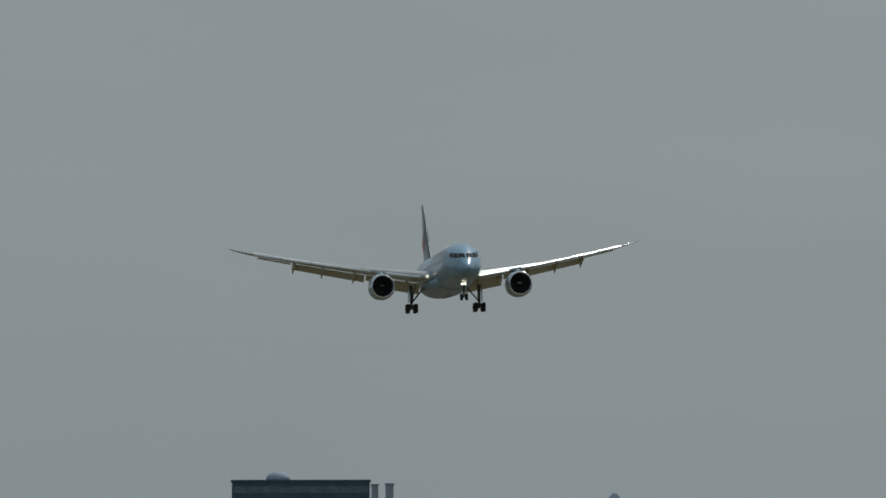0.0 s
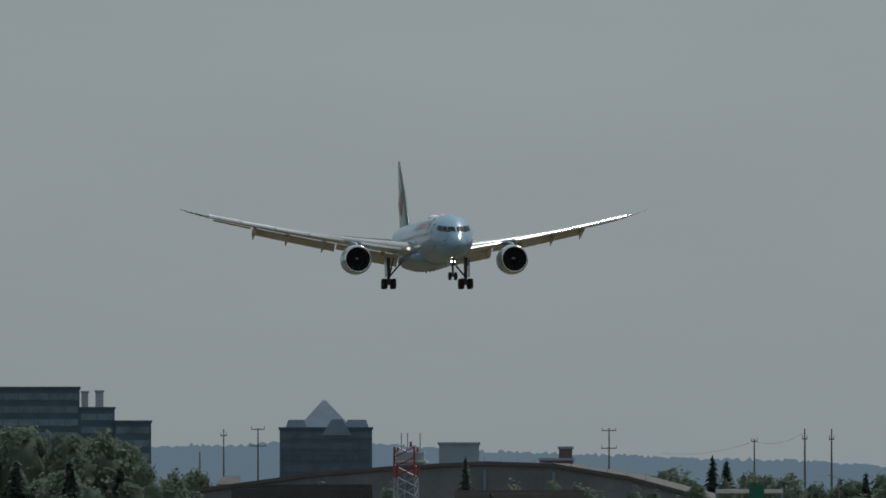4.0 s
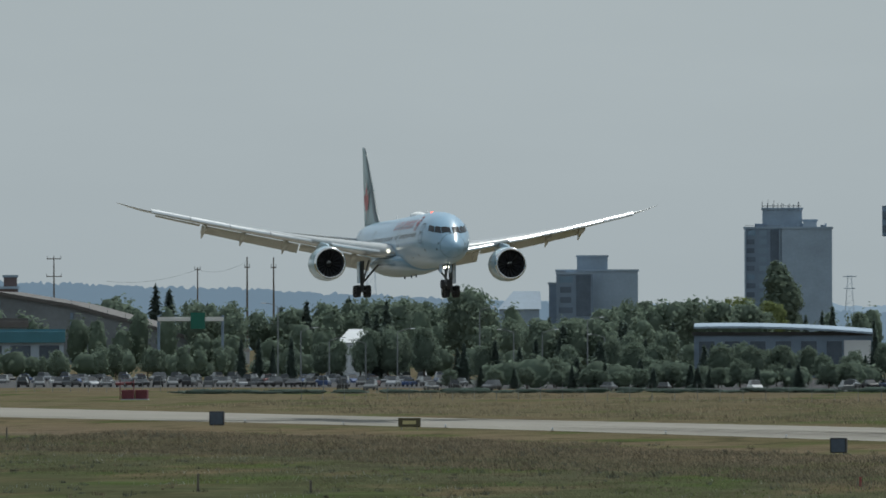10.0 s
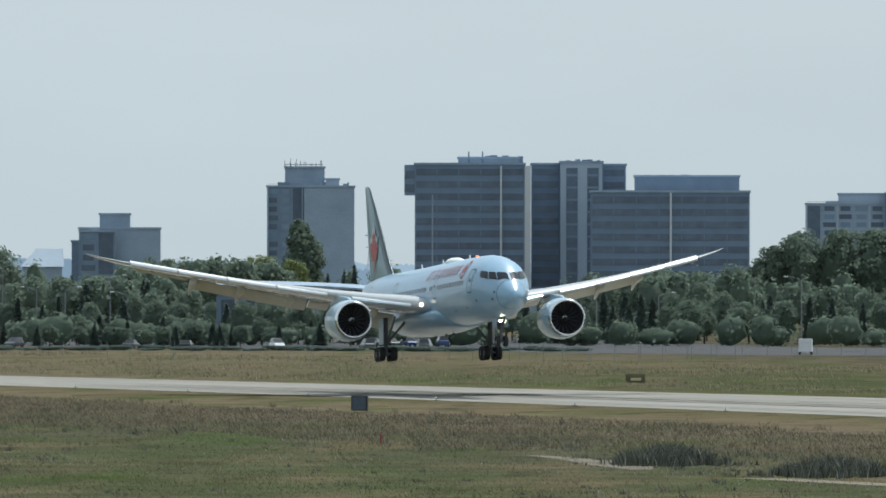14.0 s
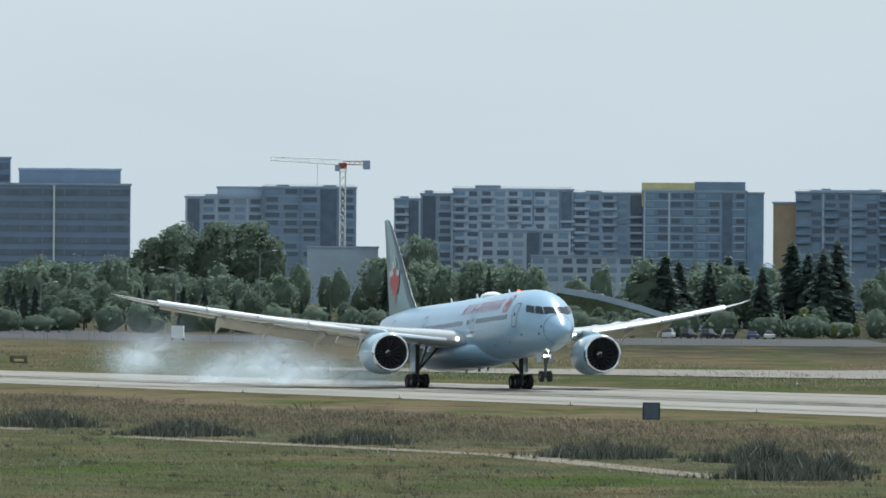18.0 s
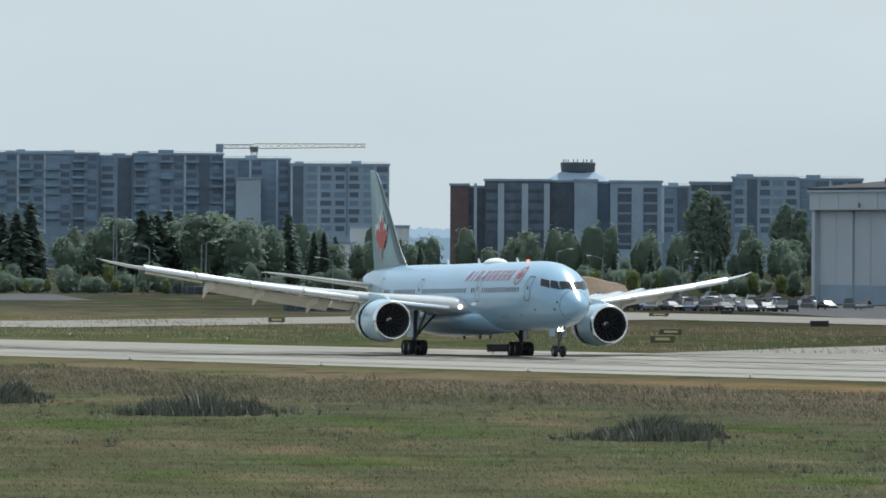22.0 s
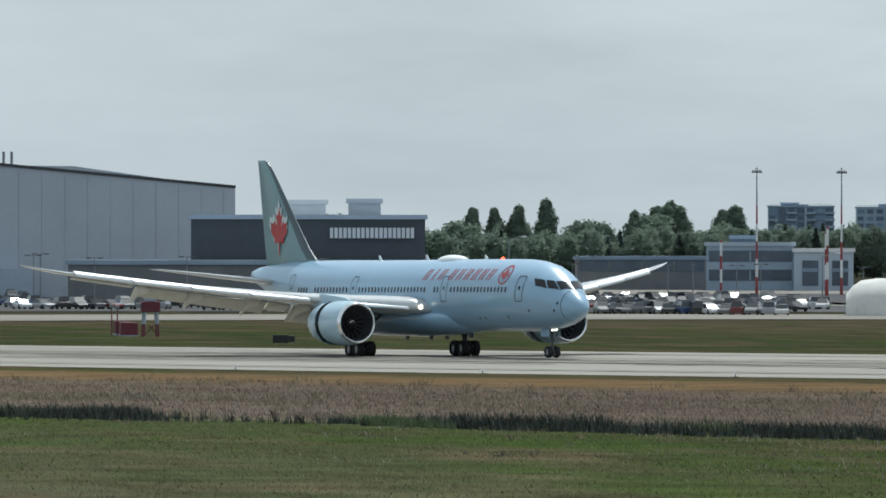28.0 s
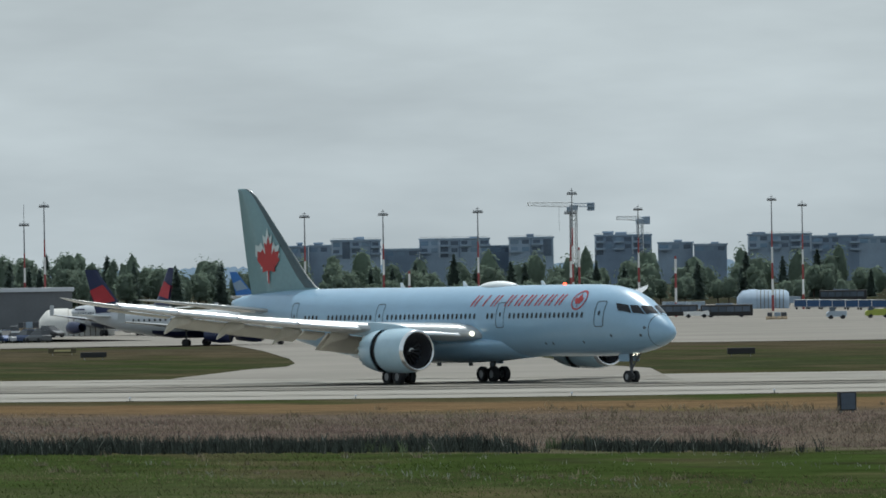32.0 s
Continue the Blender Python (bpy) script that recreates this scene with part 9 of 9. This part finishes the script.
def dirt_mound(pts, h):
    rnd = random.Random(3)
    rings = []
    n = len(pts)
    for i, (x, y) in enumerate(pts):
        k = math.sin(math.pi * (0.08 + 0.84 * i / (n - 1))) ** 0.6
        k = 0.02 if i in (0, n - 1) else k * (0.95 + 0.1 * rnd.random())
        rings.append([(x, y - 14, -0.1), (x, y - 8, h * k * 0.45 + rnd.uniform(-0.15, 0.15)), (x, y - 3, h * k * 0.9 + rnd.uniform(-0.2, 0.2)), (x, y + 3, h * k + rnd.uniform(-0.2, 0.2)), (x, y + 15, -0.1)])
    ob = part("dirt_mound", loft(rings, close=False), mat("bare_brown_earth", (0.155, 0.108, 0.070), 0.95, vary=0.25, scale=0.15, bump=0.6))
    tagged(ob, "long low mound of bare brown earth", "mound")


_p, _q = (143.0, 1722.0), (160.0, 1720.0)
dirt_mound([(_p[0] + (_q[0] - _p[0]) * i / 14, _p[1] + (_q[1] - _p[1]) * i / 14) for i in range(15)], 3.9)


def service_van(x, y, turn, material, label, L=5.0, h=2.3):
    th = empty("service_van", pose(x, y, 0.02, 0, 0, turn), label, "van", "apron vehicles")
    part("body", loft([[(px, -0.95, 0.4), (px, 0.95, 0.4), (px, 0.95, z), (px, -0.95, z)] for px, z in ((L / 2, 1.0), (L / 2 - 0.3, 1.25), (L / 2 - 1.2, h), (-L / 2, h))]), material, th)
    part("windscreen", box(L / 2 - 1.25, L / 2 - 0.5, -0.97, 0.97, 1.3, 1.9), GLAZE, th)
    for dx in (-L * 0.32, L * 0.30):
        for dy in (-0.85, 0.85):
            piece("wheel", CARWHEEL, th, Matrix.Translation((dx, dy, 0.33)))


for x, y, a, m_, lb in ((173.9, 1391.4, 0, WHITESTEEL, "white service van beside the car park"), (-68.1, 1950.5, 90, SKYBLUE, "blue delivery van parked by the fence"), (-53.5, 1620.7, 90, WHITESTEEL, "white delivery van parked by the fence"), (-56.1, 1967.2, 90, WHITESTEEL, "white delivery van parked by the fence")):
    service_van(x, y, a, m_, lb, 6.5 if "truck" in lb else (3.4 if "tug" in lb else 5.0), 1.6 if "tug" in lb else 2.3)


def boarding_stairs(x, y, turn):
    th = empty("boarding_stairs", pose(x, y, 0, 0, 0, turn) @ Matrix.Diagonal((0.55, 0.55, 0.55, 1)), "white mobile boarding stairs parked on concrete", "stairs", "")
    part("stair_flight", loft([[(px, -0.9, z), (px, 0.9, z), (px, 0.9, z + 0.5), (px, -0.9, z + 0.5)] for px, z in ((-3.2, 0.3), (2.4, 3.3))]), WHITESTEEL, th)
    for s in (-0.95, 0.95):
        part("side_panel", loft([[(px, s - 0.04, z), (px, s + 0.04, z), (px, s + 0.04, z + 1.3), (px, s - 0.04, z + 1.3)] for px, z in ((-3.2, 0.4), (2.4, 3.4))]), WHITESTEEL, th)
        part("leg", tube((2.2, s, 0), (2.2, s, 3.4), 0.08, n=6), STEEL, th)
    part("landing", box(2.2, 3.6, -0.95, 0.95, 3.3, 3.5), WHITESTEEL, th)
    part("chassis", box(-3.0, 2.8, -0.8, 0.8, 0.3, 0.7, 0.04), STEEL, th)
    for dx in (-2.0, 1.8):
        for dy in (-0.8, 0.8):
            piece("wheel", CARWHEEL, th, Matrix.Translation((dx, dy, 0.33)))


boarding_stairs(156.0, 1265.1, 62)
boarding_stairs(158.2, 1276.0, 118)


def tank_trailer(x, y):
    th = empty("dark_container", pose(x, y, 0), "long low dark storage container on the grass", "container")
    part("box_body", box(-4.6, 4.6, -1.2, 1.2, 0.2, 1.5, 0.05), BLUEHANG, th)
    for i in range(7):
        part("rib", box(-4.4 + 1.45 * i, -4.3 + 1.45 * i, -1.26, -1.20, 0.25, 1.45), SLATE, th)
    part("skid", box(-4.2, 4.2, -1.0, 1.0, 0, 0.2), STEEL, th)


tank_trailer(82.6, 1360.0)
tank_trailer(68.6, 1850.0)
tank_trailer(86.6, 1812.0)


def sign_gantry(l, r):
    m = Matrix.Translation((l[0], l[1], 0)) @ Matrix.Rotation(math.atan2(r[1] - l[1], r[0] - l[0]), 4, "Z")
    th = empty("highway_gantry", m, "white highway sign gantry with a green panel", "sign gantry")
    w = (m.inverted() @ Vector(r)).x
    part("beam", box(0, w, -0.4, 0.4, l[2] - 0.9, l[2], 0.05), WHITESTEEL, th)
    for x in (0.2, w - 0.2):
        part("post", tube((x, 0, 0), (x, 0, l[2] + 0.4), 0.3, n=8), SLATE, th)
    part("green_panel", box(w * 0.5, w * 0.72, -0.55, -0.42, l[2] - 2.6, l[2] + 1.0), mat("green_sign_face", (0.01, 0.13, 0.09), 0.5, vary=0.08), th, "green direction panel")


sign_gantry((-326.7, 2366.9, 12.5), (-312.3, 2369.0, 12.5))


RAMPBANK = mat("overgrown_bank", (0.085, 0.10, 0.062), 0.95, vary=0.4, scale=0.3, bump=0.6, spec=0.0)


# ---- road ramp, baggage carts and loose airport gear ----
def road_ramp(a, b):
    """A concrete road ramp that falls from a to b, with its parapet, posts and cars on it."""
    a, b = Vector(a), Vector(b)
    m = Matrix.Translation((a.x, a.y, 0)) @ Matrix.Rotation(math.atan2(b.y - a.y, b.x - a.x), 4, "Z")
    th = empty("road_ramp", m, "pale concrete road ramp with a low parapet", "ramp")
    w = (b - a).xy.length
    deck = part("ramp_body", loft([[(x, 0, -0.2), (x, 9, -0.2), (x, 9, z - 1.0), (x, 0, z - 1.0)] for x, z in ((0, a.z), (w * 0.5, 0.5 * (a.z + b.z) + 0.4), (w, b.z), (w + 12, 1.2))]), RAMPBANK, th, "overgrown bank under the ramp")
    part("parapet", loft([[(x, -0.25, z - 1.2), (x, 0.1, z - 1.2), (x, 0.1, z), (x, -0.25, z)] for x, z in ((0, a.z), (w * 0.5, 0.5 * (a.z + b.z) + 0.4), (w, b.z), (w + 12, 1.3))]), CONC, th, "pale concrete parapet")
    for i in range(6):
        x = w * i / 6
        z = a.z + (b.z - a.z) * i / 6
        part("parapet_joint", box(x - 0.08, x + 0.08, -0.27, -0.253, z - 1.1, z - 0.05), CONCD, th)
    return m, w


_m, _w = road_ramp((7.3, 2016.7, 8.7), (23.9, 2016.5, 5.1))
for k, kk in ((0.22, 1), (0.42, 0), (0.70, 2)):
    _q = _m @ Vector((_w * k, 3.0, 0))
    _z = 8.7 + (5.1 - 8.7) * k - 0.75
    car(_q.x, _q.y, math.degrees(math.atan2(_m[1][0], _m[0][0])) + 180, kk, 0, _z)


tree_row(("broad",), (3.3, 1956.7, 6.1), (26.4, 1956.5, 4.1), 9, 1.3)


def baggage_cart(x, y, turn, material, label, curtain=None):
    th = empty("baggage_cart", pose(x, y, 0.02, 0, 0, turn), label, "cart", "baggage carts")
    part("deck", box(-1.5, 1.5, -0.8, 0.8, 0.45, 0.58), STEEL, th)
    part("canopy", box(-1.5, 1.5, -0.8, 0.8, 1.85, 1.95, 0.03), material, th)
    part("end_panel", box(-1.5, -1.42, -0.78, 0.78, 0.58, 1.85), material, th)
    part("end_panel", box(1.42, 1.5, -0.78, 0.78, 0.58, 1.85), material, th)
    part("curtain", box(-1.4, 1.4, -0.7, 0.7, 0.6, 1.84), curtain or CONCD, th)
    part("drawbar", tube((1.5, 0, 0.4), (2.3, 0, 0.3), 0.05, n=6), STEEL, th)
    for dx in (-1.0, 1.0):
        for dy in (-0.65, 0.65):
            piece("wheel", CARTWHEEL, th, Matrix.Translation((dx, dy, 0.22)))


CARTWHEEL = disc_mesh("cart_wheel", 0.22, 0.16, TYRE)


def cart_row(a, b, n, seed):
    rnd = random.Random(seed)
    for i in range(n):
        if rnd.random() < 0.15:
            continue
        t = (i + 0.5) / n
        k = rnd.randrange(3)
        baggage_cart(a[0] + (b[0] - a[0]) * t, a[1] + (b[1] - a[1]) * t, rnd.uniform(-12, 12) + rnd.choice((0, 0, 90)), (CONC, CONCD, SLATE)[k], ("pale grey", "grey", "dark grey")[k] + " canopied baggage cart on small wheels")


CARTBLUE = mat("blue_cart_curtain", (0.03, 0.075, 0.17), 0.7, vary=0.15)
for p, q, n in (((659.2, 1613.8), (649.3, 1544.5), 7),):
    for i in range(n):
        baggage_cart(p[0] + (q[0] - p[0]) * i / (n - 1), p[1] + (q[1] - p[1]) * i / (n - 1), -20, WHITESTEEL, "silver baggage cart with blue curtains", CARTBLUE)
cart_row((633.0, 1619.0), (632.2, 1597.0), 4, 4)
cart_row((720.1, 1809.8), (717.5, 1774.6), 6, 5)


def apron_bus(x, y, turn, k=0.75):
    th = empty("apron_bus", pose(x, y, 0.01, 0, 0, turn) @ Matrix.Diagonal((k, k, k, 1)), "long black airport bus standing on the apron", "bus", "apron buses")
    b = part("body", box(-6, 6, -1.25, 1.25, 0.35, 2.95, 0.12), SIGNBLACK, th)
    for s in (-1, 1):
        for i in range(6):
            part("side_window", box(-5.6 + 1.85 * i, -3.9 + 1.85 * i, s * 1.25 - 0.02, s * 1.25 + 0.02, 1.3, 2.5), GLAZE, b)
        for dx in (-3.6, 3.4):
            w = piece("wheel", CARWHEEL, th, Matrix.Translation((dx, s * 1.12, 0.46)))
            w.scale = (1.4, 1.4, 1.4)
    part("windscreen", box(5.97, 6.03, -1.1, 1.1, 1.0, 2.6), GLAZE, b)
    part("roof_unit", box(-2.5, 1.5, -0.8, 0.8, 2.95, 3.2, 0.06), SLATE, th)


apron_bus(566.6, 1400.6, -17)
apron_bus(566.8, 1429.2, 160)
apron_bus(782.4, 1920.0, -20, 0.9)


def barrier_cluster(x, y, w, h):
    """Yellow barrier blocks with power cabinets round a mast's foot."""
    th = empty("mast_barrier", pose(x, y, 0.01, 0, 0, -18), "yellow concrete barriers with dark cabinets round a mast foot", "barrier", "mast barriers")
    n = 4
    for i in range(n):
        a = -w / 2 + w * i / n
        part("barrier_block", loft([[(a + 0.04, -q, z), (a + w / n - 0.04, -q, z), (a + w / n - 0.04, q, z), (a + 0.04, q, z)] for z, q in ((0, 0.45), (0.25, 0.42), (0.5, 0.2), (h * 0.45, 0.16))]), OCHRE, th)
    for dx, ww, m_ in ((-w * 0.3, 0.8, BLUEHANG), (w * 0.05, 1.0, CONCD), (w * 0.34, 0.9, BLUEHANG)):
        part("power_cabinet", box(dx - ww / 2, dx + ww / 2, 0.55, 1.3, 0, h, 0.03), m_, th)


barrier_cluster(475.5, 1254.1, 3.8, 1.0)
barrier_cluster(544.2, 1314.4, 3.6, 1.2)
barrier_cluster(420.7, 1330.1, 3.8, 1.7)
service_van(560.6, 1310.7, 165, mat("lime_truck_paint", (0.30, 0.34, 0.05), 0.5, vary=0.12), "lime green apron truck", 4.2, 1.5)
service_van(560.9, 1400.2, -17, WHITESTEEL, "white tow tractor standing before a bus", 4.4, 1.1)
service_van(549.7, 1301.0, 165, CONC, "small grey belt loader standing on the apron", 3.2, 1.3)


# ---- tyre smoke ----
def smoke_mat():
    m = bpy.data.materials.new("tyre_smoke")
    m.use_nodes = True
    nt = m.node_tree
    n, l = nt.nodes, nt.links
    n.clear()
    out = n.new("ShaderNodeOutputMaterial")
    mix = n.new("ShaderNodeMixShader")
    tr = n.new("ShaderNodeBsdfTransparent")
    df = n.new("ShaderNodeBsdfDiffuse")
    tl = n.new("ShaderNodeBsdfTranslucent")
    df.inputs[0].default_value = tl.inputs[0].default_value = (0.74, 0.84, 0.94, 1)
    both = n.new("ShaderNodeMixShader")
    both.inputs[0].default_value = 0.7
    l.new(df.outputs[0], both.inputs[1])
    l.new(tl.outputs[0], both.inputs[2])
    uv = n.new("ShaderNodeUVMap")
    dist = n.new("ShaderNodeVectorMath")
    dist.operation = "LENGTH"
    l.new(uv.outputs[0], dist.inputs[0])
    fall = n.new("ShaderNodeMapRange")
    fall.interpolation_type = "SMOOTHSTEP"
    fall.inputs["From Min"].default_value, fall.inputs["From Max"].default_value = 1.0, 0.0
    fall.inputs["To Max"].default_value = 0.50
    l.new(dist.outputs["Value"], fall.inputs["Value"])
    co = n.new("ShaderNodeTexCoord")
    ns = n.new("ShaderNodeTexNoise")
    ns.inputs["Scale"].default_value, ns.inputs["Detail"].default_value = 0.22, 2.0
    l.new(co.outputs["Object"], ns.inputs["Vector"])
    mr = n.new("ShaderNodeMapRange")
    mr.inputs["From Min"].default_value, mr.inputs["From Max"].default_value = 0.20, 0.75
    l.new(ns.outputs["Fac"], mr.inputs["Value"])
    mu = n.new("ShaderNodeMath")
    mu.operation = "MULTIPLY"
    l.new(fall.outputs[0], mu.inputs[0])
    l.new(mr.outputs[0], mu.inputs[1])
    l.new(mu.outputs[0], mix.inputs[0])
    l.new(tr.outputs[0], mix.inputs[1])
    l.new(both.outputs[0], mix.inputs[2])
    l.new(mix.outputs[0], out.inputs[0])
    return m


SMOKE = smoke_mat()
PUFFS = []


def puff(seed, size):
    """A wisp of smoke: one soft bulging sheet."""
    rnd = random.Random(seed)
    verts, faces, uvs = [(0, -0.35 * size, 0)], [], [(0, 0)]
    n, rings = 24, 5
    for k in range(1, rings + 1):
        r = k / rings
        for i in range(n):
            t = 2 * math.pi * i / n
            verts.append((1.5 * size * r * math.cos(t), -0.35 * size * (1 - r * r) + 0.05 * size * rnd.uniform(-1, 1), size * r * math.sin(t)))
            uvs.append((r * math.cos(t), r * math.sin(t)))
    faces += [(0, 1 + i, 1 + (i + 1) % n) for i in range(n)]
    for k in range(rings - 1):
        o = 1 + k * n
        faces += [(o + i, o + n + i, o + n + (i + 1) % n, o + (i + 1) % n) for i in range(n)]
    me = mesh_of("smoke_wisp", verts, faces, SMOKE, True)
    lay = me.uv_layers.new(name="soft")
    for lp in me.loops:
        lay.data[lp.index].uv = uvs[lp.vertex_index]
    ob = new("smoke_wisp", me)
    return tagged(ob, "thin blue-white wisp of tyre smoke over the runway", "smoke", "tyre smoke")


# wisp, birth second, side of the touch down
for i in range(11):
    born = 16.42 + 0.088 * i
    PUFFS.append((puff(i, 2.6 + 0.5 * (i * 7 % 5)), born, (i % 2) * 2 - 1))


def plane_at(t):
    for a, b in zip(FLIGHT_ROWS, FLIGHT_ROWS[1:]):
        if a[0] <= t <= b[0]:
            k = (t - a[0]) / (b[0] - a[0])
            return [p + (q - p) * k for p, q in zip(a, b)]
    return FLIGHT_ROWS[-1]


def smoke_motions():
    for i, (ob, born, side) in enumerate(PUFFS):
        r = random.Random(i)
        p = plane_at(born)
        a = radians(p[4] - 90)
        sx, sy = p[1] - side * 4.9 * math.sin(a), p[2] + side * 4.9 * math.cos(a)
        sx -= r.uniform(0.0, 2.0)
        rise, drift = r.uniform(0.1, 1.0) ** 1.3 * 2.7, r.uniform(-0.2, 1.6)
        rows = [(0, pose(sx, sy, -9)), (born - 0.1, pose(sx, sy, -9)), (born + 0.15, pose(sx, sy, -0.4))]
        for dt in (1.0, 2.0, 3.2, 4.6):
            rows.append((born + dt, pose(sx + drift * dt, sy + 1.0 * dt, -0.4 + rise * dt, 0, r.uniform(-15, 15) * dt, 0)))
        rows.append((32, pose(sx + 30, sy + 60, 9)))
        walk(ob, rows)


# ---- what moves ----
def motions():
    plane, wings, engines, mains, nose = AIRLINER
    walk(plane, [(t, pose(x, y, z, bank, -pitch, hd - 90)) for t, x, y, z, hd, pitch, bank in FLIGHT_ROWS])
    for side, (wing, spoilers, o) in zip((-1, 1), wings):
        walk(wing, [(t, pose(o.x, o.y, o.z, -side * a, 0, 0)) for t, a in ((0, 0), (16.6, 0), (17.5, 1.6), (18.4, 2.6), (20.0, 3.5), (22, 4.0), (24, 4.3), (27, 4.5), (32, 4.5))])
        for sp, h in spoilers:
            walk(sp, [(t, pose(h.x, h.y, h.z, 0, a, 0)) for t, a in ((0, 0), (16.7, 0), (17.6, 16), (20.5, 18), (23, 9), (26, 3), (32, 2))])
    for eng, sleeve in engines:
        walk(sleeve, [(t, pose(x, 0, 0)) for t, x in ((0, 0), (19.0, 0), (20.0, -0.62), (32, -0.62))])
    for s, g in zip((-1, 1), mains):
        walk(g, [(t, pose(0, s * 4.9, z)) for t, z in ((0, -0.6), (16.1, -0.6), (16.5, -0.38), (17.0, -0.15), (17.5, 0), (32, 0))])
    walk(nose, [(t, pose(25.83, 0, z)) for t, z in ((0, -0.25), (21.6, -0.25), (22.4, 0), (32, 0))])
    smoke_motions()


motions()
